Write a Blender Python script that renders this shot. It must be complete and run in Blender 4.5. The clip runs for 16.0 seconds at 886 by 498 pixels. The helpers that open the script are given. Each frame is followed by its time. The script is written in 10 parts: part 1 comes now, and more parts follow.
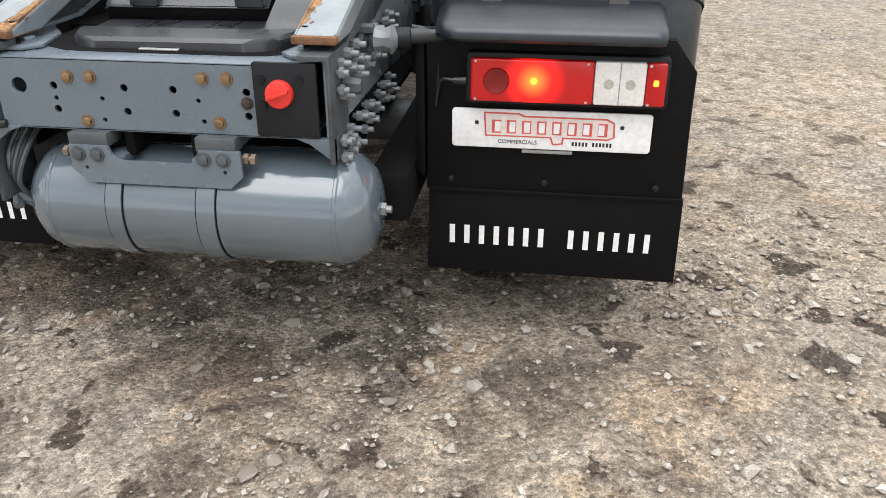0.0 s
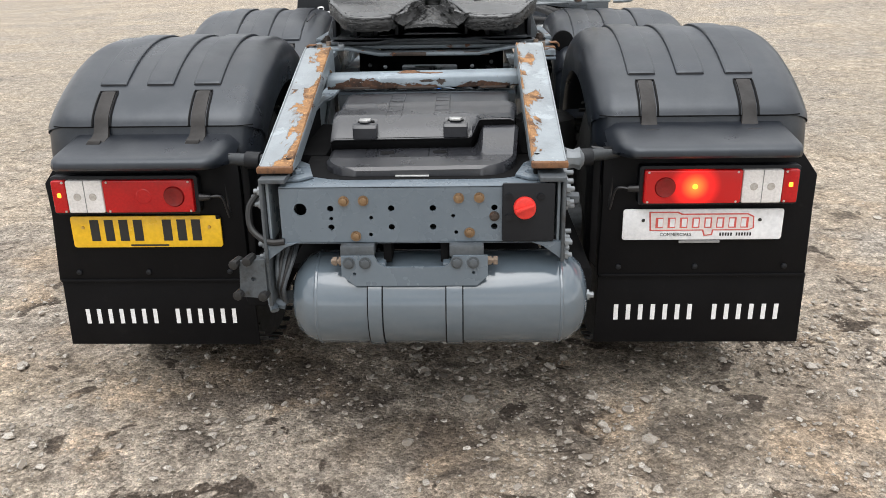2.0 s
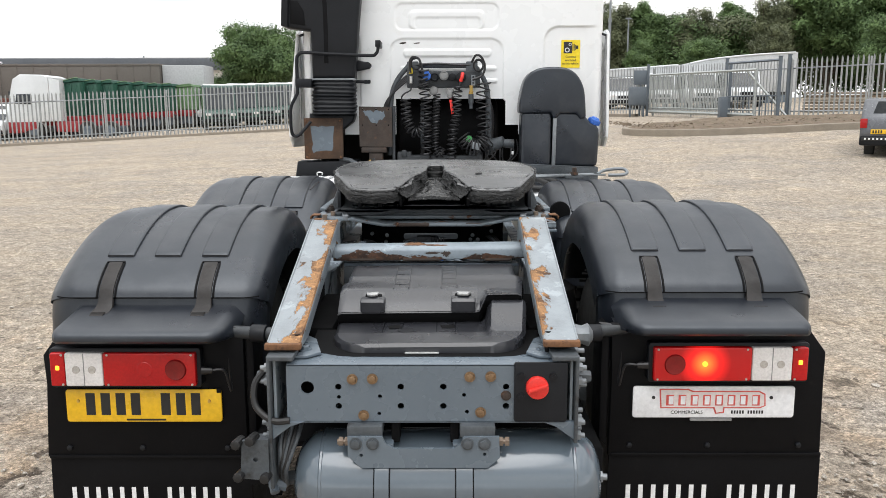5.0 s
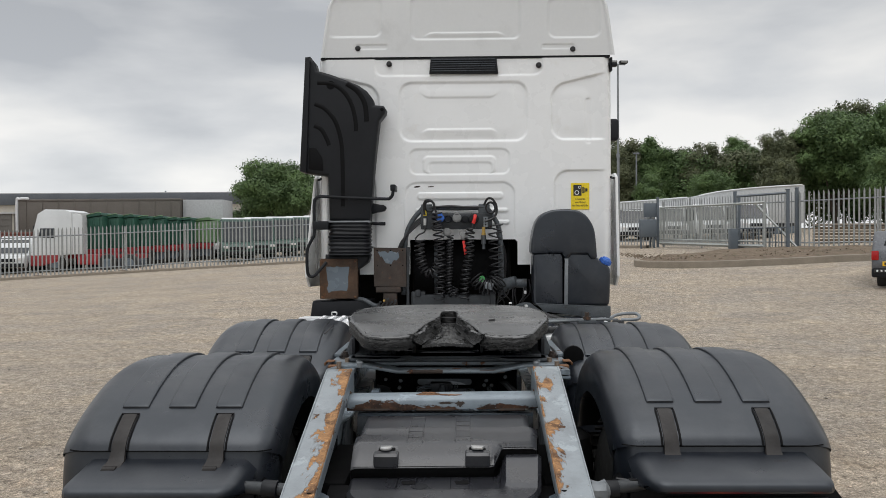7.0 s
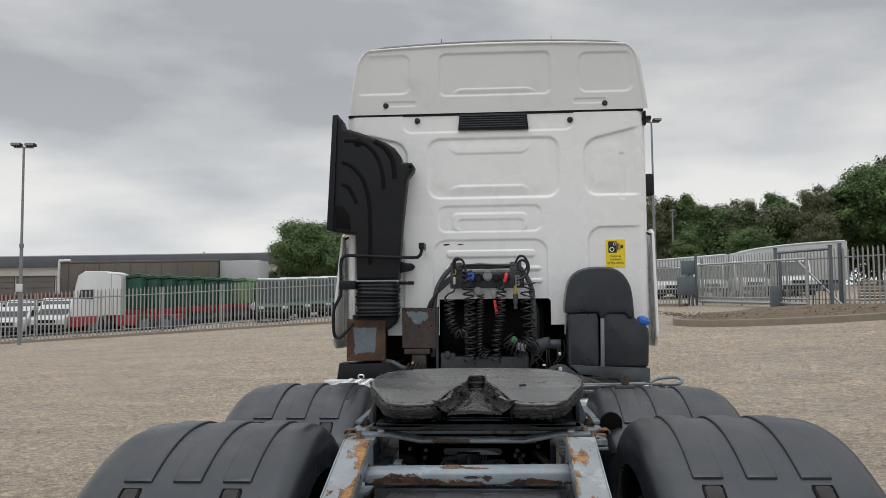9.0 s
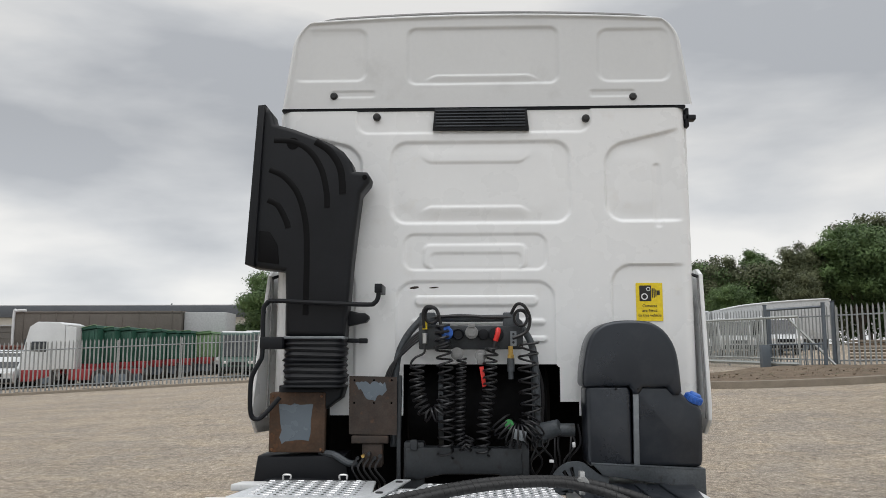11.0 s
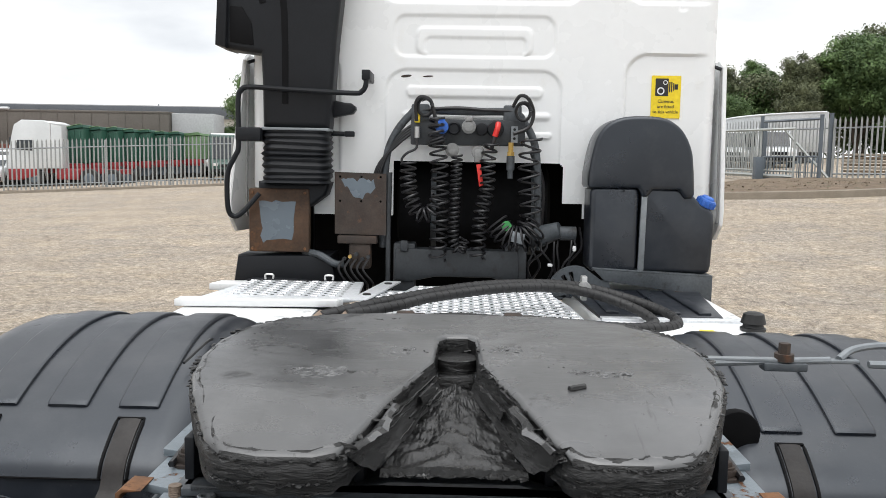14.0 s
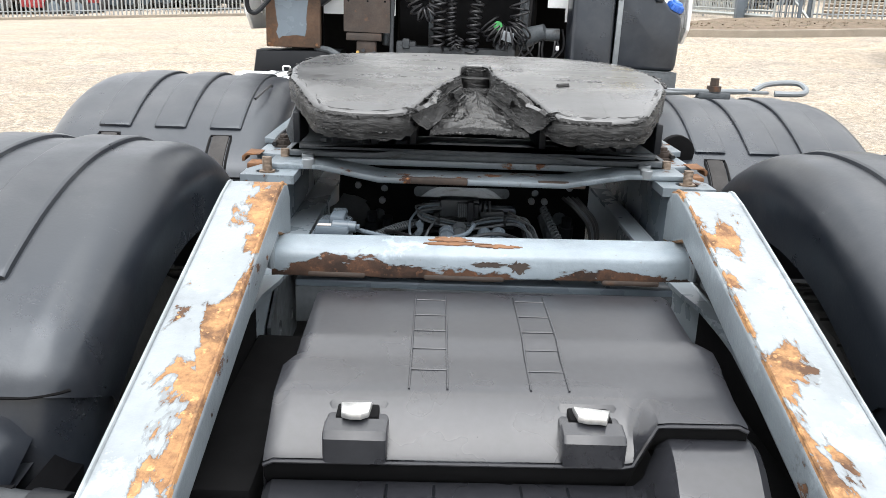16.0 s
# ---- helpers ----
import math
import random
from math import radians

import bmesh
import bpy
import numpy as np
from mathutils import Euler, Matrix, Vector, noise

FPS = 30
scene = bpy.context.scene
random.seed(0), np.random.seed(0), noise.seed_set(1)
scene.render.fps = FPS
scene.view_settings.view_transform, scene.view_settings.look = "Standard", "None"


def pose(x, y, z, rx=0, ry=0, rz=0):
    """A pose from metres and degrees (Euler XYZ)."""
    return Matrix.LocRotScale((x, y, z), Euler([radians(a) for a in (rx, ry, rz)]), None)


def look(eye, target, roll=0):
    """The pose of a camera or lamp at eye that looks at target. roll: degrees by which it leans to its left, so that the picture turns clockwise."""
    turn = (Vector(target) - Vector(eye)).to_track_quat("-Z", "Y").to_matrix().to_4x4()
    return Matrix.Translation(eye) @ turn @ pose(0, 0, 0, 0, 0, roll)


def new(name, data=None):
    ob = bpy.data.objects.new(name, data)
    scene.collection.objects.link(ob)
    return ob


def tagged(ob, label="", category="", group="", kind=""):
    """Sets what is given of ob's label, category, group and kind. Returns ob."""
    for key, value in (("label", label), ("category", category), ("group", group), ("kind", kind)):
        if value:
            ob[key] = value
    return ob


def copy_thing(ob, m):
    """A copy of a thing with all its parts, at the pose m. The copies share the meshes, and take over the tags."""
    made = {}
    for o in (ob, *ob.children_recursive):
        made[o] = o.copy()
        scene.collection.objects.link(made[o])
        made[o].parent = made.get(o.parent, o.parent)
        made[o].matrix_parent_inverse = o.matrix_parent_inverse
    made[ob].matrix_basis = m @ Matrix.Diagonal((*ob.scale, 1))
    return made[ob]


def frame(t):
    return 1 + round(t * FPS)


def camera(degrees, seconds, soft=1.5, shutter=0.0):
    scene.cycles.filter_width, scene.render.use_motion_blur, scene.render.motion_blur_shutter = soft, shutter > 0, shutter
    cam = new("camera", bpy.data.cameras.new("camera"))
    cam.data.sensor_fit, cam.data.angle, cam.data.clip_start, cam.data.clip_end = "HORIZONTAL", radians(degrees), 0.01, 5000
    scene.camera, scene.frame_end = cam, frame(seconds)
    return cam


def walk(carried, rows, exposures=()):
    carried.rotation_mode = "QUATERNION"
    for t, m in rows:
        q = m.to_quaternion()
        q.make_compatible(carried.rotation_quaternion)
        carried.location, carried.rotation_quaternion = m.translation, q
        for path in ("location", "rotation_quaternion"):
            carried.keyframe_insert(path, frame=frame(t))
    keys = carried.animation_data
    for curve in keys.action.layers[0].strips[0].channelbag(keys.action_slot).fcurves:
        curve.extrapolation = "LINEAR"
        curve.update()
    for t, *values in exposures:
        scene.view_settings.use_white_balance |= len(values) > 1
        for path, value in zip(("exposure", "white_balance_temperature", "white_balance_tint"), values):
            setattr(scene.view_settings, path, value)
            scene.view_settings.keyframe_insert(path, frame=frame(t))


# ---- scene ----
cam = camera(57.2, 16.0, soft=0.8)
PATH = [
    (0, (0.938, -2.111, 1.368), (0.703, -0.332, 0.485), 0.1),
    (0.5, (0.61, -2.373, 1.448), (0.443, -0.592, 0.554), -1.3),
    (1, (0.379, -2.53, 1.52), (0.255, -0.725, 0.669), -0.8),
    (1.5, (0.225, -2.61, 1.56), (0.134, -0.761, 0.803), -1.0),
    (2, (0.159, -2.59, 1.561), (0.106, -0.713, 0.872), -0.9),
    (2.5, (0.142, -2.536, 1.575), (0.112, -0.641, 0.938), -0.3),
    (3, (0.109, -2.546, 1.584), (0.092, -0.636, 0.992), 0.4),
    (3.5, (0.089, -2.541, 1.592), (0.078, -0.616, 1.052), 0.4),
    (4, (0.086, -2.541, 1.611), (0.074, -0.599, 1.132), -0.1),
    (4.2, (0.081, -2.544, 1.61), (0.071, -0.594, 1.165), -0.1),
    (6.3, (0.08, -2.568, 1.691), (0.053, -0.573, 1.548), -0.4),
    (6.4, (0.08, -2.575, 1.694), (0.048, -0.579, 1.571), -0.5),
    (6.5, (0.081, -2.577, 1.696), (0.048, -0.58, 1.593), -0.4),
    (7, (0.08, -2.581, 1.708), (0.037, -0.581, 1.694), -0.3),
    (7.5, (0.077, -2.59, 1.717), (0.029, -0.592, 1.779), -0.2),
    (8, (0.078, -2.585, 1.72), (0.022, -0.589, 1.821), -0.2),
    (8.5, (0.095, -2.553, 1.712), (0.008, -0.558, 1.825), -0.3),
    (9, (0.114, -2.385, 1.711), (-0.014, -0.394, 1.843), -0.6),
    (9.5, (0.029, -2.067, 1.723), (-0.095, -0.079, 1.9), -1.2),
    (10, (0.023, -1.616, 1.713), (-0.089, 0.366, 1.954), -0.2),
    (10.2, (0.054, -1.363, 1.726), (-0.061, 0.616, 1.994), 0.1),
    (12.3, (0.014, -0.188, 1.838), (0.036, 1.8, 2.058), -0.7),
    (12.5, (0.008, -0.191, 1.851), (0.018, 1.805, 1.982), -0.7),
    (13, (0.057, -0.175, 1.814), (0.023, 1.825, 1.792), -0.5),
    (13.5, (0.048, -0.193, 1.781), (0.003, 1.804, 1.679), 0.1),
    (14, (0.025, -0.216, 1.719), (-0.018, 1.773, 1.514), 1.0),
    (14.5, (-0.007, -0.271, 1.669), (-0.024, 1.703, 1.344), 1.2),
    (14.7, (-0.024, -0.306, 1.646), (-0.014, 1.662, 1.285), 1.6),
    (15, (-0.002, -0.394, 1.634), (-0.019, 1.561, 1.212), 1.5),
    (15.2, (0.008, -0.462, 1.611), (-0.024, 1.488, 1.158), 1.6),
    (15.5, (0.004, -0.601, 1.591), (-0.055, 1.333, 1.087), 1.5),
    (15.8, (-0.034, -0.742, 1.566), (-0.060, 1.180, 1.018), 1.9),
    (16, (-0.078, -0.858, 1.535), (-0.049, 1.056, 0.958), 2.1),
]
EXPOSURES = [(0, 0.66), (2, 0.5), (3.2, 0.48), (4.2, 0.54), (6.3, -0.08), (7.5, -0.43), (8, -0.54), (8.5, -0.55), (9, -0.43), (10, -0.26), (12.3, -0.42), (13, -0.08), (13.5, 0.08), (14, 0.30), (14.5, 0.68), (15, 0.99), (15.5, 1.07), (16, 1.13)]
walk(cam, [(t, look(eye, target, roll)) for t, eye, target, roll in PATH], EXPOSURES)

# ---- world and sun ----
SUN_EL, SUN_AZ = radians(64), radians(186)
world = bpy.data.worlds.new("overcast_sky")
scene.world = world
world.use_nodes = True
wn, wl = world.node_tree.nodes, world.node_tree.links
wn.clear()
w_out = wn.new("ShaderNodeOutputWorld")
w_bg = wn.new("ShaderNodeBackground")
w_sky = wn.new("ShaderNodeTexSky")
w_sky.sky_type = "NISHITA"
w_sky.sun_disc = False
w_sky.sun_elevation, w_sky.sun_rotation = SUN_EL, SUN_AZ
w_scale = wn.new("ShaderNodeVectorMath")
w_scale.operation = "SCALE"
w_scale.inputs[3].default_value = 0.1
wl.new(w_sky.outputs[0], w_scale.inputs[0])
w_co = wn.new("ShaderNodeTexCoord")
w_map = wn.new("ShaderNodeMapping")
w_map.inputs["Scale"].default_value = (1.0, 1.0, 3.0)
w_map.inputs["Location"].default_value = (1.35, 0.6, 0.4)
wl.new(w_co.outputs["Generated"], w_map.inputs[0])
w_n1 = wn.new("ShaderNodeTexNoise")
w_n1.inputs["Scale"].default_value, w_n1.inputs["Detail"].default_value, w_n1.inputs["Roughness"].default_value = 2.3, 6.0, 0.48
w_n1.inputs["Distortion"].default_value = 0.12
wl.new(w_map.outputs[0], w_n1.inputs["Vector"])
w_ramp = wn.new("ShaderNodeValToRGB")
w_ramp.color_ramp.elements[0].position, w_ramp.color_ramp.elements[0].color = 0.38, (0.600, 0.622, 0.655, 1)
w_ramp.color_ramp.elements[1].position, w_ramp.color_ramp.elements[1].color = 0.60, (1.045, 1.035, 1.012, 1)
el = w_ramp.color_ramp.elements.new(0.485)
el.color = (0.800, 0.815, 0.832, 1)
wl.new(w_n1.outputs[0], w_ramp.inputs[0])
w_mix = wn.new("ShaderNodeMix")
w_mix.data_type = "RGBA"
w_mix.inputs[0].default_value = 0.93
wl.new(w_scale.outputs[0], w_mix.inputs[6])
wl.new(w_ramp.outputs[0], w_mix.inputs[7])
wl.new(w_mix.outputs[2], w_bg.inputs[0])
# an overcast sky is brighter overhead than at the horizon
w_sep = wn.new("ShaderNodeSeparateXYZ")
wl.new(w_co.outputs["Generated"], w_sep.inputs[0])
w_up = wn.new("ShaderNodeValToRGB")
for k, (at, v) in enumerate(((0.0, 1.26), (0.14, 1.08), (0.26, 0.94), (0.45, 1.0), (1.0, 2.3))):
    e = w_up.color_ramp.elements[k] if k in (0,) else w_up.color_ramp.elements.new(at) if k < 4 else w_up.color_ramp.elements[4]
    e.position, e.color = at, (v, v, v, 1)
wl.new(w_sep.outputs[2], w_up.inputs[0])
wl.new(w_up.outputs[0], w_bg.inputs[1])
wl.new(w_bg.outputs[0], w_out.inputs[0])

sun_data = bpy.data.lights.new("sun", "SUN")
sun_data.energy, sun_data.angle, sun_data.color = 1.15, radians(50), (1.0, 0.986, 0.97)
sun = new("sun", sun_data)
sun.matrix_world = look((0, 0, 20), Vector((0, 0, 20)) - Vector((math.sin(SUN_AZ) * math.cos(SUN_EL), math.cos(SUN_AZ) * math.cos(SUN_EL), math.sin(SUN_EL))))

# ---- materials ----


class Nodes:
    """A short way to write node materials."""

    def __init__(self, name):
        self.mat = bpy.data.materials.new(name)
        self.mat.use_nodes = True
        self.t = self.mat.node_tree
        self.bsdf = self.t.nodes["Principled BSDF"]
        self.out = self.t.nodes["Material Output"]
        self.co = self.t.nodes.new("ShaderNodeTexCoord").outputs["Object"]

    def link(self, a, b):
        self.t.links.new(a, b)

    def scaled(self, sx, sy, sz):
        m = self.t.nodes.new("ShaderNodeMapping")
        m.inputs["Scale"].default_value = (sx, sy, sz)
        self.link(self.co, m.inputs[0])
        return m.outputs[0]

    def noise(self, scale, detail=4.0, rough=0.55, co=None, distort=0.0):
        n = self.t.nodes.new("ShaderNodeTexNoise")
        n.inputs["Scale"].default_value, n.inputs["Detail"].default_value = scale, detail
        n.inputs["Roughness"].default_value, n.inputs["Distortion"].default_value = rough, distort
        self.link(co or self.co, n.inputs["Vector"])
        return n.outputs[0]

    def voronoi(self, scale, out="Distance", co=None):
        n = self.t.nodes.new("ShaderNodeTexVoronoi")
        n.inputs["Scale"].default_value = scale
        self.link(co or self.co, n.inputs["Vector"])
        return n.outputs[out]

    def ramp(self, fac, lo, hi, c0=(0, 0, 0), c1=(1, 1, 1)):
        n = self.t.nodes.new("ShaderNodeValToRGB")
        e = n.color_ramp.elements
        e[0].position, e[0].color = lo, (*c0, 1)
        e[1].position, e[1].color = hi, (*c1, 1)
        self.link(fac, n.inputs[0])
        return n.outputs[0]

    def mix(self, fac, a, b, mode="MIX"):
        n = self.t.nodes.new("ShaderNodeMix")
        n.data_type, n.blend_type = "RGBA", mode
        for sock, v in ((0, fac), (6, a), (7, b)):
            if isinstance(v, tuple):
                n.inputs[sock].default_value = (*v, 1)
            elif isinstance(v, (int, float)):
                n.inputs[sock].default_value = v
            else:
                self.link(v, n.inputs[sock])
        return n.outputs[2]

    def math(self, op, a, b=0.0):
        n = self.t.nodes.new("ShaderNodeMath")
        n.operation = op
        for i, v in enumerate((a, b)):
            if isinstance(v, (int, float)):
                n.inputs[i].default_value = v
            else:
                self.link(v, n.inputs[i])
        return n.outputs[0]

    def bump(self, height, strength=0.3, distance=0.01):
        n = self.t.nodes.new("ShaderNodeBump")
        n.inputs["Strength"].default_value, n.inputs["Distance"].default_value = strength, distance
        self.link(height, n.inputs["Height"])
        self.link(n.outputs[0], self.bsdf.inputs["Normal"])

    def put(self, sock, v):
        s = self.bsdf.inputs[sock]
        if isinstance(v, tuple):
            s.default_value = (*v, 1)
        elif isinstance(v, (int, float)):
            s.default_value = v
        else:
            self.link(v, s)
        return self


def surface(name, c0, c1, scale=3.0, fine=60.0, rough=(0.4, 0.6), metal=0.0, bump=0.15, dist=0.004, dirt=None, dirt_amount=0.62, spec=0.5, grain_mix=0.25):
    """A plain surface: colour that varies broadly and finely, uneven gloss, fine relief, and patches of dirt."""
    m = Nodes(name)
    broad = m.noise(scale, 5.0)
    grain = m.noise(fine, 3.0)
    col = m.mix(m.ramp(broad, 0.3, 0.7), c0, c1)
    col = m.mix(grain_mix, col, m.ramp(grain, 0.3, 0.7, tuple(v * 0.6 for v in c0), tuple(min(1, v * 1.3) for v in c1)))
    if dirt:
        col = m.mix(m.ramp(m.noise(scale * 2.3, 8.0, 0.65), dirt_amount, dirt_amount + 0.12), col, dirt)
    m.put("Base Color", col).put("Metallic", metal).put("Specular IOR Level", spec)
    mr = m.ramp(m.noise(scale * 3, 4.0), 0.3, 0.7, (rough[0],) * 3, (rough[1],) * 3)
    m.put("Roughness", mr)
    m.bump(m.mix(0.5, grain, broad), bump, dist)
    return m.mat


def flaking(name, paint, rust_a, rust_b, lo, stretch=(1.0, 1.0, 1.0), scale=7.0, rough=0.32, worn_edge=None):
    """Paint that has flaked off in ragged patches down to rust."""
    m = Nodes(name)
    co = m.scaled(*stretch)
    patch = m.noise(scale, 9.0, 0.62, co, 0.3)
    if worn_edge:
        sep = m.t.nodes.new("ShaderNodeSeparateXYZ")
        m.link(m.co, sep.inputs[0])
        axis, mid, gain = worn_edge
        off = m.math("MULTIPLY", m.math("SUBTRACT", mid, m.math("ABSOLUTE", sep.outputs[axis])), gain)
        patch = m.math("ADD", patch, off)
    patch = m.math("ADD", patch, m.math("MULTIPLY", m.math("SUBTRACT", m.noise(60.0, 4.0, 0.7), 0.5), 0.05))
    mask = m.ramp(patch, lo, lo + 0.008)
    primer = m.ramp(patch, lo - 0.022, lo - 0.012)
    rust = m.mix(m.ramp(m.noise(34.0, 8.0, 0.75), 0.36, 0.64), rust_a, rust_b)
    rust = m.mix(m.ramp(m.noise(9.0, 6.0, 0.65), 0.50, 0.60), rust, tuple(v * 0.55 for v in rust_a))
    rust = m.mix(m.ramp(m.noise(75.0, 3.0, 0.6), 0.60, 0.70), rust, tuple(min(1.0, v * 1.35) for v in rust_b))
    p = m.mix(m.ramp(m.noise(9.0, 6.0, 0.65), 0.42, 0.7), paint, tuple(v * 0.72 for v in paint))
    p = m.mix(m.ramp(m.noise(120.0, 2.0), 0.70, 0.78), p, (0.16, 0.15, 0.14))
    p = m.mix(m.ramp(m.noise(5.0, 8.0, 0.7), 0.56, 0.60), p, tuple(min(1.0, v * 1.28) for v in paint))
    p = m.mix(primer, p, tuple(0.6 * v + 0.02 for v in paint))
    m.put("Base Color", m.mix(mask, p, rust)).put("Roughness", m.ramp(mask, 0.0, 1.0, (rough,) * 3, (0.85,) * 3))
    edge = m.math("SUBTRACT", m.math("MULTIPLY", m.noise(90.0, 4.0, 0.7), 0.35), m.math("MULTIPLY", mask, 0.8))
    m.bump(edge, 0.6, 0.004)
    return m.mat




def guard_plastic():
    """Black moulded plastic: faint dust in blotches, scuffs, uneven gloss."""
    m = Nodes("black_plastic")
    col = m.mix(m.ramp(m.noise(2.0, 5.0), 0.35, 0.65), (0.0060, 0.0078, 0.0120), (0.0112, 0.0140, 0.0200))
    dust = m.ramp(m.noise(4.5, 9.0, 0.70), 0.48, 0.74)
    col = m.mix(m.mix(0.62, (0, 0, 0), dust), col, (0.044, 0.045, 0.049))
    scuff = m.ramp(m.noise(15.0, 8.0, 0.76, m.scaled(0.45, 2.6, 1.6), 0.5), 0.655, 0.70)
    col = m.mix(m.mix(0.55, (0, 0, 0), scuff), col, (0.075, 0.075, 0.077))
    col = m.mix(m.ramp(m.noise(140.0, 2.0), 0.72, 0.80), col, (0.045, 0.044, 0.043))
    m.put("Base Color", col).put("Specular IOR Level", 0.70).put("Specular Tint", (0.90, 0.95, 1.0))
    m.put("Roughness", m.ramp(m.noise(3.2, 8.0, 0.68), 0.34, 0.66, (0.25,) * 3, (0.44,) * 3))
    m.bump(m.math("ADD", m.math("MULTIPLY", m.noise(180.0, 3.0), 0.7), m.math("MULTIPLY", m.noise(9.0, 6.0, 0.6), 0.6)), 0.10, 0.002)
    return m.mat


PLASTIC = guard_plastic()
PLASTIC_DARK = surface("darker_plastic", (0.0055, 0.0062, 0.008), (0.010, 0.0115, 0.0145), 3.0, 160.0, (0.4, 0.55), bump=0.16, dist=0.002, spec=0.28)
PLASTIC_SMOOTH = surface("smooth_black_plastic", (0.019, 0.020, 0.024), (0.031, 0.032, 0.037), 1.5, 90.0, (0.22, 0.36), bump=0.06, dist=0.002, dirt=(0.055, 0.056, 0.060), dirt_amount=0.64, spec=0.74)
STRAP = surface("worn_rubber_strap", (0.010, 0.009, 0.009), (0.023, 0.019, 0.017), 9.0, 120.0, (0.55, 0.75), bump=0.2)
FLAP = surface("black_flap_rubber", (0.0028, 0.0028, 0.0034), (0.0052, 0.0052, 0.0060), 5.0, 140.0, (0.40, 0.60), bump=0.10, dist=0.002, dirt=(0.010, 0.010, 0.010), dirt_amount=0.62, spec=0.12)
RUBBER = surface("hose_rubber", (0.008, 0.008, 0.008), (0.018, 0.018, 0.019), 8.0, 90.0, (0.45, 0.6))
CABLE = surface("cable_sheath", (0.006, 0.006, 0.007), (0.014, 0.014, 0.016), 12.0, 120.0, (0.3, 0.45), bump=0.05)
TYRE = surface("tyre_rubber", (0.020, 0.020, 0.020), (0.038, 0.037, 0.035), 6.0, 70.0, (0.7, 0.9), bump=0.3, dirt=(0.030, 0.027, 0.024), dirt_amount=0.6)
CHASSIS = surface("chassis_grey_paint", (0.106, 0.133, 0.160), (0.130, 0.159, 0.186), 3.0, 120.0, (0.20, 0.34), bump=0.05, dist=0.002, dirt=(0.075, 0.085, 0.092), dirt_amount=0.68, grain_mix=0.05)
CHASSIS_DARK = surface("grimy_chassis_paint", (0.040, 0.047, 0.053), (0.085, 0.096, 0.106), 6.0, 90.0, (0.4, 0.65), bump=0.25, dist=0.004, dirt=(0.025, 0.024, 0.023), dirt_amount=0.55)
TANK_PAINT = surface("tank_grey_paint", (0.088, 0.112, 0.134), (0.110, 0.136, 0.160), 2.2, 60.0, (0.07, 0.16), bump=0.03, dist=0.002, dirt=(0.085, 0.105, 0.122), dirt_amount=0.66, spec=1.0, grain_mix=0.05)
RAMP = flaking("flaking_ramp_paint", (0.245, 0.272, 0.290), (0.13, 0.062, 0.030), (0.40, 0.215, 0.090), 0.520, (1.0, 0.45, 1.0), 11.0, 0.32, (0, 0.384, 2.6))
BEAM = flaking("flaking_beam_paint", (0.23, 0.275, 0.31), (0.042, 0.022, 0.014), (0.095, 0.043, 0.022), 0.572, (0.6, 1.0, 1.4), 13.0, 0.3, (2, 1.108, 7.0))
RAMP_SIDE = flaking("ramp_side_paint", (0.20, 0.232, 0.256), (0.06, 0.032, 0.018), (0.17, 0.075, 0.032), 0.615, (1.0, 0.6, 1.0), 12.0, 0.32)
MOUNT = flaking("flaking_mount_paint", (0.165, 0.195, 0.218), (0.08, 0.035, 0.020), (0.20, 0.085, 0.032), 0.605, (1, 1, 1), 11.0)
STUD = surface("browned_stud_steel", (0.13, 0.095, 0.070), (0.27, 0.21, 0.16), 30.0, 150.0, (0.45, 0.65), metal=0.45, bump=0.3)
RUST = surface("rusty_steel", (0.085, 0.043, 0.024), (0.21, 0.098, 0.042), 14.0, 110.0, (0.75, 0.95), bump=0.6, dist=0.004, dirt=(0.06, 0.03, 0.018), dirt_amount=0.55)
# chassis grey again, lightened for the sky light on the rail tops
RAIL_PAINT = surface("sky_lit_rail_paint", (0.185, 0.218, 0.245), (0.215, 0.250, 0.276), 3.0, 120.0, (0.22, 0.38), bump=0.05, dist=0.002, dirt=(0.115, 0.130, 0.140), dirt_amount=0.62, grain_mix=0.05)
RUST_DARK = surface("dark_rusty_steel", (0.022, 0.019, 0.017), (0.055, 0.036, 0.026), 7.0, 110.0, (0.6, 0.85), bump=0.3, dist=0.003, dirt=(0.10, 0.045, 0.022), dirt_amount=0.60)
GRIME = surface("grimy_dark_steel", (0.016, 0.019, 0.022), (0.036, 0.041, 0.046), 7.0, 90.0, (0.4, 0.6), bump=0.2, dist=0.003, dirt=(0.012, 0.011, 0.010), dirt_amount=0.58)
RUST_BOX = surface("rust_brown_box", (0.040, 0.026, 0.018), (0.095, 0.050, 0.026), 6.0, 90.0, (0.7, 0.9), bump=0.3, dist=0.003, dirt=(0.14, 0.062, 0.026), dirt_amount=0.58)
ZINC = surface("zinc_bolt", (0.20, 0.125, 0.072), (0.34, 0.235, 0.14), 25.0, 200.0, (0.35, 0.55), metal=0.8, bump=0.2)
STEEL = surface("bright_steel", (0.50, 0.50, 0.49), (0.66, 0.66, 0.65), 12.0, 150.0, (0.3, 0.5), metal=0.85, bump=0.1)
WHITE = surface("white_cab_paint", (0.785, 0.795, 0.795), (0.815, 0.825, 0.825), 1.3, 40.0, (0.22, 0.34), bump=0.008, dist=0.001, dirt=(0.745, 0.74, 0.72), dirt_amount=0.60, grain_mix=0.02)
FAIRING = surface("dull_white_roof_moulding", (0.615, 0.625, 0.625), (0.66, 0.67, 0.67), 1.1, 40.0, (0.32, 0.46), bump=0.01, dist=0.001, dirt=(0.585, 0.592, 0.59), dirt_amount=0.58, grain_mix=0.03)
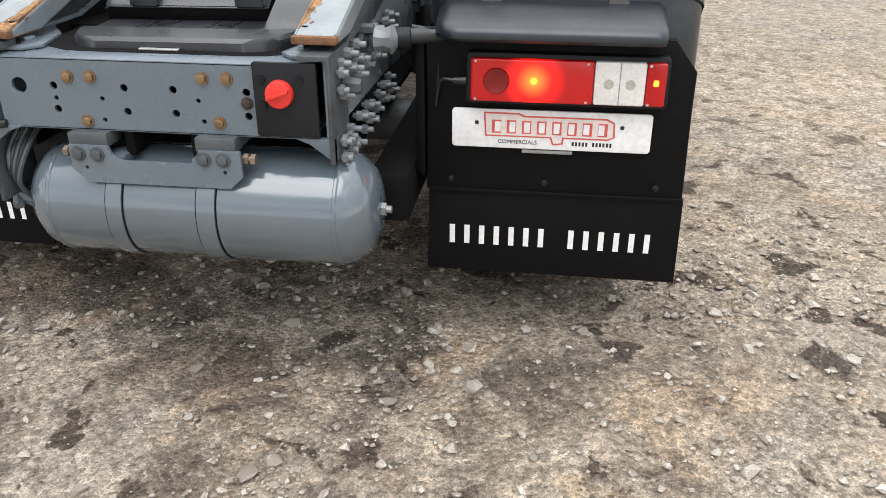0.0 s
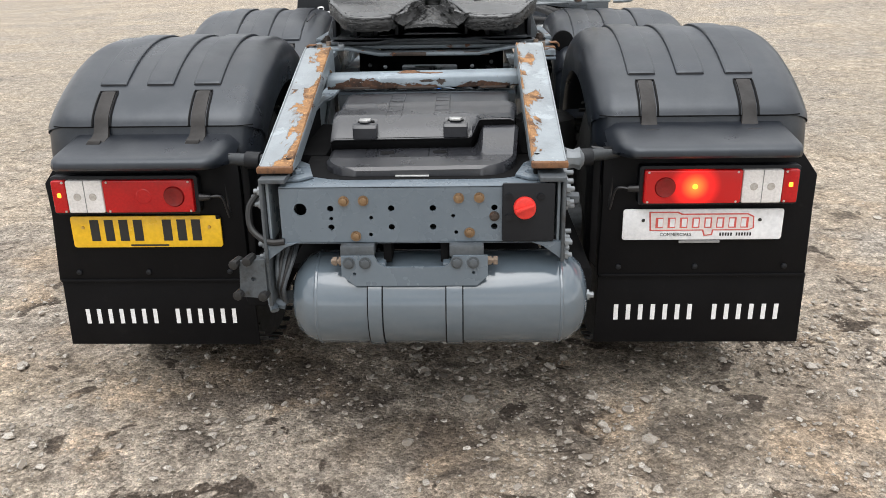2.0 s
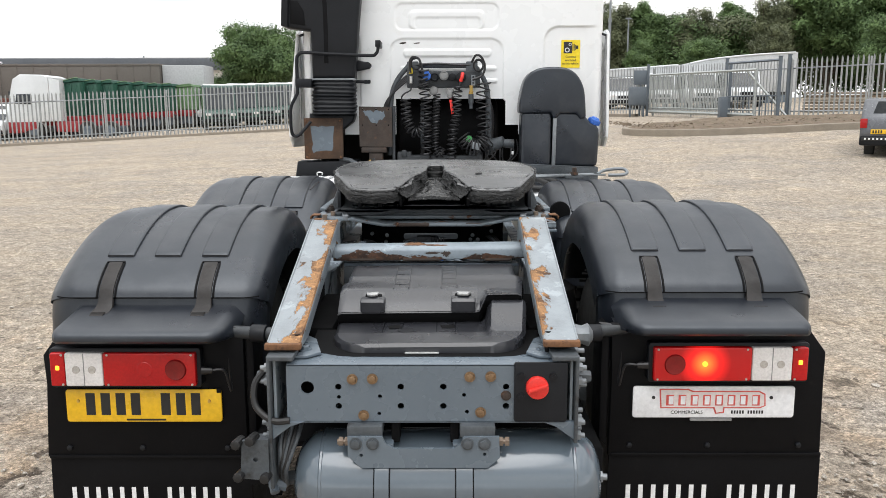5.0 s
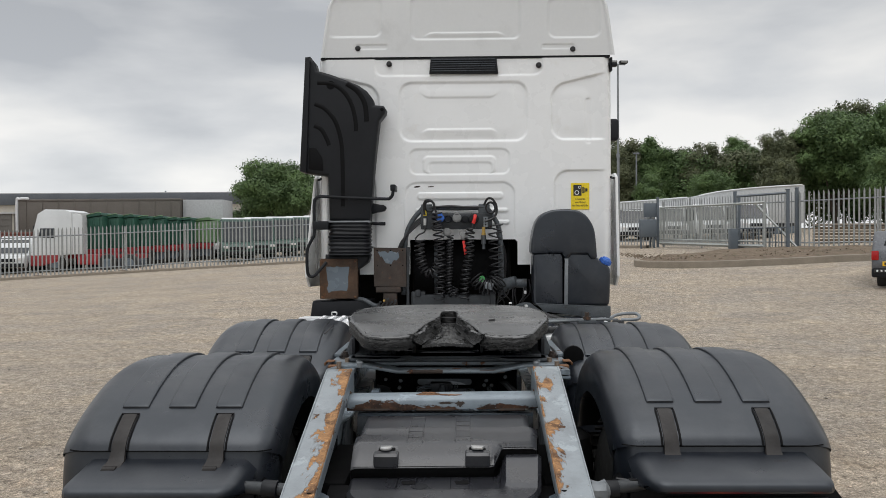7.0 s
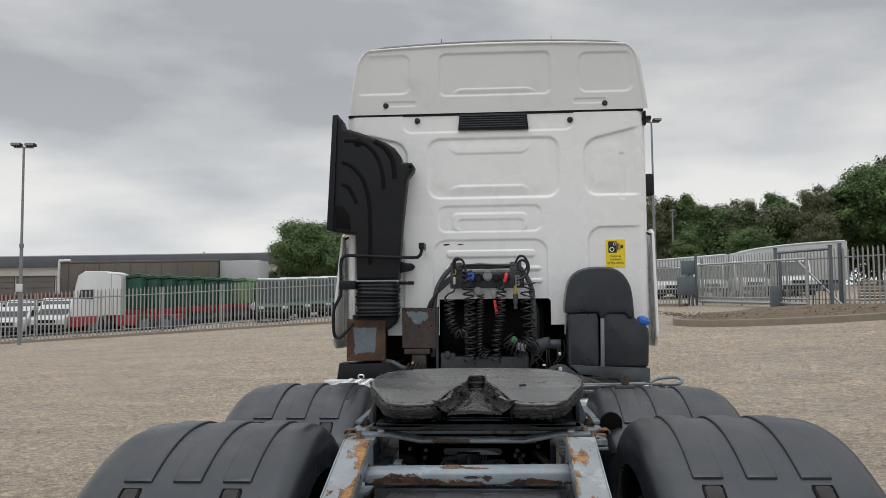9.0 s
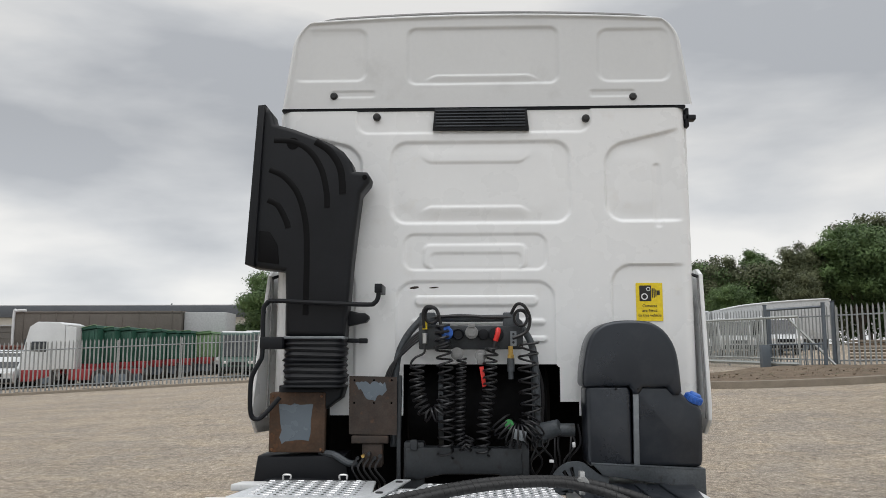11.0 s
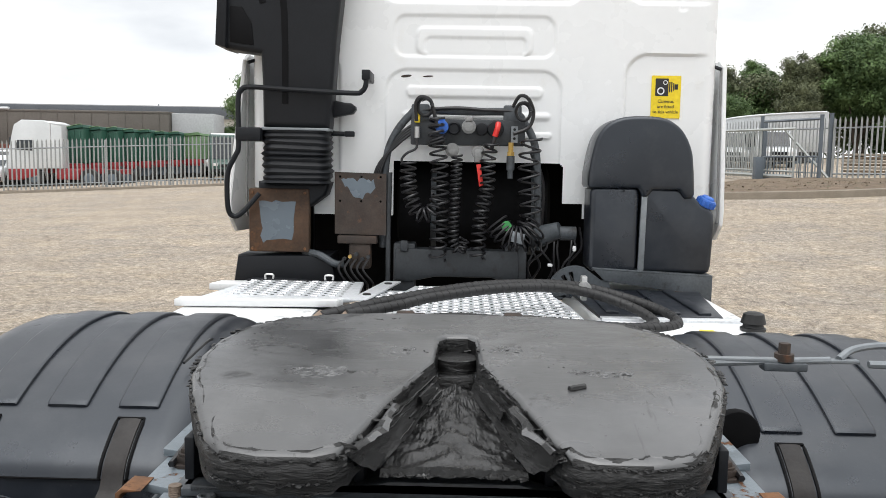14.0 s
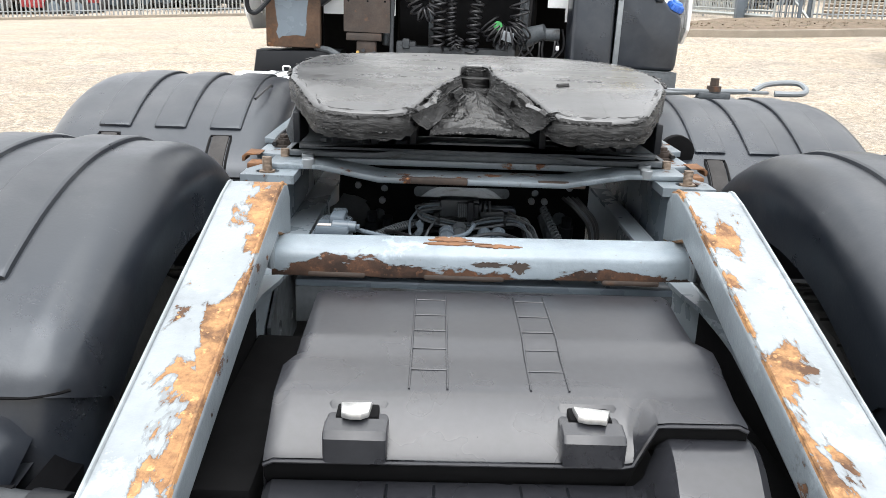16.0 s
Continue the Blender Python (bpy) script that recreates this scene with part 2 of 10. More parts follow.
WHITE_TRIM = surface("white_trim_paint", (0.70, 0.71, 0.71), (0.78, 0.79, 0.79), 2.0, 50.0, (0.25, 0.4), bump=0.03, grain_mix=0.05)
ALU = surface("tread_aluminium", (0.60, 0.62, 0.64), (0.72, 0.74, 0.76), 5.0, 80.0, (0.32, 0.5), metal=0.3, bump=0.1, dirt=(0.33, 0.34, 0.35), dirt_amount=0.62)
ALU_SHINE = surface("raised_aluminium_tread", (0.80, 0.81, 0.82), (0.88, 0.88, 0.88), 9.0, 90.0, (0.2, 0.32), metal=0.6, bump=0.05)
# void black: stands in for the shade inside holes, recesses and gaps
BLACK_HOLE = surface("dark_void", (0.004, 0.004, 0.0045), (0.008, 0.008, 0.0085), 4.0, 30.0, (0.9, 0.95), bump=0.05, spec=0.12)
RED_KNOB = surface("red_plastic", (0.62, 0.025, 0.02), (0.72, 0.04, 0.03), 8.0, 90.0, (0.3, 0.42), bump=0.05)
BLUE = surface("blue_plastic", (0.025, 0.11, 0.46), (0.045, 0.17, 0.58), 9.0, 80.0, (0.35, 0.5), bump=0.05)
GREY_PLASTIC = surface("grey_plastic", (0.17, 0.175, 0.175), (0.25, 0.25, 0.245), 12.0, 90.0, (0.45, 0.6), bump=0.1)
GREEN_PLASTIC = surface("green_plastic", (0.03, 0.20, 0.05), (0.05, 0.28, 0.08), 12.0, 90.0, (0.4, 0.5), bump=0.05)
BRASS = surface("brass", (0.55, 0.36, 0.10), (0.68, 0.46, 0.16), 20.0, 90.0, (0.3, 0.45), metal=0.85, bump=0.1)
YELLOW = surface("yellow_plate", (0.78, 0.44, 0.01), (0.84, 0.50, 0.02), 2.0, 60.0, (0.25, 0.35), bump=0.02)
STICKER = surface("yellow_sticker", (0.80, 0.58, 0.01), (0.86, 0.64, 0.02), 4.0, 60.0, (0.35, 0.45), bump=0.02)
PLATE_WHITE = surface("white_plate", (0.74, 0.75, 0.76), (0.80, 0.80, 0.81), 3.0, 60.0, (0.25, 0.35), bump=0.02)
INK = surface("black_print", (0.012, 0.012, 0.012), (0.02, 0.02, 0.02), 9.0, 60.0, (0.4, 0.5), bump=0.02)
PRINT_WHITE = surface("white_print", (0.72, 0.72, 0.72), (0.80, 0.80, 0.80), 20.0, 90.0, (0.45, 0.6), bump=0.05)
PRINT_RED = surface("red_print", (0.55, 0.06, 0.05), (0.66, 0.12, 0.10), 20.0, 90.0, (0.4, 0.5), bump=0.02)
PRINT_PINK = surface("pale_print", (0.66, 0.60, 0.58), (0.72, 0.66, 0.63), 20.0, 90.0, (0.4, 0.5), bump=0.02)
LENS_RED = surface("red_lens", (0.33, 0.004, 0.006), (0.45, 0.008, 0.009), 9.0, 120.0, (0.10, 0.2), bump=0.03, dist=0.001)
LENS_DEEP = surface("deep_red_lens", (0.10, 0.003, 0.004), (0.20, 0.006, 0.006), 9.0, 120.0, (0.12, 0.22), bump=0.03, dist=0.001)
LENS_WHITE = surface("clear_lens", (0.60, 0.575, 0.56), (0.76, 0.735, 0.715), 16.0, 120.0, (0.12, 0.22), bump=0.1, dist=0.002)
LENS_GREY = surface("lens_reflector", (0.36, 0.33, 0.30), (0.48, 0.45, 0.41), 30.0, 120.0, (0.2, 0.3), bump=0.1, dist=0.002)


def lamp_glow(name, colour, strength):
    m = Nodes(name)
    m.put("Base Color", colour).put("Emission Color", colour).put("Emission Strength", strength).put("Roughness", 0.2)
    return m.mat


GLOW_AMBER = lamp_glow("lit_amber_bulb", (1.0, 0.26, 0.02), 2.6)


def lit_lens(name, cx, cz, r):
    """A red lens with a bulb behind it: brightest over the bulb, fading outwards."""
    m = Nodes(name)
    mp = m.t.nodes.new("ShaderNodeMapping")
    mp.inputs["Location"].default_value = (-cx, 0.0, -cz)
    m.link(m.co, mp.inputs[0])
    flat = m.t.nodes.new("ShaderNodeVectorMath")
    flat.operation = "MULTIPLY"
    flat.inputs[1].default_value = (1.0 / r, 0.0, 1.0 / r)
    m.link(mp.outputs[0], flat.inputs[0])
    ln = m.t.nodes.new("ShaderNodeVectorMath")
    ln.operation = "LENGTH"
    m.link(flat.outputs[0], ln.inputs[0])
    m.put("Base Color", (0.42, 0.008, 0.009)).put("Roughness", 0.15)
    m.put("Emission Color", m.ramp(ln.outputs["Value"], 0.10, 0.55, (1.0, 0.22, 0.03), (1.0, 0.015, 0.012)))
    bw = m.t.nodes.new("ShaderNodeRGBToBW")
    m.link(m.ramp(ln.outputs["Value"], 0.05, 1.0, (1.3, 1.3, 1.3), (0.04, 0.04, 0.04)), bw.inputs[0])
    m.put("Emission Strength", bw.outputs[0])
    return m.mat


GLOW_RED = lit_lens("lit_red_lens", 0.8988, 0.840, 0.085)


def grease():
    m = Nodes("greasy_steel")
    worn = m.ramp(m.noise(2.6, 7.0, 0.6), 0.40, 0.62)
    col = m.mix(worn, (0.036, 0.037, 0.038), (0.080, 0.081, 0.083))
    col = m.mix(m.ramp(m.noise(5.0, 8.0, 0.7), 0.62, 0.68), col, (0.008, 0.008, 0.008))
    # drag marks and torn specks
    col = m.mix(m.ramp(m.noise(7.0, 6.0, 0.65, m.scaled(7.0, 0.9, 1.0)), 0.60, 0.70), col, (0.024, 0.024, 0.025))
    torn = m.math("ADD", m.noise(52.0, 7.0, 0.72), m.math("MULTIPLY", m.math("SUBTRACT", m.noise(6.0, 4.0), 0.5), 0.55))
    col = m.mix(m.ramp(torn, 0.635, 0.66), col, (0.006, 0.006, 0.006))
    m.put("Base Color", col).put("Specular IOR Level", 1.0)
    m.put("Roughness", m.ramp(m.noise(4.0, 6.0, 0.6, m.scaled(1.0, 2.2, 1.0)), 0.35, 0.65, (0.17,) * 3, (0.38,) * 3))
    m.bump(m.mix(0.35, m.noise(11.0, 8.0, 0.62, m.scaled(0.6, 1.6, 1.0)), m.noise(4.0, 3.0)), 0.42, 0.006)
    return m.mat


def thick_grease():
    m = Nodes("caked_grease")
    lay = m.scaled(1.0, 1.0, 3.2)
    col = m.mix(m.ramp(m.noise(22.0, 7.0, 0.7, lay), 0.46, 0.66), (0.004, 0.004, 0.004), (0.022, 0.022, 0.022))
    col = m.mix(m.ramp(m.noise(17.0, 8.0, 0.72, lay), 0.61, 0.66), col, (0.105, 0.105, 0.104))
    m.put("Base Color", col)
    m.put("Roughness", m.ramp(m.noise(9.0, 5.0, 0.6, lay), 0.40, 0.60, (0.18,) * 3, (0.55,) * 3)).put("Specular IOR Level", 0.5)
    m.bump(m.noise(30.0, 8.0, 0.66, lay, 0.4), 0.8, 0.007)
    return m.mat


def wet_grease():
    m = Nodes("wet_wrinkled_grease")
    m.put("Base Color", m.mix(m.ramp(m.noise(26.0, 6.0, 0.7), 0.44, 0.66), (0.005, 0.005, 0.005), (0.028, 0.028, 0.028)))
    m.put("Roughness", m.ramp(m.noise(12.0, 5.0), 0.35, 0.65, (0.13,) * 3, (0.40,) * 3)).put("Specular IOR Level", 0.45)
    m.bump(m.noise(90.0, 6.0, 0.6, m.scaled(1.0, 0.6, 1.0), 0.5), 0.5, 0.004)
    return m.mat


def rippled_grease():
    m = Nodes("rippled_grease")
    m.put("Base Color", m.mix(m.ramp(m.noise(40.0, 6.0, 0.7, m.scaled(0.5, 2.0, 1.0)), 0.50, 0.64), (0.075, 0.076, 0.078), (0.012, 0.012, 0.012)))
    m.put("Roughness", m.ramp(m.noise(30.0, 5.0), 0.35, 0.65, (0.16,) * 3, (0.36,) * 3)).put("Specular IOR Level", 1.0)
    m.bump(m.noise(60.0, 8.0, 0.7, m.scaled(0.5, 2.0, 1.0), 0.5), 0.8, 0.006)
    return m.mat


GREASE, CAKED, WET, RIPPLED = grease(), thick_grease(), wet_grease(), rippled_grease()


def gravel():
    """Compacted gravel: grey and buff areas, damp oily patches near where vehicles stand, speckle of small stones."""
    m = Nodes("compacted_gravel")
    broad = m.ramp(m.noise(0.45, 5.0, 0.55), 0.38, 0.62)
    col = m.mix(broad, (0.420, 0.362, 0.294), (0.388, 0.346, 0.297))
    col = m.mix(m.ramp(m.noise(1.5, 7.0, 0.62), 0.48, 0.70), col, (0.46, 0.388, 0.300))
    col = m.mix(1.0, col, m.ramp(m.noise(8.0, 10.0, 0.72), 0.30, 0.70, (0.56, 0.55, 0.54), (1.36, 1.36, 1.37)), "MULTIPLY")
    mud = m.ramp(m.noise(1.1, 8.0, 0.64, None, 0.3), 0.47, 0.60)
    spots = m.ramp(m.noise(4.6, 8.0, 0.60, None, 0.5), 0.582, 0.612)
    far = m.t.nodes.new("ShaderNodeVectorMath")
    far.operation = "LENGTH"
    m.link(m.scaled(0.8, 1.0, 0.0), far.inputs[0])
    near = m.ramp(m.math("MULTIPLY", far.outputs["Value"], 0.1), 0.16, 0.62, (1, 1, 1), (0.06, 0.06, 0.06))
    col = m.mix(m.mix(1.0, m.mix(0.42, (0, 0, 0), mud), near, "MULTIPLY"), col, (0.22, 0.165, 0.115))
    col = m.mix(m.mix(1.0, spots, near, "MULTIPLY"), col, (0.088, 0.070, 0.055))
    clay = m.ramp(m.noise(2.1, 7.0, 0.6, None, 0.4), 0.54, 0.64)
    col = m.mix(m.mix(1.0, m.mix(0.75, (0, 0, 0), clay), near, "MULTIPLY"), col, (0.48, 0.372, 0.268))
    close = m.ramp(m.math("MULTIPLY", far.outputs["Value"], 0.1), 0.03, 0.17, (0.15, 0.15, 0.15), (0, 0, 0))
    oil = m.ramp(m.math("ADD", m.noise(3.0, 9.0, 0.65, None, 0.5), close), 0.585, 0.70)
    col = m.mix(m.mix(1.0, m.mix(0.78, (0, 0, 0), oil), near, "MULTIPLY"), col, (0.105, 0.088, 0.074))
    col = m.mix(1.0, col, m.ramp(m.math("MULTIPLY", far.outputs["Value"], 0.1), 0.15, 0.60, (1.27, 1.26, 1.245), (1.025, 1.025, 1.01)), "MULTIPLY")
    tracks = m.ramp(m.noise(0.8, 4.0, 0.55, m.scaled(0.5, 1.2, 1.0), 0.6), 0.34, 0.66, (0.89, 0.895, 0.905), (1.09, 1.08, 1.065))
    col = m.mix(1.0, col, tracks, "MULTIPLY")
    col = m.mix(1.0, col, m.ramp(m.noise(19.0, 7.0, 0.8), 0.34, 0.62, (0.58, 0.57, 0.56), (1.22, 1.22, 1.22)), "MULTIPLY")
    stones = m.voronoi(75.0, "Color")
    grey = m.t.nodes.new("ShaderNodeRGBToBW")
    m.link(stones, grey.inputs[0])
    col = m.mix(0.75, col, m.mix(1.0, col, m.ramp(grey.outputs[0], 0.1, 0.95, (0.48, 0.47, 0.46), (1.55, 1.55, 1.56)), "MULTIPLY"))
    stones3 = m.voronoi(21.0, "Color")
    grey3 = m.t.nodes.new("ShaderNodeRGBToBW")
    m.link(stones3, grey3.inputs[0])
    col = m.mix(0.34, col, m.mix(1.0, col, m.ramp(grey3.outputs[0], 0.1, 0.95, (0.66, 0.66, 0.66), (1.32, 1.31, 1.30)), "MULTIPLY"))
    stones2 = m.voronoi(230.0, "Color")
    grey2 = m.t.nodes.new("ShaderNodeRGBToBW")
    m.link(stones2, grey2.inputs[0])
    col = m.mix(0.75, col, m.mix(1.0, col, m.ramp(grey2.outputs[0], 0.1, 0.95, (0.52, 0.52, 0.52), (1.45, 1.45, 1.45)), "MULTIPLY"))
    m.put("Base Color", col).put("Roughness", 0.92).put("Specular IOR Level", 0.25)
    h = m.math("ADD", m.math("MULTIPLY", m.voronoi(75.0), -0.9), m.math("MULTIPLY", m.noise(160.0, 6.0, 0.75), 1.1))
    m.bump(h, 0.9, 0.014)
    return m.mat


def pebble():
    m = Nodes("pebble_stone")
    g = m.t.nodes.new("ShaderNodeNewGeometry")
    r = g.outputs["Random Per Island"]
    col = m.ramp(r, 0.0, 1.0, (0.17, 0.15, 0.13), (0.60, 0.565, 0.51))
    col = m.mix(m.ramp(m.noise(300.0, 2.0), 0.4, 0.7), col, (0.24, 0.19, 0.14))
    m.put("Base Color", col).put("Roughness", 0.85)
    m.bump(m.noise(220.0, 4.0), 0.4, 0.003)
    return m.mat


def leaves(name, a, b):
    m = Nodes(name)
    g = m.t.nodes.new("ShaderNodeNewGeometry")
    col = m.mix(m.ramp(g.outputs["Random Per Island"], 0.0, 1.0), a, b)
    col = m.mix(m.ramp(m.noise(0.5, 3.0), 0.45, 0.65), col, tuple(v * 1.35 for v in b))
    m.put("Base Color", col).put("Roughness", 0.6).put("Specular IOR Level", 0.3)
    return m.mat


GRAVEL, PEBBLE = gravel(), pebble()
LEAF = leaves("green_leaves", (0.046, 0.086, 0.030), (0.092, 0.144, 0.050))
LEAF_DRY = leaves("olive_leaves", (0.064, 0.078, 0.040), (0.104, 0.116, 0.060))
BARK = surface("bark", (0.045, 0.036, 0.026), (0.085, 0.068, 0.05), 4.0, 40.0, (0.8, 0.95), bump=0.6)
GALV = surface("galvanised_steel", (0.17, 0.187, 0.20), (0.26, 0.278, 0.292), 1.5, 30.0, (0.4, 0.6), metal=0.35, bump=0.05)
GALV_FENCE = surface("weathered_fence_galvanising", (0.27, 0.285, 0.285), (0.37, 0.385, 0.38), 0.7, 12.0, (0.45, 0.65), metal=0.15, bump=0.04)
GALV_PALE = surface("pale_galvanised_steel", (0.31, 0.33, 0.32), (0.41, 0.43, 0.42), 1.5, 30.0, (0.4, 0.6), metal=0.2, bump=0.05)
GATE_GREY = surface("blue_grey_gate_paint", (0.085, 0.105, 0.125), (0.12, 0.14, 0.16), 2.0, 40.0, (0.4, 0.6), bump=0.05)
CONCRETE = surface("kerb_concrete", (0.20, 0.172, 0.135), (0.29, 0.25, 0.20), 2.0, 40.0, (0.8, 0.95), bump=0.3)
SOIL = surface("soil_and_weeds", (0.085, 0.062, 0.042), (0.205, 0.152, 0.104), 2.6, 24.0, (0.9, 0.98), bump=1.0, dist=0.08, dirt=(0.07, 0.075, 0.03), dirt_amount=0.56)
LORRY_WHITE = surface("lorry_white_paint", (0.56, 0.58, 0.585), (0.66, 0.675, 0.68), 0.8, 10.0, (0.3, 0.45), bump=0.02, grain_mix=0.05)
TRAILER_GREY = surface("grey_white_trailer", (0.40, 0.415, 0.42), (0.50, 0.51, 0.515), 0.6, 10.0, (0.4, 0.55), bump=0.02, dirt=(0.33, 0.335, 0.33), dirt_amount=0.55)
LORRY_RED = surface("lorry_red_paint", (0.20, 0.016, 0.022), (0.30, 0.026, 0.030), 0.8, 10.0, (0.35, 0.5), bump=0.02)
LORRY_GREEN = surface("lorry_green_paint", (0.014, 0.066, 0.045), (0.025, 0.10, 0.066), 0.8, 10.0, (0.4, 0.6), bump=0.02)
LIME = surface("light_green_paint", (0.11, 0.21, 0.095), (0.15, 0.26, 0.12), 0.8, 10.0, (0.4, 0.6), bump=0.02)
DARK_GREEN = surface("dark_green_paint", (0.024, 0.060, 0.050), (0.038, 0.088, 0.068), 0.8, 10.0, (0.3, 0.5), bump=0.02)
BROWN = surface("brown_curtain", (0.095, 0.085, 0.072), (0.13, 0.115, 0.10), 0.6, 10.0, (0.6, 0.8), bump=0.1)
CLADDING = surface("grey_cladding", (0.34, 0.345, 0.35), (0.42, 0.425, 0.43), 0.3, 8.0, (0.5, 0.7), bump=0.05)
CLADDING_DARK = surface("dark_roof_cladding", (0.075, 0.085, 0.10), (0.10, 0.11, 0.125), 0.3, 8.0, (0.5, 0.7), bump=0.05)
BRICK_RED = surface("red_brown_container_paint", (0.13, 0.042, 0.030), (0.20, 0.066, 0.046), 0.8, 12.0, (0.5, 0.7), bump=0.05, dirt=(0.10, 0.05, 0.035), dirt_amount=0.58)
SHUTTER = surface("grey_brown_shutter", (0.085, 0.078, 0.070), (0.125, 0.115, 0.105), 0.3, 8.0, (0.5, 0.7), bump=0.05)
CREAM = surface("cream_cladding", (0.45, 0.43, 0.38), (0.55, 0.52, 0.46), 0.3, 8.0, (0.5, 0.7), bump=0.05)
GLASS_DARK = surface("dark_window_glass", (0.02, 0.024, 0.028), (0.05, 0.055, 0.06), 0.8, 10.0, (0.05, 0.12), bump=0.01)
CAR_GREY = surface("grey_car_paint", (0.10, 0.105, 0.115), (0.14, 0.145, 0.155), 1.0, 20.0, (0.2, 0.3), metal=0.3, bump=0.01)

# ---- mesh helpers ----


def shaded(me, angle=35):
    me.polygons.foreach_set("use_smooth", [True] * len(me.polygons))
    me.set_sharp_from_angle(angle=radians(angle))
    return me


def mesh_of(name, bm, material, angle=35):
    me = bpy.data.meshes.new(name)
    bmesh.ops.recalc_face_normals(bm, faces=bm.faces)
    bm.to_mesh(me)
    bm.free()
    me.materials.append(material)
    return shaded(me, angle)


def part(name, bm, material, parent, label=""):
    ob = new(name, mesh_of(name, bm, material))
    ob.parent = parent
    return tagged(ob, label)


def box(x0, x1, y0, y1, z0, z1, r=0.004, seg=2):
    bm = bmesh.new()
    bmesh.ops.create_cube(bm, size=1.0)
    bmesh.ops.scale(bm, vec=(x1 - x0, y1 - y0, z1 - z0), verts=bm.verts)
    bmesh.ops.translate(bm, vec=((x0 + x1) / 2, (y0 + y1) / 2, (z0 + z1) / 2), verts=bm.verts)
    if r > 0:
        bmesh.ops.bevel(bm, geom=bm.edges[:], offset=r, segments=seg, profile=0.5, affect="EDGES", clamp_overlap=True)
    return bm


def merge(*parts):
    bm = bmesh.new()
    for p in parts:
        me = bpy.data.meshes.new("piece")
        p.to_mesh(me)
        p.free()
        bm.from_mesh(me)
        bpy.data.meshes.remove(me)
    return bm


AX = {"x": lambda u, v, w: (w, u, v), "y": lambda u, v, w: (u, w, v), "z": lambda u, v, w: (u, v, w)}


def prism(poly, axis, a, b, r=0.0, seg=2):
    """A flat outline pushed along an axis, with rounded edges."""
    bm = bmesh.new()
    lo = [bm.verts.new(AX[axis](u, v, a)) for u, v in poly]
    hi = [bm.verts.new(AX[axis](u, v, b)) for u, v in poly]
    bm.faces.new(lo)
    bm.faces.new(hi[::-1])
    for i in range(len(poly)):
        j = (i + 1) % len(poly)
        bm.faces.new((lo[i], hi[i], hi[j], lo[j]))
    bmesh.ops.recalc_face_normals(bm, faces=bm.faces)
    if r > 0:
        caps = [e for e in bm.edges if len({v in lo for v in e.verts}) == 1]
        bmesh.ops.bevel(bm, geom=caps, offset=r, segments=seg, profile=0.5, affect="EDGES", clamp_overlap=True)
    return bm


def ring_pts(u, v, r, n=14):
    return [(u + r * math.cos(2 * math.pi * i / n), v + r * math.sin(2 * math.pi * i / n)) for i in range(n)]


def rrect(u0, u1, v0, v1, r, n=5):
    pts = []
    for cu, cv, a0 in ((u1 - r, v1 - r, 0), (u0 + r, v1 - r, 90), (u0 + r, v0 + r, 180), (u1 - r, v0 + r, 270)):
        for i in range(n + 1):
            a = radians(a0 + 90 * i / n)
            pts.append((cu + r * math.cos(a), cv + r * math.sin(a)))
    return pts


def plate(poly, holes, axis, a, b):
    """A sheet with holes that go through it."""
    bm = bmesh.new()
    loops = []
    for pts in [poly] + holes:
        vs = [bm.verts.new(AX[axis](u, v, a)) for u, v in pts]
        loops += [bm.edges.new((vs[i], vs[(i + 1) % len(vs)])) for i in range(len(vs))]
    got = bmesh.ops.triangle_fill(bm, edges=loops, use_beauty=True)
    faces = [g for g in got["geom"] if isinstance(g, bmesh.types.BMFace)]
    ext = bmesh.ops.extrude_face_region(bm, geom=faces)
    d = Vector(AX[axis](0, 0, b - a))
    bmesh.ops.translate(bm, vec=d, verts=[g for g in ext["geom"] if isinstance(g, bmesh.types.BMVert)])
    return bm


def spline(pts, steps=6, closed=False):
    """A smooth line through points."""
    p = [Vector(q) for q in pts]
    n, out = len(p), []
    rng = range(n) if closed else range(n - 1)
    for i in rng:
        p0, p1 = p[(i - 1) % n] if closed or i > 0 else p[0], p[i]
        p2 = p[(i + 1) % n]
        p3 = p[(i + 2) % n] if closed or i + 2 < n else p[n - 1]
        for k in range(steps):
            t = k / steps
            out.append(0.5 * (2 * p1 + (p2 - p0) * t + (2 * p0 - 5 * p1 + 4 * p2 - p3) * t * t + (3 * p1 - p0 - 3 * p2 + p3) * t ** 3))
    if not closed:
        out.append(p[-1])
    return out


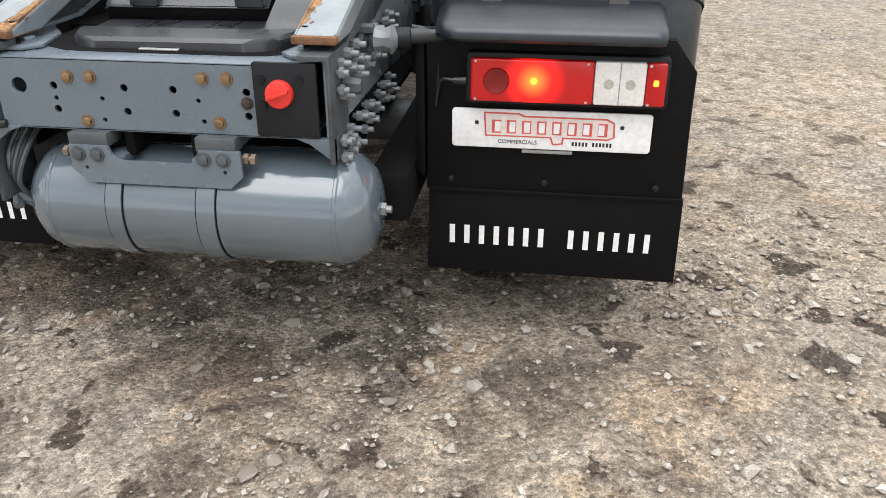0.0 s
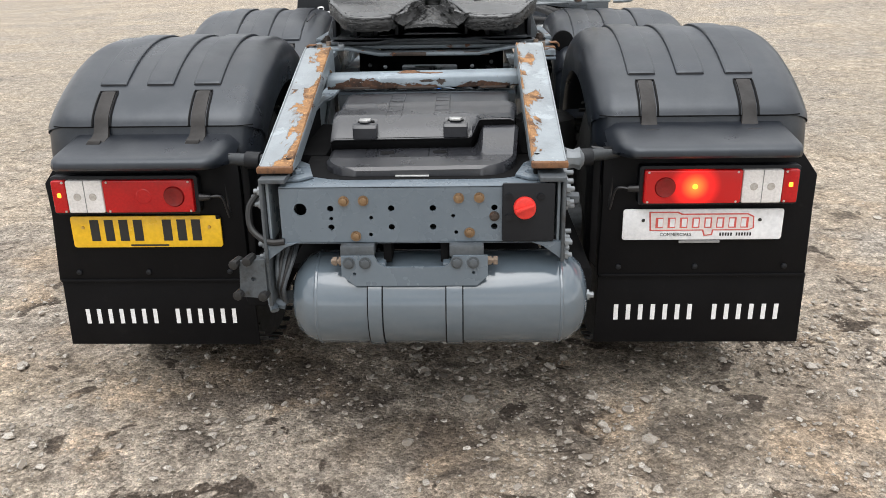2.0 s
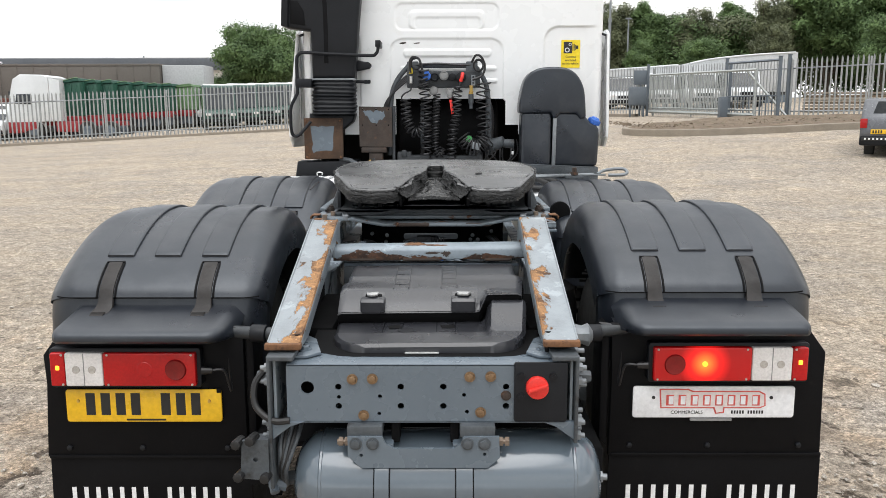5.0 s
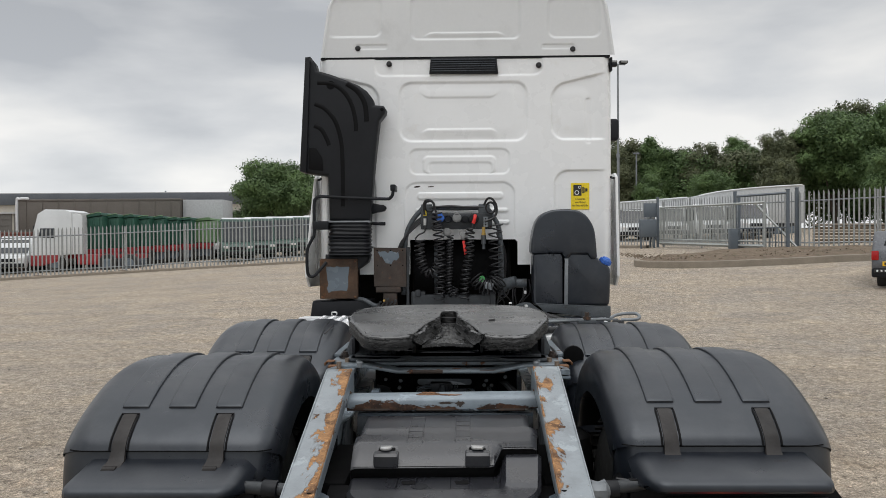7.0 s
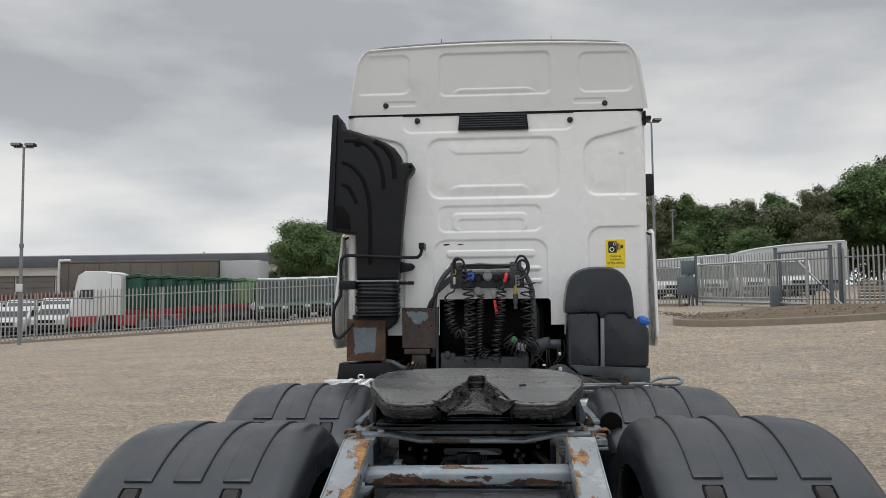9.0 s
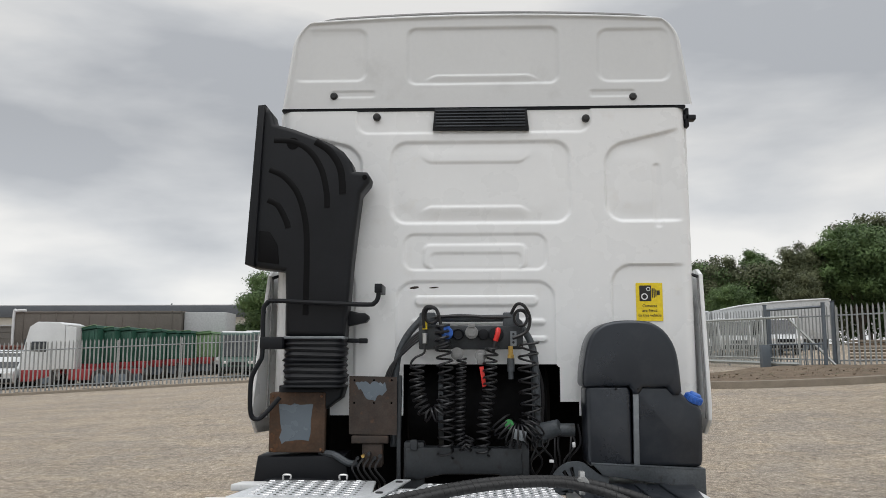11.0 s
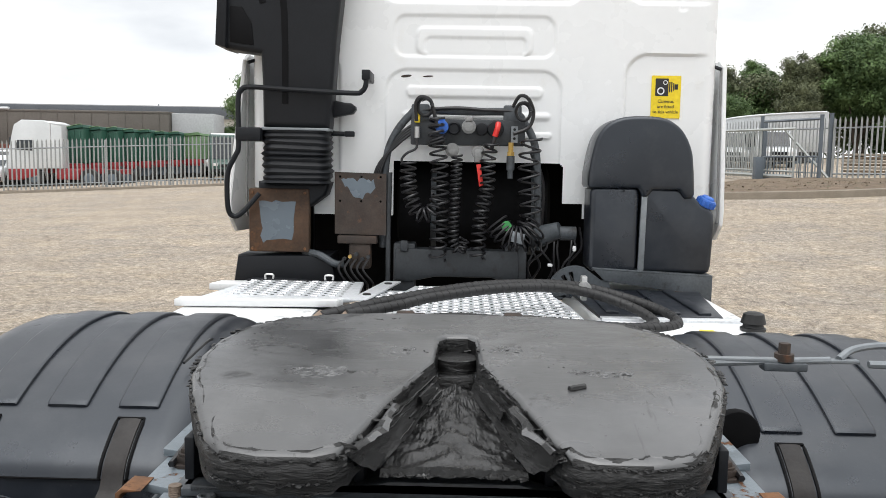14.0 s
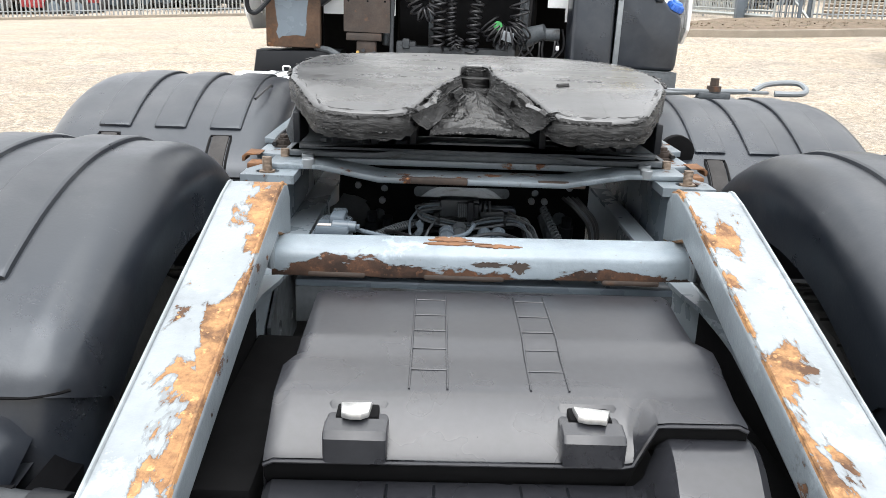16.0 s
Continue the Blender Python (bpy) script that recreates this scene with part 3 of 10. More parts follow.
def tube(pts, r, n=8, steps=6, radii=None, closed=False):
    """A round rod or hose along a smooth line."""
    line = spline(pts, steps, closed) if steps else [Vector(q) for q in pts]
    bm = bmesh.new()
    rings, up, m = [], None, len(line)
    for i, p in enumerate(line):
        a, b = line[max(i - 1, 0)], line[min(i + 1, m - 1)]
        if closed:
            a, b = line[(i - 1) % m], line[(i + 1) % m]
        d = (b - a).normalized() if (b - a).length > 1e-9 else Vector((0, 0, 1))
        if up is None:
            up = Vector((0, 0, 1)) if abs(d.z) < 0.9 else Vector((1, 0, 0))
        side = d.cross(up).normalized()
        up = side.cross(d).normalized()
        rr = radii(i / (m - 1)) if radii else r
        rings.append([bm.verts.new(p + rr * (math.cos(2 * math.pi * k / n) * side + math.sin(2 * math.pi * k / n) * up)) for k in range(n)])
    for i in range(m if closed else m - 1):
        r0, r1 = rings[i], rings[(i + 1) % m]
        for k in range(n):
            bm.faces.new((r0[k], r0[(k + 1) % n], r1[(k + 1) % n], r1[k]))
    if not closed:
        bm.faces.new(rings[0][::-1])
        bm.faces.new(rings[-1])
    return bm


def coil(pts, big, r, turns, n=6, per=12):
    """A coiled cable that winds round a smooth line."""
    line = spline(pts, 10)
    cum = [0.0]
    for a, b in zip(line, line[1:]):
        cum.append(cum[-1] + (b - a).length)
    out, total, j = [], cum[-1], 0
    steps = int(turns * per)
    for i in range(steps + 1):
        s = total * i / steps
        while j < len(line) - 2 and cum[j + 1] < s:
            j += 1
        f = (s - cum[j]) / max(cum[j + 1] - cum[j], 1e-6)
        p, d = line[j].lerp(line[j + 1], f), (line[j + 1] - line[j]).normalized()
        ref = Vector((0, 1, 0)) if abs(d.y) < 0.9 else Vector((1, 0, 0))
        u = d.cross(ref).normalized()
        v = d.cross(u)
        a = 2 * math.pi * turns * i / steps
        out.append(p + big * (math.cos(a) * u + math.sin(a) * v))
    return tube(out, r, n, 0)


def rod(p0, p1, r, n=14, r2=None, bevel=0.0):
    p0, p1 = Vector(p0), Vector(p1)
    bm = bmesh.new()
    bmesh.ops.create_cone(bm, cap_ends=True, segments=n, radius1=r, radius2=r if r2 is None else r2, depth=(p1 - p0).length)
    if bevel:
        bmesh.ops.bevel(bm, geom=[e for e in bm.edges if abs(e.verts[0].co.z - e.verts[1].co.z) < 1e-6], offset=bevel, segments=2, profile=0.5, affect="EDGES")
    bmesh.ops.transform(bm, matrix=Matrix.Translation((p0 + p1) / 2) @ (p1 - p0).to_track_quat("Z", "Y").to_matrix().to_4x4(), verts=bm.verts)
    return bm


def lathe(profile, centre, axis, n=32):
    """A turned shape: (distance along the axis, radius) rows."""
    bm = bmesh.new()
    c = Vector(centre)
    rings = []
    for s, r in profile:
        ring = []
        for k in range(n):
            a = 2 * math.pi * k / n
            ring.append(bm.verts.new(c + Vector(AX[axis](r * math.cos(a), r * math.sin(a), s))))
        rings.append(ring)
    for r0, r1 in zip(rings, rings[1:]):
        for k in range(n):
            bm.faces.new((r0[k], r0[(k + 1) % n], r1[(k + 1) % n], r1[k]))
    bm.faces.new(rings[0][::-1])
    bm.faces.new(rings[-1])
    return bm


def grid_mesh(rows):
    """A sheet through rows of points; a row entry of None leaves a hole."""
    bm = bmesh.new()
    vs = [[bm.verts.new(p) if p is not None else None for p in row] for row in rows]
    for a, b in zip(vs, vs[1:]):
        for i in range(len(a) - 1):
            q = (a[i], a[i + 1], b[i + 1], b[i])
            if None not in q:
                bm.faces.new(q)
    for v in [v for v in bm.verts if not v.link_faces]:
        bm.verts.remove(v)
    return bm


def hexbolt(name, p, d, r, material, parent, washer=True):
    """A hexagon bolt head with its washer, facing along d."""
    p, d = Vector(p), Vector(d).normalized()
    bm = rod(p, p + d * r * 0.75, r, 6, None, r * 0.08)
    if washer:
        bm = merge(bm, rod(p - d * 0.001, p + d * r * 0.18, r * 1.35, 16))
    return part(name, bm, material, parent)


def stud(p, d, r, length, material, parent, nut=True):
    p, d = Vector(p), Vector(d).normalized()
    bm = rod(p, p + d * length, r, 10, None, r * 0.2)
    if nut:
        bm = merge(bm, rod(p + d * length * 0.25, p + d * length * 0.6, r * 1.75, 6))
    return part("stud", bm, material, parent)


def letters(text, size, m, material, parent, name="lettering"):
    """Writing in the built-in font, as a thin mesh."""
    cu = bpy.data.curves.new(name, "FONT")
    cu.body, cu.size, cu.extrude, cu.align_x = text, size, 0.0006, "CENTER"
    cu.space_line = 0.8
    tmp = bpy.data.objects.new(name, cu)
    scene.collection.objects.link(tmp)
    me = bpy.data.meshes.new_from_object(tmp.evaluated_get(bpy.context.evaluated_depsgraph_get()))
    bpy.data.objects.remove(tmp)
    bpy.data.curves.remove(cu)
    me.materials.clear()
    me.materials.append(material)
    ob = new(name, me)
    ob.parent = parent
    ob.matrix_basis = m
    return ob


def thing(name, label, category, group="", at=(0, 0, 0)):
    ob = new(name)
    ob.location = at
    ob.empty_display_size = 0.2
    return tagged(ob, label, category, group)


# ---- ground ----


def smooth(a, b, v):
    t = min(1.0, max(0.0, (v - a) / (b - a)))
    return t * t * (3 - 2 * t)


def ground_z(x, y):
    far = smooth(5.0, 26.0, y)
    xs = max(-60.0, min(40.0, x))
    return far * (0.029 * (min(y, 60.0) - 3.0) + 0.0405 * xs)


def spread(lo, hi, step, far_lo, far_hi, grow=1.17):
    v = list(np.arange(lo, hi + step / 2, step))
    s, a, b = step, v[0], v[-1]
    while v[-1] < far_hi:
        s *= grow
        v.append(v[-1] + s)
    s = step
    while v[0] > far_lo:
        s *= grow
        v.insert(0, v[0] - s)
    return v


def build_ground():
    xs = spread(-3.2, 3.4, 0.045, -600, 600)
    ys = spread(-2.4, 1.6, 0.045, -60, 1500)
    verts = []
    for y in ys:
        for x in xs:
            near = 1.0 - smooth(6.0, 20.0, math.hypot(x, y))
            p = Vector((x, y, 0.0))
            h = 0.010 * noise.noise(p * 3.1) + 0.006 * noise.noise(p * 11.0) + 0.0045 * noise.noise(p * 29.0)
            verts.append((x, y, ground_z(x, y) + h * near - 0.004))
    w = len(xs)
    faces = [(j * w + i, j * w + i + 1, (j + 1) * w + i + 1, (j + 1) * w + i) for j in range(len(ys) - 1) for i in range(w - 1)]
    me = bpy.data.meshes.new("ground")
    me.from_pydata(verts, [], faces)
    me.materials.append(GRAVEL)
    shaded(me, 80)
    tagged(new("ground", me), "compacted grey and buff gravel yard with damp patches", "ground", kind="structure")


build_ground()


def build_pebbles():
    """Loose stones strewn over the yard behind the truck."""
    rng = random.Random(4)
    ico = bmesh.new()
    bmesh.ops.create_icosphere(ico, subdivisions=1, radius=1.0)
    base = [v.co.copy() for v in ico.verts]
    tris = [[v.index for v in f.verts] for f in ico.faces]
    ico.free()
    oct_v = [Vector(q) for q in ((1, 0, 0), (-1, 0, 0), (0, 1, 0), (0, -1, 0), (0, 0, 1), (0, 0, -1))]
    oct_f = [(0, 2, 4), (2, 1, 4), (1, 3, 4), (3, 0, 4), (2, 0, 5), (1, 2, 5), (3, 1, 5), (0, 3, 5)]
    verts, faces = [], []
    for k in range(38000):
        if k < 29000:
            x, y = rng.uniform(-3.0, 3.2), rng.uniform(-2.2, 1.2)
        else:
            x, y = rng.uniform(-7.0, 7.0), rng.uniform(-0.5, 9.0)
        clump = noise.noise(Vector((x * 1.3, y * 1.3, 3.0)))
        if rng.random() > 0.55 + clump:
            continue
        s = min(0.024, 0.0026 + rng.expovariate(1 / 0.0034))
        big = s > 0.009
        bv, bf = (base, tris) if big else (oct_v, oct_f)
        rot = Euler((rng.uniform(0, 6), rng.uniform(0, 6), rng.uniform(0, 6))).to_matrix()
        sc = Vector((s * rng.uniform(0.8, 1.4), s * rng.uniform(0.7, 1.1), s * rng.uniform(0.35, 0.7)))
        i0, seed = len(verts), rng.uniform(0, 50)
        turn = Matrix.Rotation(rng.uniform(0, 6.28), 3, "Z")
        for v in bv:
            q = rot @ v * (1 + 0.55 * noise.noise(v * 1.4 + Vector((seed, 0, 0))))
            q = turn @ Vector((q.x * sc.x, q.y * sc.y, q.z * sc.z))
            verts.append((x + q.x, y + q.y, ground_z(x, y) + 0.25 * s + q.z))
        faces += [tuple(i0 + i for i in f) for f in bf]
    me = bpy.data.meshes.new("loose_gravel")
    me.from_pydata(verts, [], faces)
    me.materials.append(PEBBLE)
    shaded(me, 22)
    tagged(new("loose_gravel", me), "loose grey and pale stones strewn over the yard", "gravel", kind="stuff")


build_pebbles()

# ---- the tractor unit: rear ----
truck = thing("tractor_unit", "white three-axle lorry tractor unit with grey chassis and black mudguards", "lorry")
CX = 0.01


def rails():
    for s in (-1, 1):
        web = [(-0.335, 0.76), (0.35, 0.755), (0.75, 0.73), (5.5, 0.73), (5.5, 1.03), (0.5, 1.03), (0.12, 0.948), (-0.335, 0.948)]
        x = CX + s * 0.427
        w = prism(web, "x", min(x, x - s * 0.009), max(x, x - s * 0.009), 0.002)
        xa = x - s * 0.0095
        xb = -0.354 if s < 0 else 0.388
        back = -0.402 if s < 0 else 0.430
        rows = []
        for y, z, f in ((-0.335, 0.949, 1.0), (0.12, 0.949, 1.0), (0.22, 0.9706, 1.0), (0.30, 0.9878, 1.0), (0.37, 1.003, 0.94), (0.43, 1.016, 0.74), (0.50, 1.031, 0.42), (0.58, 1.031, 0.10), (0.64, 1.031, 0.0), (5.5, 1.031, 0.0)):
            e = xb + (back - xb) * f
            rows.append([(xa, y, z), (e, y, z), (e, y, z - 0.009), (xa, y, z - 0.009)])
        f1 = grid_mesh(rows)
        f2 = box(min(xa, xb), max(xa, xb), 0.75, 5.5, 0.73, 0.738, 0.002)
        rail = part("chassis_rail", merge(w, f1, f2), RAIL_PAINT, truck, "grey painted steel channel")
        for y, z in [(0.78 + 0.07 * k, 0.94 - 0.05 * (k % 3)) for k in range(14)]:
            bm = rod((x + s * 0.001, y, z), (x + s * 0.03, y, z), 0.009, 8)
            part("stud", merge(bm, rod((x, y, z), (x + s * 0.014, y, z), 0.017, 6)), CHASSIS_DARK, rail)


rails()


def ramps():
    prof = [(-0.312, 0.984), (0.49, 1.219), (0.545, 1.230), (0.585, 1.222), (0.605, 1.195), (0.608, 1.120), (0.560, 1.128), (0.49, 1.152), (-0.17, 0.964), (-0.30, 0.964), (-0.312, 0.968)]
    web = [(-0.20, 0.953), (0.49, 1.150), (0.56, 1.127), (0.608, 1.118), (0.612, 1.034), (0.5, 1.034), (0.12, 0.951)]
    for s, xa, xb, dz in ((-1, -0.441, -0.340, -0.006), (1, 0.457, 0.354, 0.003)):
        r = part("pick_up_ramp", prism([(y, z + dz) for y, z in prof], "x", min(xa, xb), max(xa, xb), 0.009, 3), RAMP, truck, "sloping ramp with pale paint flaked to orange rust")
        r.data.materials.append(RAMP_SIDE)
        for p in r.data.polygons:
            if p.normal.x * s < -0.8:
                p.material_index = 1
        part("ramp_web", prism([(y, z + min(0.0, dz)) for y, z in web], "x", *sorted((xa - s * 0.004, xa - s * 0.018)), 0.002), CHASSIS_DARK, r)
        for e in (xa, xb):
            line = [(e - s * 0.005 * (1 if e == xa else -1), y, z + dz + 0.0005) for y, z in ((-0.30, 0.986), (0.1, 1.1055), (0.49, 1.2185), (0.56, 1.226))]
            part("edge_bead", tube(line, 0.003, 6, 3), RAMP, r)
        part("rusty_toe", box(min(xa, xb) - 0.001, max(xa, xb) + 0.001, -0.320, -0.292, 0.968 + dz, 0.9865 + dz, 0.003), RUST, r)
        for y in (-0.26,):
            part("toe_hole", rod((xb + s * 0.018, y, 0.90 + dz), (xb + s * 0.018, y, 0.9995 + dz), 0.008, 12), BLACK_HOLE, r)


ramps()


def crossbeam():
    sec = [(0.474, 1.080), (0.478, 1.116), (0.484, 1.124), (0.496, 1.129), (0.548, 1.136), (0.556, 1.130), (0.556, 1.080)]
    bm = prism(sec, "x", -0.352, 0.374, 0.0)
    bmesh.ops.bevel(bm, geom=[e for e in bm.edges if abs(e.verts[0].co.x - e.verts[1].co.x) > 0.5], offset=0.004, segments=2, profile=0.5, affect="EDGES")
    for k in range(24):
        bmesh.ops.bisect_plane(bm, geom=bm.verts[:] + bm.edges[:] + bm.faces[:], plane_co=(-0.34 + 0.03 * k, 0, 0), plane_no=(1, 0, 0))
    for v in bm.verts:
        v.co.z += 0.012 * (v.co.x - 0.01) + (0.004 * noise.noise(v.co * 31) if v.co.z < 1.10 else 0.0)
    b = part("cross_tube", bm, BEAM, truck, "grey box-section beam with paint flaking along its lower edge")
    part("lower_flange", box(-0.315, 0.352, 0.494, 0.548, 1.050, 1.064, 0.003), CHASSIS, truck, "grey steel flange below the cross beam")
    part("flange_face", box(-0.315, 0.352, 0.492, 0.498, 0.985, 1.052, 0.002), CHASSIS_DARK, truck)
    for x, w in ((-0.24, 0.05), (-0.02, 0.07), (0.27, 0.05)):
        part("scab", box(x - w, x + w, 0.472, 0.49, 1.076, 1.086, 0.004), RUST_DARK, b)
    rng = random.Random(77)
    for (x0, x1), (a0, a1), face in (((-0.078, -0.012), (0.519, 0.543), "z"), ((-0.085, 0.020), (0.506, 0.522), "z"), ((0.000, 0.074), (0.4985, 0.512), "z"), ((-0.005, 0.050), (1.101, 1.113), "y"), ((0.058, 0.094), (1.092, 1.114), "y")):
        pts = []
        for k in range(44):
            t = math.tau * k / 44
            g = 1 + rng.uniform(-0.45, 0.25)
            pts.append(((x0 + x1) / 2 + (x1 - x0) / 2 * g * math.cos(t), (a0 + a1) / 2 + (a1 - a0) / 2 * (1 + rng.uniform(-0.5, 0.3)) * math.sin(t)))
        if face == "z":
            bm = prism(pts, "z", 0.0, 0.0022, 0.0)
            for v in bm.verts:
                v.co.z += 1.1285 + (v.co.y - 0.496) * 0.135 + 0.012 * (v.co.x - 0.01)
        else:
            bm = prism(pts, "y", 0.0, 0.004, 0.0)
            for v in bm.verts:
                v.co.y += 0.4733 + (v.co.z - 1.08) * 0.11
                v.co.z += 0.012 * (v.co.x - 0.01)
        part("bare_patch", bm, RUST if face == "z" else RUST_DARK, b, "bare patch where paint has flaked off")
    for x in (-0.352, 0.376):
        part("weld_bead", tube([(x, 0.474, 1.09), (x, 0.478, 1.125), (x, 0.51, 1.137), (x, 0.55, 1.142)], 0.007, 8, 5), MOUNT, b)


crossbeam()


def rear_crossmember():
    holes = [ring_pts(-0.318, 0.861, 0.019, 18)]
    for x in (-0.230, -0.053, 0.068, 0.246):
        for z in (0.863, 0.806):
            holes.append(ring_pts(x, z, 0.0095, 12))
    for x, z in ((-0.229, 0.833), (-0.112, 0.835), (0.127, 0.839), (-0.115, 0.783), (0.135, 0.789)):
        holes.append(ring_pts(x, z, 0.006, 10))
    face = plate([(-0.377, 0.757), (0.397, 0.757), (0.397, 0.927), (-0.377, 0.927)], holes, "y", -0.345, -0.337)
    top = prism([(-0.377, -0.345), (0.397, -0.345), (0.397, -0.19), (0.30, -0.17), (-0.28, -0.17), (-0.377, -0.19)], "z", 0.922, 0.930, 0.003)
    low = box(-0.377, 0.397, -0.345, -0.22, 0.755, 0.763, 0.003)
    xm = part("rear_crossmember", merge(face, top, low), CHASSIS, truck, "drilled grey steel channel across the rear")
    # added black sheet: the shade seen through the drilled holes
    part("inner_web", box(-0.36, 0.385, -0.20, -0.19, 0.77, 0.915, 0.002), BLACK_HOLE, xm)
    for x, z in ((-0.190, 0.886), (-0.133, 0.887), (-0.159, 0.779), (0.143, 0.893), (0.202, 0.894), (0.174, 0.788)):
        hexbolt("bolt", (x, -0.346, z), (0, -1, 0), 0.0115, ZINC, xm)
    hexbolt("bolt", (0.246, -0.346, 0.838), (0, -1, 0), 0.011, RUST_DARK, xm)
    # corner gussets with a bolt each
    for s in (-1, 1):
        g = prism([(s * 0.415 + CX, -0.30), (s * 0.335 + CX, -0.30), (s * 0.30 + CX, -0.26), (s * 0.335 + CX, -0.12), (s * 0.415 + CX, -0.02)], "z", 0.932, 0.941, 0.002)
        gp = part("corner_gusset", g, CHASSIS, truck)
        hexbolt("bolt", (s * 0.352 + CX, -0.235, 0.941), (0, 0, 1), 0.016, CHASSIS, gp)
    # folded end brackets under the ramps
    for s in (-1, 1):
        x = CX + s * 0.44
        prof = [(x, 0.955), (x, 0.560 if s < 0 else 0.700), (x - s * 0.010, 0.560 if s < 0 else 0.700), (x - s * 0.010, 0.942), (x - s * 0.075, 0.942), (x - s * 0.075, 0.955)]
        bk = part("end_bracket", prism(prof if s < 0 else prof[::-1], "y", -0.36, -0.2, 0.003), CHASSIS_DARK, truck, "folded grey steel bracket")
        for z in (0.905, 0.865, 0.74, 0.70):
            stud((x, -0.30, z), (s, 0, 0), 0.008, 0.030, GALV, bk)
        for z in (0.735, 0.70, 0.67):
            stud((x, -0.24, z), (s, 0, 0), 0.008, 0.030, GALV, bk)
        part("lower_gusset", prism([(x, 0.76), (x, 0.70), (x - s * 0.06, 0.745), (x - s * 0.10, 0.76)], "y", -0.35, -0.33, 0.002), CHASSIS, truck)
        part("side_nut", rod((x + s * 0.004, -0.26, 0.865), (x + s * 0.05, -0.26, 0.865), 0.022, 6, 0.018, 0.004), CHASSIS_DARK, bk)
    for k in range(13):
        for j, z in enumerate((0.695, 0.735, 0.845, 0.885, 0.92)):
            if (k + j) % 5 == 3:
                continue
            stud((CX + 0.428, -0.27 + 0.052 * k, z + 0.012 * (k % 2)), (1, 0, 0), 0.0078, 0.036 + 0.006 * ((k + j) % 3), GALV, truck)
    part("foil_wrap", merge(*[lathe([(0.470, 0.020), (0.485, 0.036), (0.510, 0.030), (0.530, 0.038), (0.545, 0.018)], (0, -0.02, 0.925), "x", 9)]), GALV, truck, "crumpled silver foil round the tube joint")
    # black switch panel with the red battery isolator
    p = part("switch_panel", prism(rrect(0.268, 0.418, 0.764, 0.938, 0.006), "y", -0.357, -0.347, 0.002), PLASTIC_DARK, truck, "black steel panel")
    for x, z in ((0.287, 0.899), (0.378, 0.899), (0.287, 0.838)):
        part("socket_screw", merge(rod((x, -0.363, z), (x, -0.355, z), 0.0105, 14), rod((x, -0.3645, z), (x, -0.36, z), 0.006, 6)), PLASTIC_DARK, p)
    k = part("isolator_knob", merge(rod((0.332, -0.378, 0.868), (0.332, -0.356, 0.868), 0.0315, 32, 0.033, 0.004), prism([(0.305, 0.856), (0.357, 0.874), (0.359, 0.883), (0.306, 0.866)], "y", -0.388, -0.376, 0.002)), RED_KNOB, p, "round red plastic battery isolator knob")


rear_crossmember()


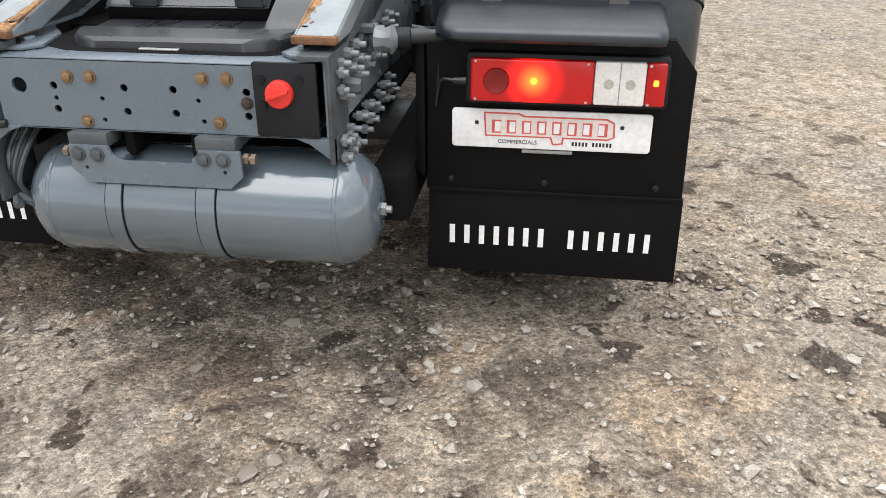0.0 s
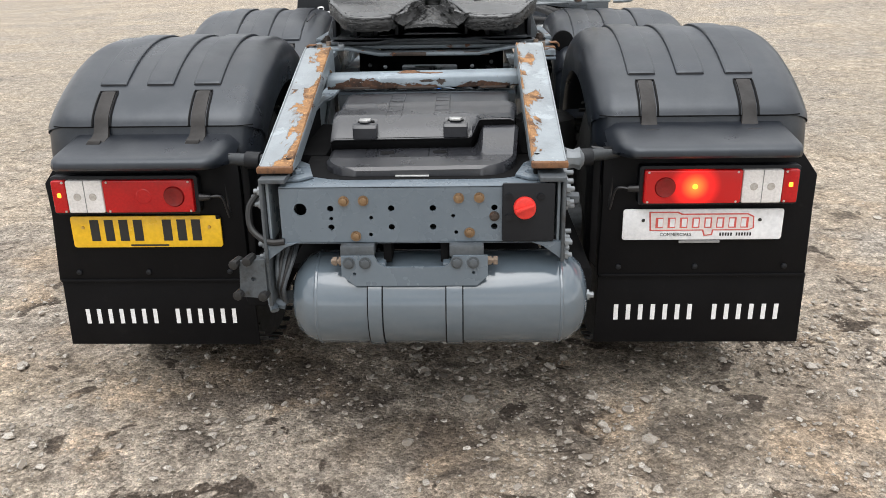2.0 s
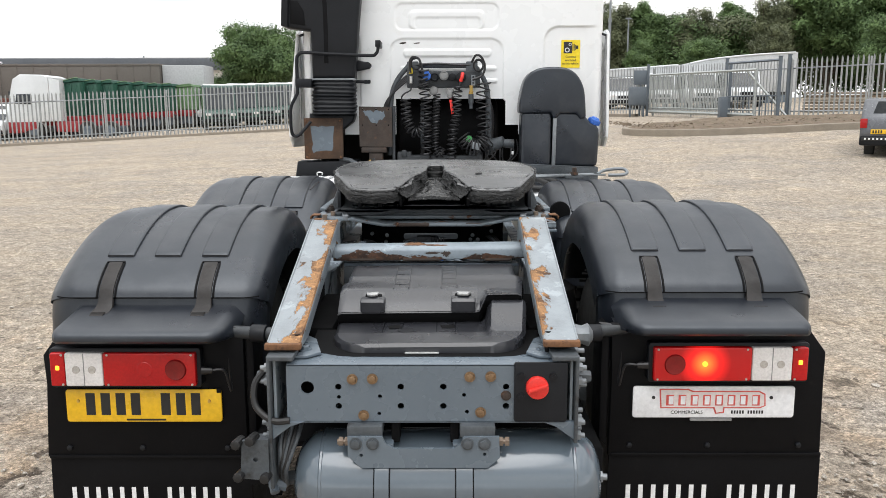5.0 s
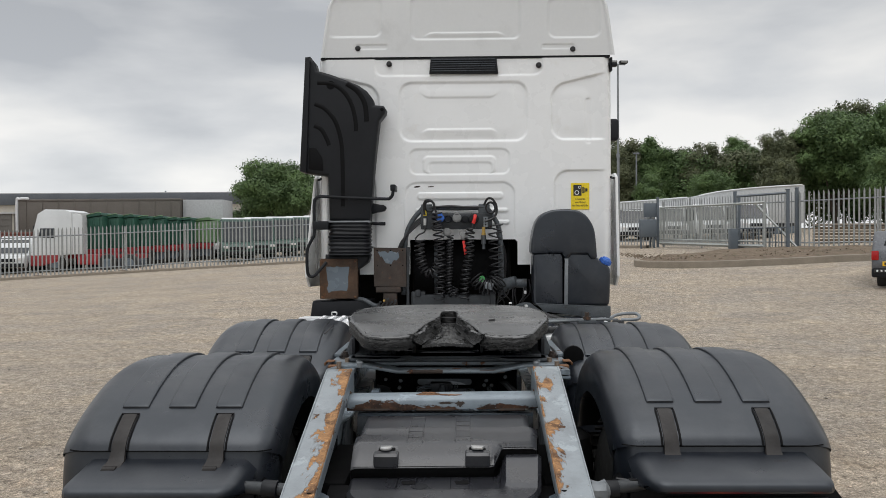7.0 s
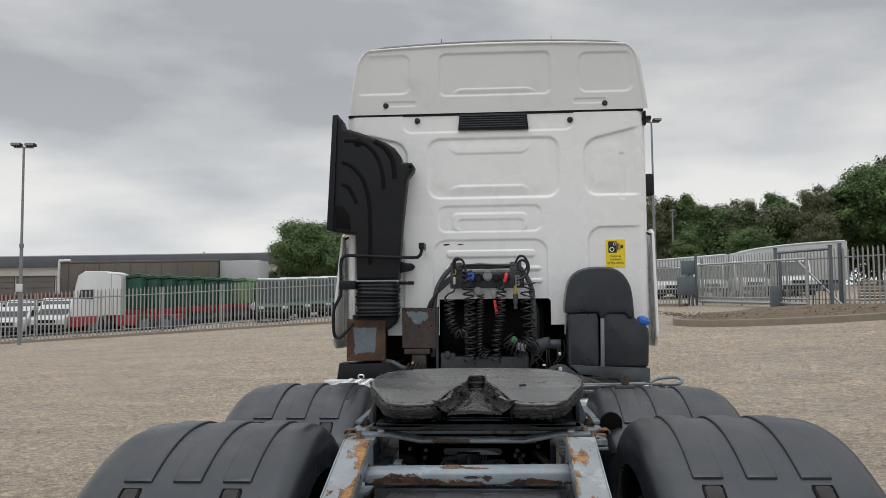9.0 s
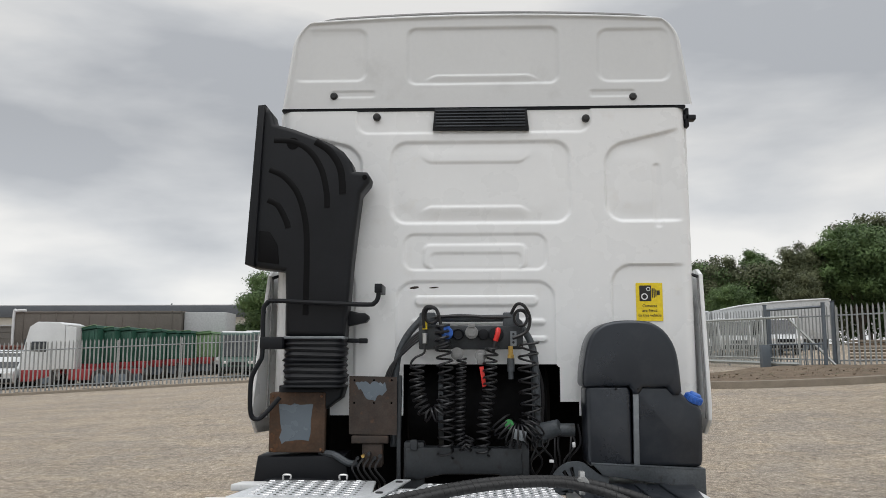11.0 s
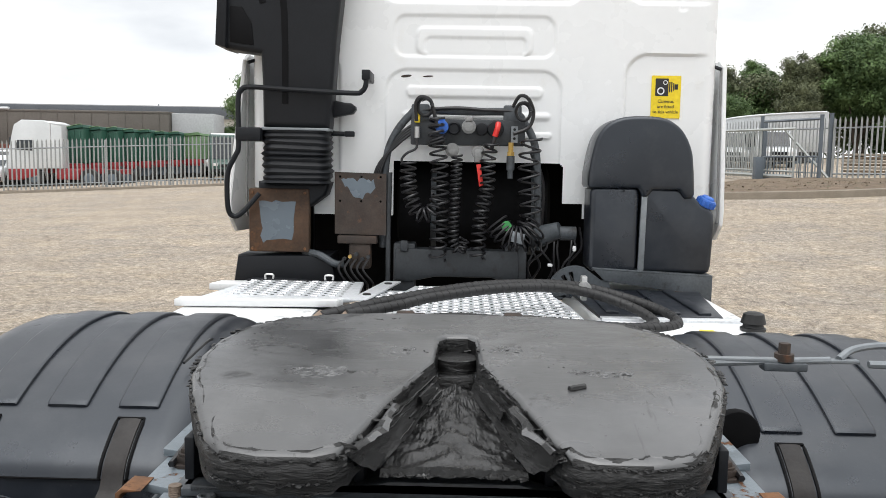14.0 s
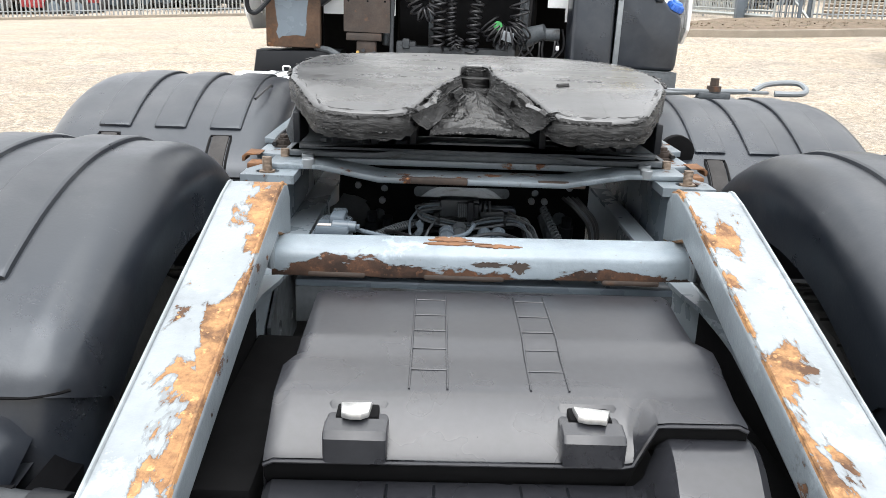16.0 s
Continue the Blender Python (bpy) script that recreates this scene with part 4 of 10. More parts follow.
def air_tank():
    prof = [(-0.375, 0.02), (-0.372, 0.06), (-0.355, 0.105), (-0.32, 0.136), (-0.285, 0.147), (0.445, 0.147), (0.48, 0.136), (0.515, 0.105), (0.532, 0.06), (0.535, 0.02)]
    t = part("air_tank", lathe(prof, (0, -0.245, 0.545), "x", 48), TANK_PAINT, truck, "glossy grey painted cylindrical air tank")
    for s in (-0.285, 0.445):
        part("weld_seam", lathe([(s - 0.006, 0.146), (s - 0.003, 0.1488), (s + 0.003, 0.1488), (s + 0.006, 0.146)], (0, -0.245, 0.545), "x", 48), TANK_PAINT, t)
    for x, w in ((-0.108, 0.021), (0.128, 0.024)):
        b = part("tank_strap", lathe([(x - w, 0.146), (x - w + 0.001, 0.1525), (x + w - 0.001, 0.1525), (x + w, 0.146)], (0, -0.245, 0.545), "x", 48), TANK_PAINT, t, "grey steel strap round the tank")
        # black rings paint the shaded gap along each strap edge
        for e in (x - w - 0.003, x + w):
            part("strap_liner", lathe([(e, 0.146), (e + 0.0004, 0.1495), (e + 0.0026, 0.1495), (e + 0.003, 0.146)], (0, -0.245, 0.545), "x", 40), BLACK_HOLE, b)
        part("strap_seat", box(x - 0.034, x + 0.034, -0.36, -0.22, 0.655, 0.70, 0.006), TANK_PAINT, b)
    part("drain_plug", merge(rod((0.385, -0.245, 0.385), (0.385, -0.245, 0.41), 0.016, 12), rod((0.385, -0.245, 0.375), (0.385, -0.245, 0.39), 0.008, 8)), STEEL, t)
    part("end_fitting", merge(rod((0.53, -0.245, 0.545), (0.546, -0.245, 0.545), 0.018, 6), rod((0.54, -0.245, 0.545), (0.56, -0.245, 0.545), 0.010, 10)), GALV, t, "steel end plug")
    part("end_fitting", merge(rod((-0.37, -0.245, 0.545), (-0.42, -0.245, 0.54), 0.022, 8), rod((-0.41, -0.245, 0.54), (-0.445, -0.25, 0.535), 0.015, 8)), CHASSIS_DARK, t)
    # hanger plate with its cut-out
    poly = [(-0.203, 0.728), (-0.105, 0.728), (-0.095, 0.705), (-0.072, 0.692), (0.098, 0.692), (0.115, 0.705), (0.125, 0.728), (0.226, 0.728), (0.228, 0.665), (0.195, 0.634), (-0.165, 0.634), (-0.203, 0.668)]
    h = part("tank_hanger", plate(poly, [ring_pts(-0.165, 0.672, 0.005, 8), ring_pts(0.185, 0.675, 0.005, 8)], "y", -0.378, -0.369), CHASSIS, truck, "grey hanger plate with four bolts")
    for x in (-0.180, -0.132, 0.136, 0.184):
        hexbolt("bolt", (x, -0.379, 0.707), (0, -1, 0), 0.0135, CHASSIS_DARK, h)
    for x in (-0.155, 0.165):
        part("hanger_arm", box(x - 0.05, x + 0.05, -0.372, -0.25, 0.722, 0.757, 0.004), CHASSIS_DARK, h)
    for xa, xb in ((-0.235, -0.19), (0.19, 0.255)):
        part("cross_stud", rod((xa, -0.35, 0.701), (xb, -0.35, 0.703), 0.0085, 10), STUD, h)
    for x in (-0.225, -0.207, 0.232, 0.250):
        part("nut", rod((x - 0.006, -0.35, 0.702), (x + 0.006, -0.35, 0.702), 0.014, 6), STUD, h)
    for x in (-0.07, 0.10):
        part("dark_bracket", box(x - 0.012, x + 0.012, -0.33, -0.25, 0.69, 0.757, 0.003), BLACK_HOLE, h)


air_tank()


def side_bracket():
    """Plate with four clamp bolts beside the tank, and the pipes behind it."""
    p = part("clamp_plate", plate([(-0.512, 0.598), (-0.43, 0.592), (-0.43, 0.715), (-0.505, 0.712)], [ring_pts(-0.468, 0.655, 0.007, 8)], "y", -0.37, -0.36), CHASSIS_DARK, truck, "dark grey plate with blackened bolts")
    for x, z in ((-0.512, 0.608), (-0.437, 0.604), (-0.515, 0.706), (-0.475, 0.716)):
        part("clamp_bolt", rod((x - 0.004, -0.392, z), (x + 0.004, -0.34, z), 0.015, 8, 0.013, 0.003), RUBBER, p)
    part("clamp_block", box(-0.50, -0.43, -0.36, -0.28, 0.61, 0.70, 0.008), CHASSIS_DARK, p)
    for k in range(5):
        x0 = -0.395 + 0.012 * k
        part("air_pipe", tube([(x0, -0.20, 0.76), (x0 - 0.01, -0.30, 0.70), (-0.405 + 0.004 * k, -0.33, 0.64 - 0.008 * k), (-0.42 + 0.006 * k, -0.28, 0.565 - 0.006 * k), (-0.41, -0.25, 0.545)], 0.007, 8), RUBBER if k % 2 else CHASSIS_DARK, truck)
    part("breather_hose", tube([(-0.445, -0.29, 0.90), (-0.475, -0.31, 0.86), (-0.47, -0.33, 0.80), (-0.42, -0.35, 0.765), (-0.37, -0.35, 0.765)], 0.010, 8), RUBBER, truck)
    part("elbow_union", merge(rod((-0.45, -0.27, 0.545), (-0.40, -0.27, 0.53), 0.02, 8), rod((-0.445, -0.27, 0.55), (-0.43, -0.30, 0.52), 0.014, 8)), CHASSIS, truck)


side_bracket()


def battery_cover():
    """Black moulded cover between the rails: raised lid with two latches, and a front tray with a rim on two sides."""
    # rows of the lid from its front lip to its back edge: y, height, and the left and right ends
    prof = [(0.040, 0.988, -0.280, 0.322), (0.047, 0.998, -0.280, 0.324), (0.075, 1.020, -0.279, 0.326), (0.104, 1.041, -0.279, 0.329), (0.116, 1.0465, -0.279, 0.330), (0.135, 1.049, -0.279, 0.332), (0.185, 1.053, -0.280, 0.337), (0.196, 1.054, -0.275, 0.340), (0.215, 1.056, -0.266, 0.341), (0.238, 1.0615, -0.265, 0.340), (0.250, 1.064, -0.265, 0.330), (0.262, 1.065, -0.265, 0.318), (0.35, 1.067, -0.266, 0.320), (0.430, 1.068, -0.268, 0.326), (0.446, 1.066, -0.268, 0.328), (0.452, 1.058, -0.268, 0.328), (0.454, 0.97, -0.268, 0.328)]
    lid = []
    n = 48
    for y, z, xa, xb in prof:
        mid = []
        for i in range(n + 1):
            x = xa + (xb - xa) * i / n
            # the corner over the tray's raised side keeps its height down to the lip
            k = smooth(0.180, 0.212, x)
            zz = z + k * max(0.0, 1.047 - z) if y < 0.13 else z
            mid.append((x, y, zz - (0.006 if i in (0, n) else 0.0) + 0.010 * (x - 0.02)))
        lid.append([(xa, y, mid[0][2] - 0.07)] + mid + [(xb, y, mid[-1][2] - 0.07)])
    c = part("battery_lid", grid_mesh(lid), PLASTIC_SMOOTH, truck, "moulded black plastic battery box lid")
    front = [(p[0], p[1] - 0.001, p[2] - 0.004) for p in lid[0][1:-1]]
    part("lid_lip", tube(front, 0.0028, 6, 0), PLASTIC_SMOOTH, c)
    # black strip under the lip stands in for shade in the gap
    skirt = [[(p[0], p[1] + 0.001, p[2] + 0.001) for p in front], [(p[0], p[1] + 0.004, p[2] - 0.018) for p in front], [(p[0], p[1] + 0.03, p[2] - 0.05) for p in front]]
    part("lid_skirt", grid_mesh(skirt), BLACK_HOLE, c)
    for x, tilt in ((-0.165, 0.0), (0.132, 0.35)):
        dz = 0.010 * (x - 0.02)
        body = prism([(0.030, 0.988), (0.027, 1.022), (0.034, 1.031), (0.060, 1.034), (0.064, 1.026), (0.088, 1.028), (0.098, 1.040), (0.100, 1.000)], "x", x - 0.040, x + 0.040, 0.006, 2)
        bmesh.ops.translate(body, vec=(0, 0, dz), verts=body.verts)
        la = part("latch_housing", body, PLASTIC_SMOOTH, c)
        part("latch_pocket", box(x - 0.027, x + 0.027, 0.063, 0.097, 1.022 + dz, 1.036 + dz, 0.003), BLACK_HOLE, la)
        part("latch", prism([(x - 0.019, 0.055), (x - 0.022, 0.082), (x + 0.018 + tilt * 0.02, 0.084 - tilt * 0.03), (x + 0.016, 0.058 - tilt * 0.03), (x + 0.006, 0.050), (x - 0.008, 0.050)], "z", 1.036 + dz, 1.046 + dz, 0.003), STEEL, la, "pale metal latch tongue")
    rows_z = [(0.118, 1.0472), (0.185, 1.0532), (0.238, 1.0617), (0.262, 1.0652), (0.42, 1.068)]
    for x0 in (-0.076, 0.086):
        for dx in (-0.0255, 0.0255):
            part("moulded_line", tube([(x0 + dx * (1.0 - 0.12 * (y - 0.12)), y, z + 0.0006 + 0.010 * (x0 + dx - 0.02)) for y, z in rows_z], 0.0016, 6, 2), PLASTIC_SMOOTH, c)
        for y, z in ((0.168, 1.0518), (0.225, 1.0583), (0.275, 1.0656), (0.335, 1.0668), (0.40, 1.0676)):
            part("moulded_line", rod((x0 - 0.025, y, z + 0.0006 + 0.010 * (x0 - 0.045)), (x0 + 0.025, y, z + 0.0002 + 0.010 * (x0 + 0.005)), 0.0010, 5), PLASTIC_SMOOTH, c)
    # front tray: a trough bounded by a raised rim in front and at one side
    def tray_z(x, y):
        rim = max(smooth(-0.085, -0.120, y), smooth(0.196, 0.222, x) * smooth(0.09, 0.04, y))
        side = smooth(0.196, 0.222, x)
        return 0.948 + 0.013 * rim + side * 0.062 * smooth(-0.13, 0.03, y) + 0.010 * (x - 0.02)
    nx, ny = 56, 40
    rows = []
    for j in range(ny + 1):
        v = j / ny
        row = []
        for i in range(nx + 1):
            u = i / nx * 2 - 1
            y0_ = -0.246 + 0.30 * v
            corner = max(0.0, -0.10 - y0_) / 0.146
            half = 0.285 + 0.020 * v - 0.088 * (1 - math.sqrt(max(0.0, 1 - min(1.0, corner) ** 2)))
            x = 0.022 + half * u + 0.012 * v * (u > 0) * u
            z = tray_z(x, y0_)
            edge = max(abs(u) - 0.965, 0.0) / 0.035 + max(0.03 - v, 0.0) / 0.03
            row.append((x, y0_, z - 0.010 * min(1.0, edge) ** 2))
        rows.append(row)
    wrap = [(p[0], p[1] - 0.002, 0.895) for p in rows[0]]
    rows = [wrap] + rows
    for row in rows:
        row.insert(0, (row[0][0] - 0.001, row[0][1], 0.895))
        row.append((row[-1][0] + 0.001, row[-1][1], 0.895))
    tr = part("battery_tray", grid_mesh(rows), PLASTIC_SMOOTH, truck, "black plastic front tray with a rounded raised rim")
    for x0 in (-0.095, 0.075):
        for dx in (-0.03, 0.03):
            part("moulded_line", rod((x0 + dx, -0.085, 0.9485 + 0.010 * (x0 - 0.02)), (x0 + dx, 0.045, 0.9485 + 0.010 * (x0 - 0.02)), 0.0018, 5), PLASTIC_DARK, tr)
        part("handle_recess", prism([(x0 - 0.012, -0.028), (x0 + 0.030, -0.028), (x0 + 0.024, 0.012), (x0 - 0.018, 0.004)], "z", 0.945, 0.9500 + 0.010 * (x0 - 0.02), 0.0), BLACK_HOLE, tr)
    part("water_stain", prism([(-0.052 + 0.028 * math.cos(a * 0.5), -0.045 + 0.030 * math.sin(a * 0.5)) for a in range(12)], "z", 0.946, 0.9484, 0.0), PLASTIC_DARK, tr)
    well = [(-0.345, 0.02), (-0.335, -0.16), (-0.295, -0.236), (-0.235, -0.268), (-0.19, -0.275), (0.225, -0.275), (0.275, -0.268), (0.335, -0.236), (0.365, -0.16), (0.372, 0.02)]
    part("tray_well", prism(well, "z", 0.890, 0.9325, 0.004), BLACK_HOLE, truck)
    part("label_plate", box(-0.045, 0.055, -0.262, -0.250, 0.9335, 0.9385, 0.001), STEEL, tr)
    # black blocks and sheets added for the shade between rails and cover
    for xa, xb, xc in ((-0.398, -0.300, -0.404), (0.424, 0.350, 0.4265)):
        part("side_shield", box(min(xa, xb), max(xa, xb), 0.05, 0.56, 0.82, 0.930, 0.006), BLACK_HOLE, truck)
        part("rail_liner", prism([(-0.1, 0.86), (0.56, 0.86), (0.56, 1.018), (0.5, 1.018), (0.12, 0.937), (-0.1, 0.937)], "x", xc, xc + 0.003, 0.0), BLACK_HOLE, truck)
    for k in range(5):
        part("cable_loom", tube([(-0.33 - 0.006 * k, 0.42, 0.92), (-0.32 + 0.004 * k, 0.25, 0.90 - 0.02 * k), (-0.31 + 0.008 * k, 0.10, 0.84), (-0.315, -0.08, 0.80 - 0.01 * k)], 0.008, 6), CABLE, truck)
    # added black sheet that keeps the space below the frame dark
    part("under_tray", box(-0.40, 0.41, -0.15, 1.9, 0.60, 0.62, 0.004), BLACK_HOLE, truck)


battery_cover()

# ---- mudguards ----
PROF = [(0.116, 1.018), (0.134, 1.050), (0.18, 1.090), (0.235, 1.124), (0.30, 1.158), (0.40, 1.200), (0.52, 1.234), (0.65, 1.250), (0.80, 1.246), (0.93, 1.212), (1.05, 1.150), (1.14, 1.062), (1.20, 0.95), (1.22, 0.84)]


def guard_profile(y0, dz):
    line = spline([(0.0, y + y0, z + dz) for y, z in PROF], 5)
    out = []
    for i, p in enumerate(line):
        a, b = line[max(i - 1, 0)], line[min(i + 1, len(line) - 1)]
        d = (b - a).normalized()
        out.append((p.y, p.z, -d.z, d.y))
    return out


def mudguard(cx, s, y0, dz, label, inner=0.362):
    """Arched plastic mudguard on one side; s is the outward direction."""
    prof = guard_profile(y0, dz)
    hw, hi, ro, ri = 0.362, inner, 0.135, 0.085
    cross = [(-hi + 0.006, 0.165)]
    for k in range(8):
        a = radians(90 * (1 - k / 7))
        cross.append((-hi + ri - ri * math.sin(a), ri - ri * math.cos(a)))
    cross += [(-0.2, 0.0), (-0.1, 0.0), (0.0, 0.0), (0.1, 0.0)]
    for k in range(9):
        a = radians(90 * k / 8)
        cross.append((hw - ro + ro * math.sin(a), ro - ro * math.cos(a)))
    cross.append((hw, ro + 0.03))
    rows = []
    for y, z, ny, nz in prof:
        rows.append([(cx + s * u, y - ny * d, z - nz * d) for u, d in cross])
    back = [[(p[0] + (-0.006 * s if i in (len(cross) - 1,) else 0), p[1] - ny * 0.005, p[2] - nz * 0.005) for i, p in enumerate(row)] for row, (y, z, ny, nz) in zip(rows, prof)]
    g = part("mudguard", merge(grid_mesh(rows), grid_mesh(back)), PLASTIC, truck, label)
    # raised ribs over the crown
    sel = [(y, z, ny, nz) for y, z, ny, nz in prof if y0 + 0.252 <= y <= y0 + 1.06]
    y, z, ny, nz = sel[0]
    # a crisp rounded end: two close rows before the full height
    ends = [(y - 0.011 * nz, z + 0.011 * ny, ny, nz, -0.003, 0.92), (y - 0.007 * nz, z + 0.007 * ny, ny, nz, 0.0065, 0.97), (y - 0.001 * nz, z + 0.001 * ny, ny, nz, 0.009, 1.0)]
    for u in (-0.210, -0.044, 0.121):
        top = []
        for y, z, ny, nz, h, w in ends + [(*q, 0.0095 if i < len(sel) - 2 else -0.003, 1.0) for i, q in enumerate(sel[1:])]:
            q = [(-0.0495, -0.003), (-0.0470, h - 0.003), (-0.0435, h - 0.0006), (-0.0405, h), (0.0405, h), (0.0435, h - 0.0006), (0.0470, h - 0.003), (0.0495, -0.003)]
            top.append([(cx + s * (u + du * w), y + ny * e, z + nz * e) for du, e in q])
        part("rib", grid_mesh(top), PLASTIC, g)
    # rear lower section under the seam
    low = [(0.120, 1.014), (0.112, 0.97), (0.104, 0.93), (0.098, 0.86), (0.094, 0.78)]
    rows = []
    for y, z in low:
        rows.append([(cx + s * u * 0.985, y0 + y + d * 0.9 + 0.004, z + dz) for u, d in cross])
    part("lower_section", grid_mesh(rows), PLASTIC, g)
    seam = [(cx + s * u * 0.992, y0 + 0.1165 + d * 0.9, 1.0155 + dz) for u, d in cross[4:-6]]
    part("seam_gap", tube(seam, 0.0022, 6, 0), BLACK_HOLE, g)
    # rubber hold-down straps in their recesses
    for u in (-0.205, 0.126):
        pts = [(y, z, ny, nz) for y, z, ny, nz in prof if y <= y0 + 0.232]
        strip = []
        foot = [(y0 + 0.028, 0.967 + dz, -0.35, 0.94), (y0 + 0.050, 0.975 + dz, -0.5, 0.86), (y0 + 0.095, 0.985 + dz, -0.8, 0.6), (y0 + 0.107, 0.998 + dz, -0.9, 0.4)]
        for i, (y, z, ny, nz) in enumerate(foot + pts):
            wd = (0.034, 0.033, 0.030, 0.027)[i] if i < 4 else 0.0255
            hh = 0.0035
            q = [(-wd, -0.004), (-wd * 0.92, hh), (-wd * 0.5, hh + 0.001), (wd * 0.5, hh + 0.001), (wd * 0.92, hh), (wd, -0.004)]
            strip.append([(cx + s * (u + du), y + ny * e, z + nz * e) for du, e in q])
        st = part("hold_down_strap", grid_mesh(strip), STRAP, g, "worn black rubber strap")
        for k in range(4):
            yy, zz = y0 + 0.030 + 0.006 * k, 0.9755 + dz + 0.0025 * k
            part("strap_rib", rod((cx + s * u - 0.022, yy, zz), (cx + s * u + 0.022, yy, zz), 0.0028, 6), STRAP, st)
        rim = []
        for y, z, ny, nz in pts:
            rim.append((y + ny * 0.002, z + nz * 0.002))
        left = [(cx + s * (u - 0.0305), y, z) for y, z in rim]
        right = [(cx + s * (u + 0.0305), y, z) for y, z in rim][::-1]
        # black rod drawn for the shaded groove round the strap
        part("strap_recess", tube(left + right, 0.0036, 6, 0), FLAP, g)
    return g


mudguard(-0.945, -1, 0.0, 0.0, "arched black plastic rear mudguard with three ribs and dust", 0.405)
mudguard(0.980, 1, 0.0, 0.018, "arched black plastic rear mudguard with scuffed crown", 0.385)
FL = mudguard(-0.921, -1, 1.345, 0.015, "arched black plastic mudguard over the drive axle")
FR = mudguard(0.974, 1, 1.345, -0.008, "arched black plastic mudguard over the drive axle with a dark cut-out")
part("cut_out", prism(ring_pts(0.655, 1.13, 0.052, 20), "y", 1.57, 1.60, 0.004), BLACK_HOLE, FR)
part("wire_clip", tube([(-0.62, 1.86, 1.255), (-0.615, 1.80, 1.262), (-0.64, 1.70, 1.232)], 0.004, 6), CABLE, FL)


def wheel(cx, cy, s, name):
    """Twin wheels with treaded tyres."""
    w = part("twin_wheel", merge(*[lathe([(a - 0.14, 0.30), (a - 0.135, 0.42), (a - 0.12, 0.475), (a - 0.07, 0.497), (a - 0.035, 0.498), (a - 0.033, 0.486), (a - 0.025, 0.486), (a - 0.023, 0.498), (a + 0.023, 0.498), (a + 0.025, 0.486), (a + 0.033, 0.486), (a + 0.035, 0.498), (a + 0.07, 0.497), (a + 0.12, 0.475), (a + 0.135, 0.42), (a + 0.14, 0.30)], (cx, cy, 0.50), "x", 56) for a in (-0.155, 0.155)]), TYRE, truck, "dusty black lorry tyres")
    part("rim", merge(*[lathe([(a - 0.10, 0.29), (a - 0.04, 0.30), (a + 0.06, 0.28), (a + 0.08, 0.16)], (cx, cy, 0.50), "x", 32) for a in (-0.155, 0.155)]), GALV, w)
    lugs = []
    for k in range(40):
        a = 2 * math.pi * k / 40
        for o in (-0.25, -0.06, 0.06, 0.25):
            b = box(-0.045, 0.045, -0.012, 0.012, -0.004, 0.003, 0.0)
            bmesh.ops.transform(b, matrix=Matrix.Translation((cx + o, cy, 0.5)) @ Matrix.Rotation(a, 4, "X") @ Matrix.Translation((0, 0, 0.498)), verts=b.verts)
            lugs.append(b)
    tagged(part("tread", merge(*lugs), TYRE, w), kind="stuff")


for cy in (0.66, 2.0):
    wheel(-0.93, cy, -1, "l")
    wheel(0.955, cy, 1, "r")
    part("axle", merge(rod((-0.62, cy, 0.5), (0.64, cy, 0.5), 0.075, 20), lathe([(-0.16, 0.08), (-0.10, 0.17), (0.0, 0.2), (0.1, 0.17), (0.16, 0.08)], (0.0, cy, 0.5), "x", 24)), CHASSIS_DARK, truck)
    for s in (-1, 1):
        part("air_spring", lathe([(0.58, 0.10), (0.60, 0.13), (0.68, 0.14), (0.78, 0.14), (0.86, 0.13), (0.88, 0.10)], (s * 0.52, cy + 0.36, 0.0), "z", 24), RUBBER, truck)


# ---- lamps, plates and flaps ----


def bars(x0, x1, z0, z1, y, n, fill, material, parent, skip=(), name="bar"):
    """Upright bars where writing stands."""
    cell = (x1 - x0) / n
    for k in range(n):
        if k in skip:
            continue
        a = x0 + cell * (k + 0.5 - fill / 2)
        part(name, box(a, a + cell * fill, y - 0.0008, y, z0, z1, 0.0), material, parent)


def screw(p, r, material, parent):
    p = Vector(p)
    part("screw", rod(p, p + Vector((0, -r * 0.6, 0)), r, 10, r * 0.8), material, parent)


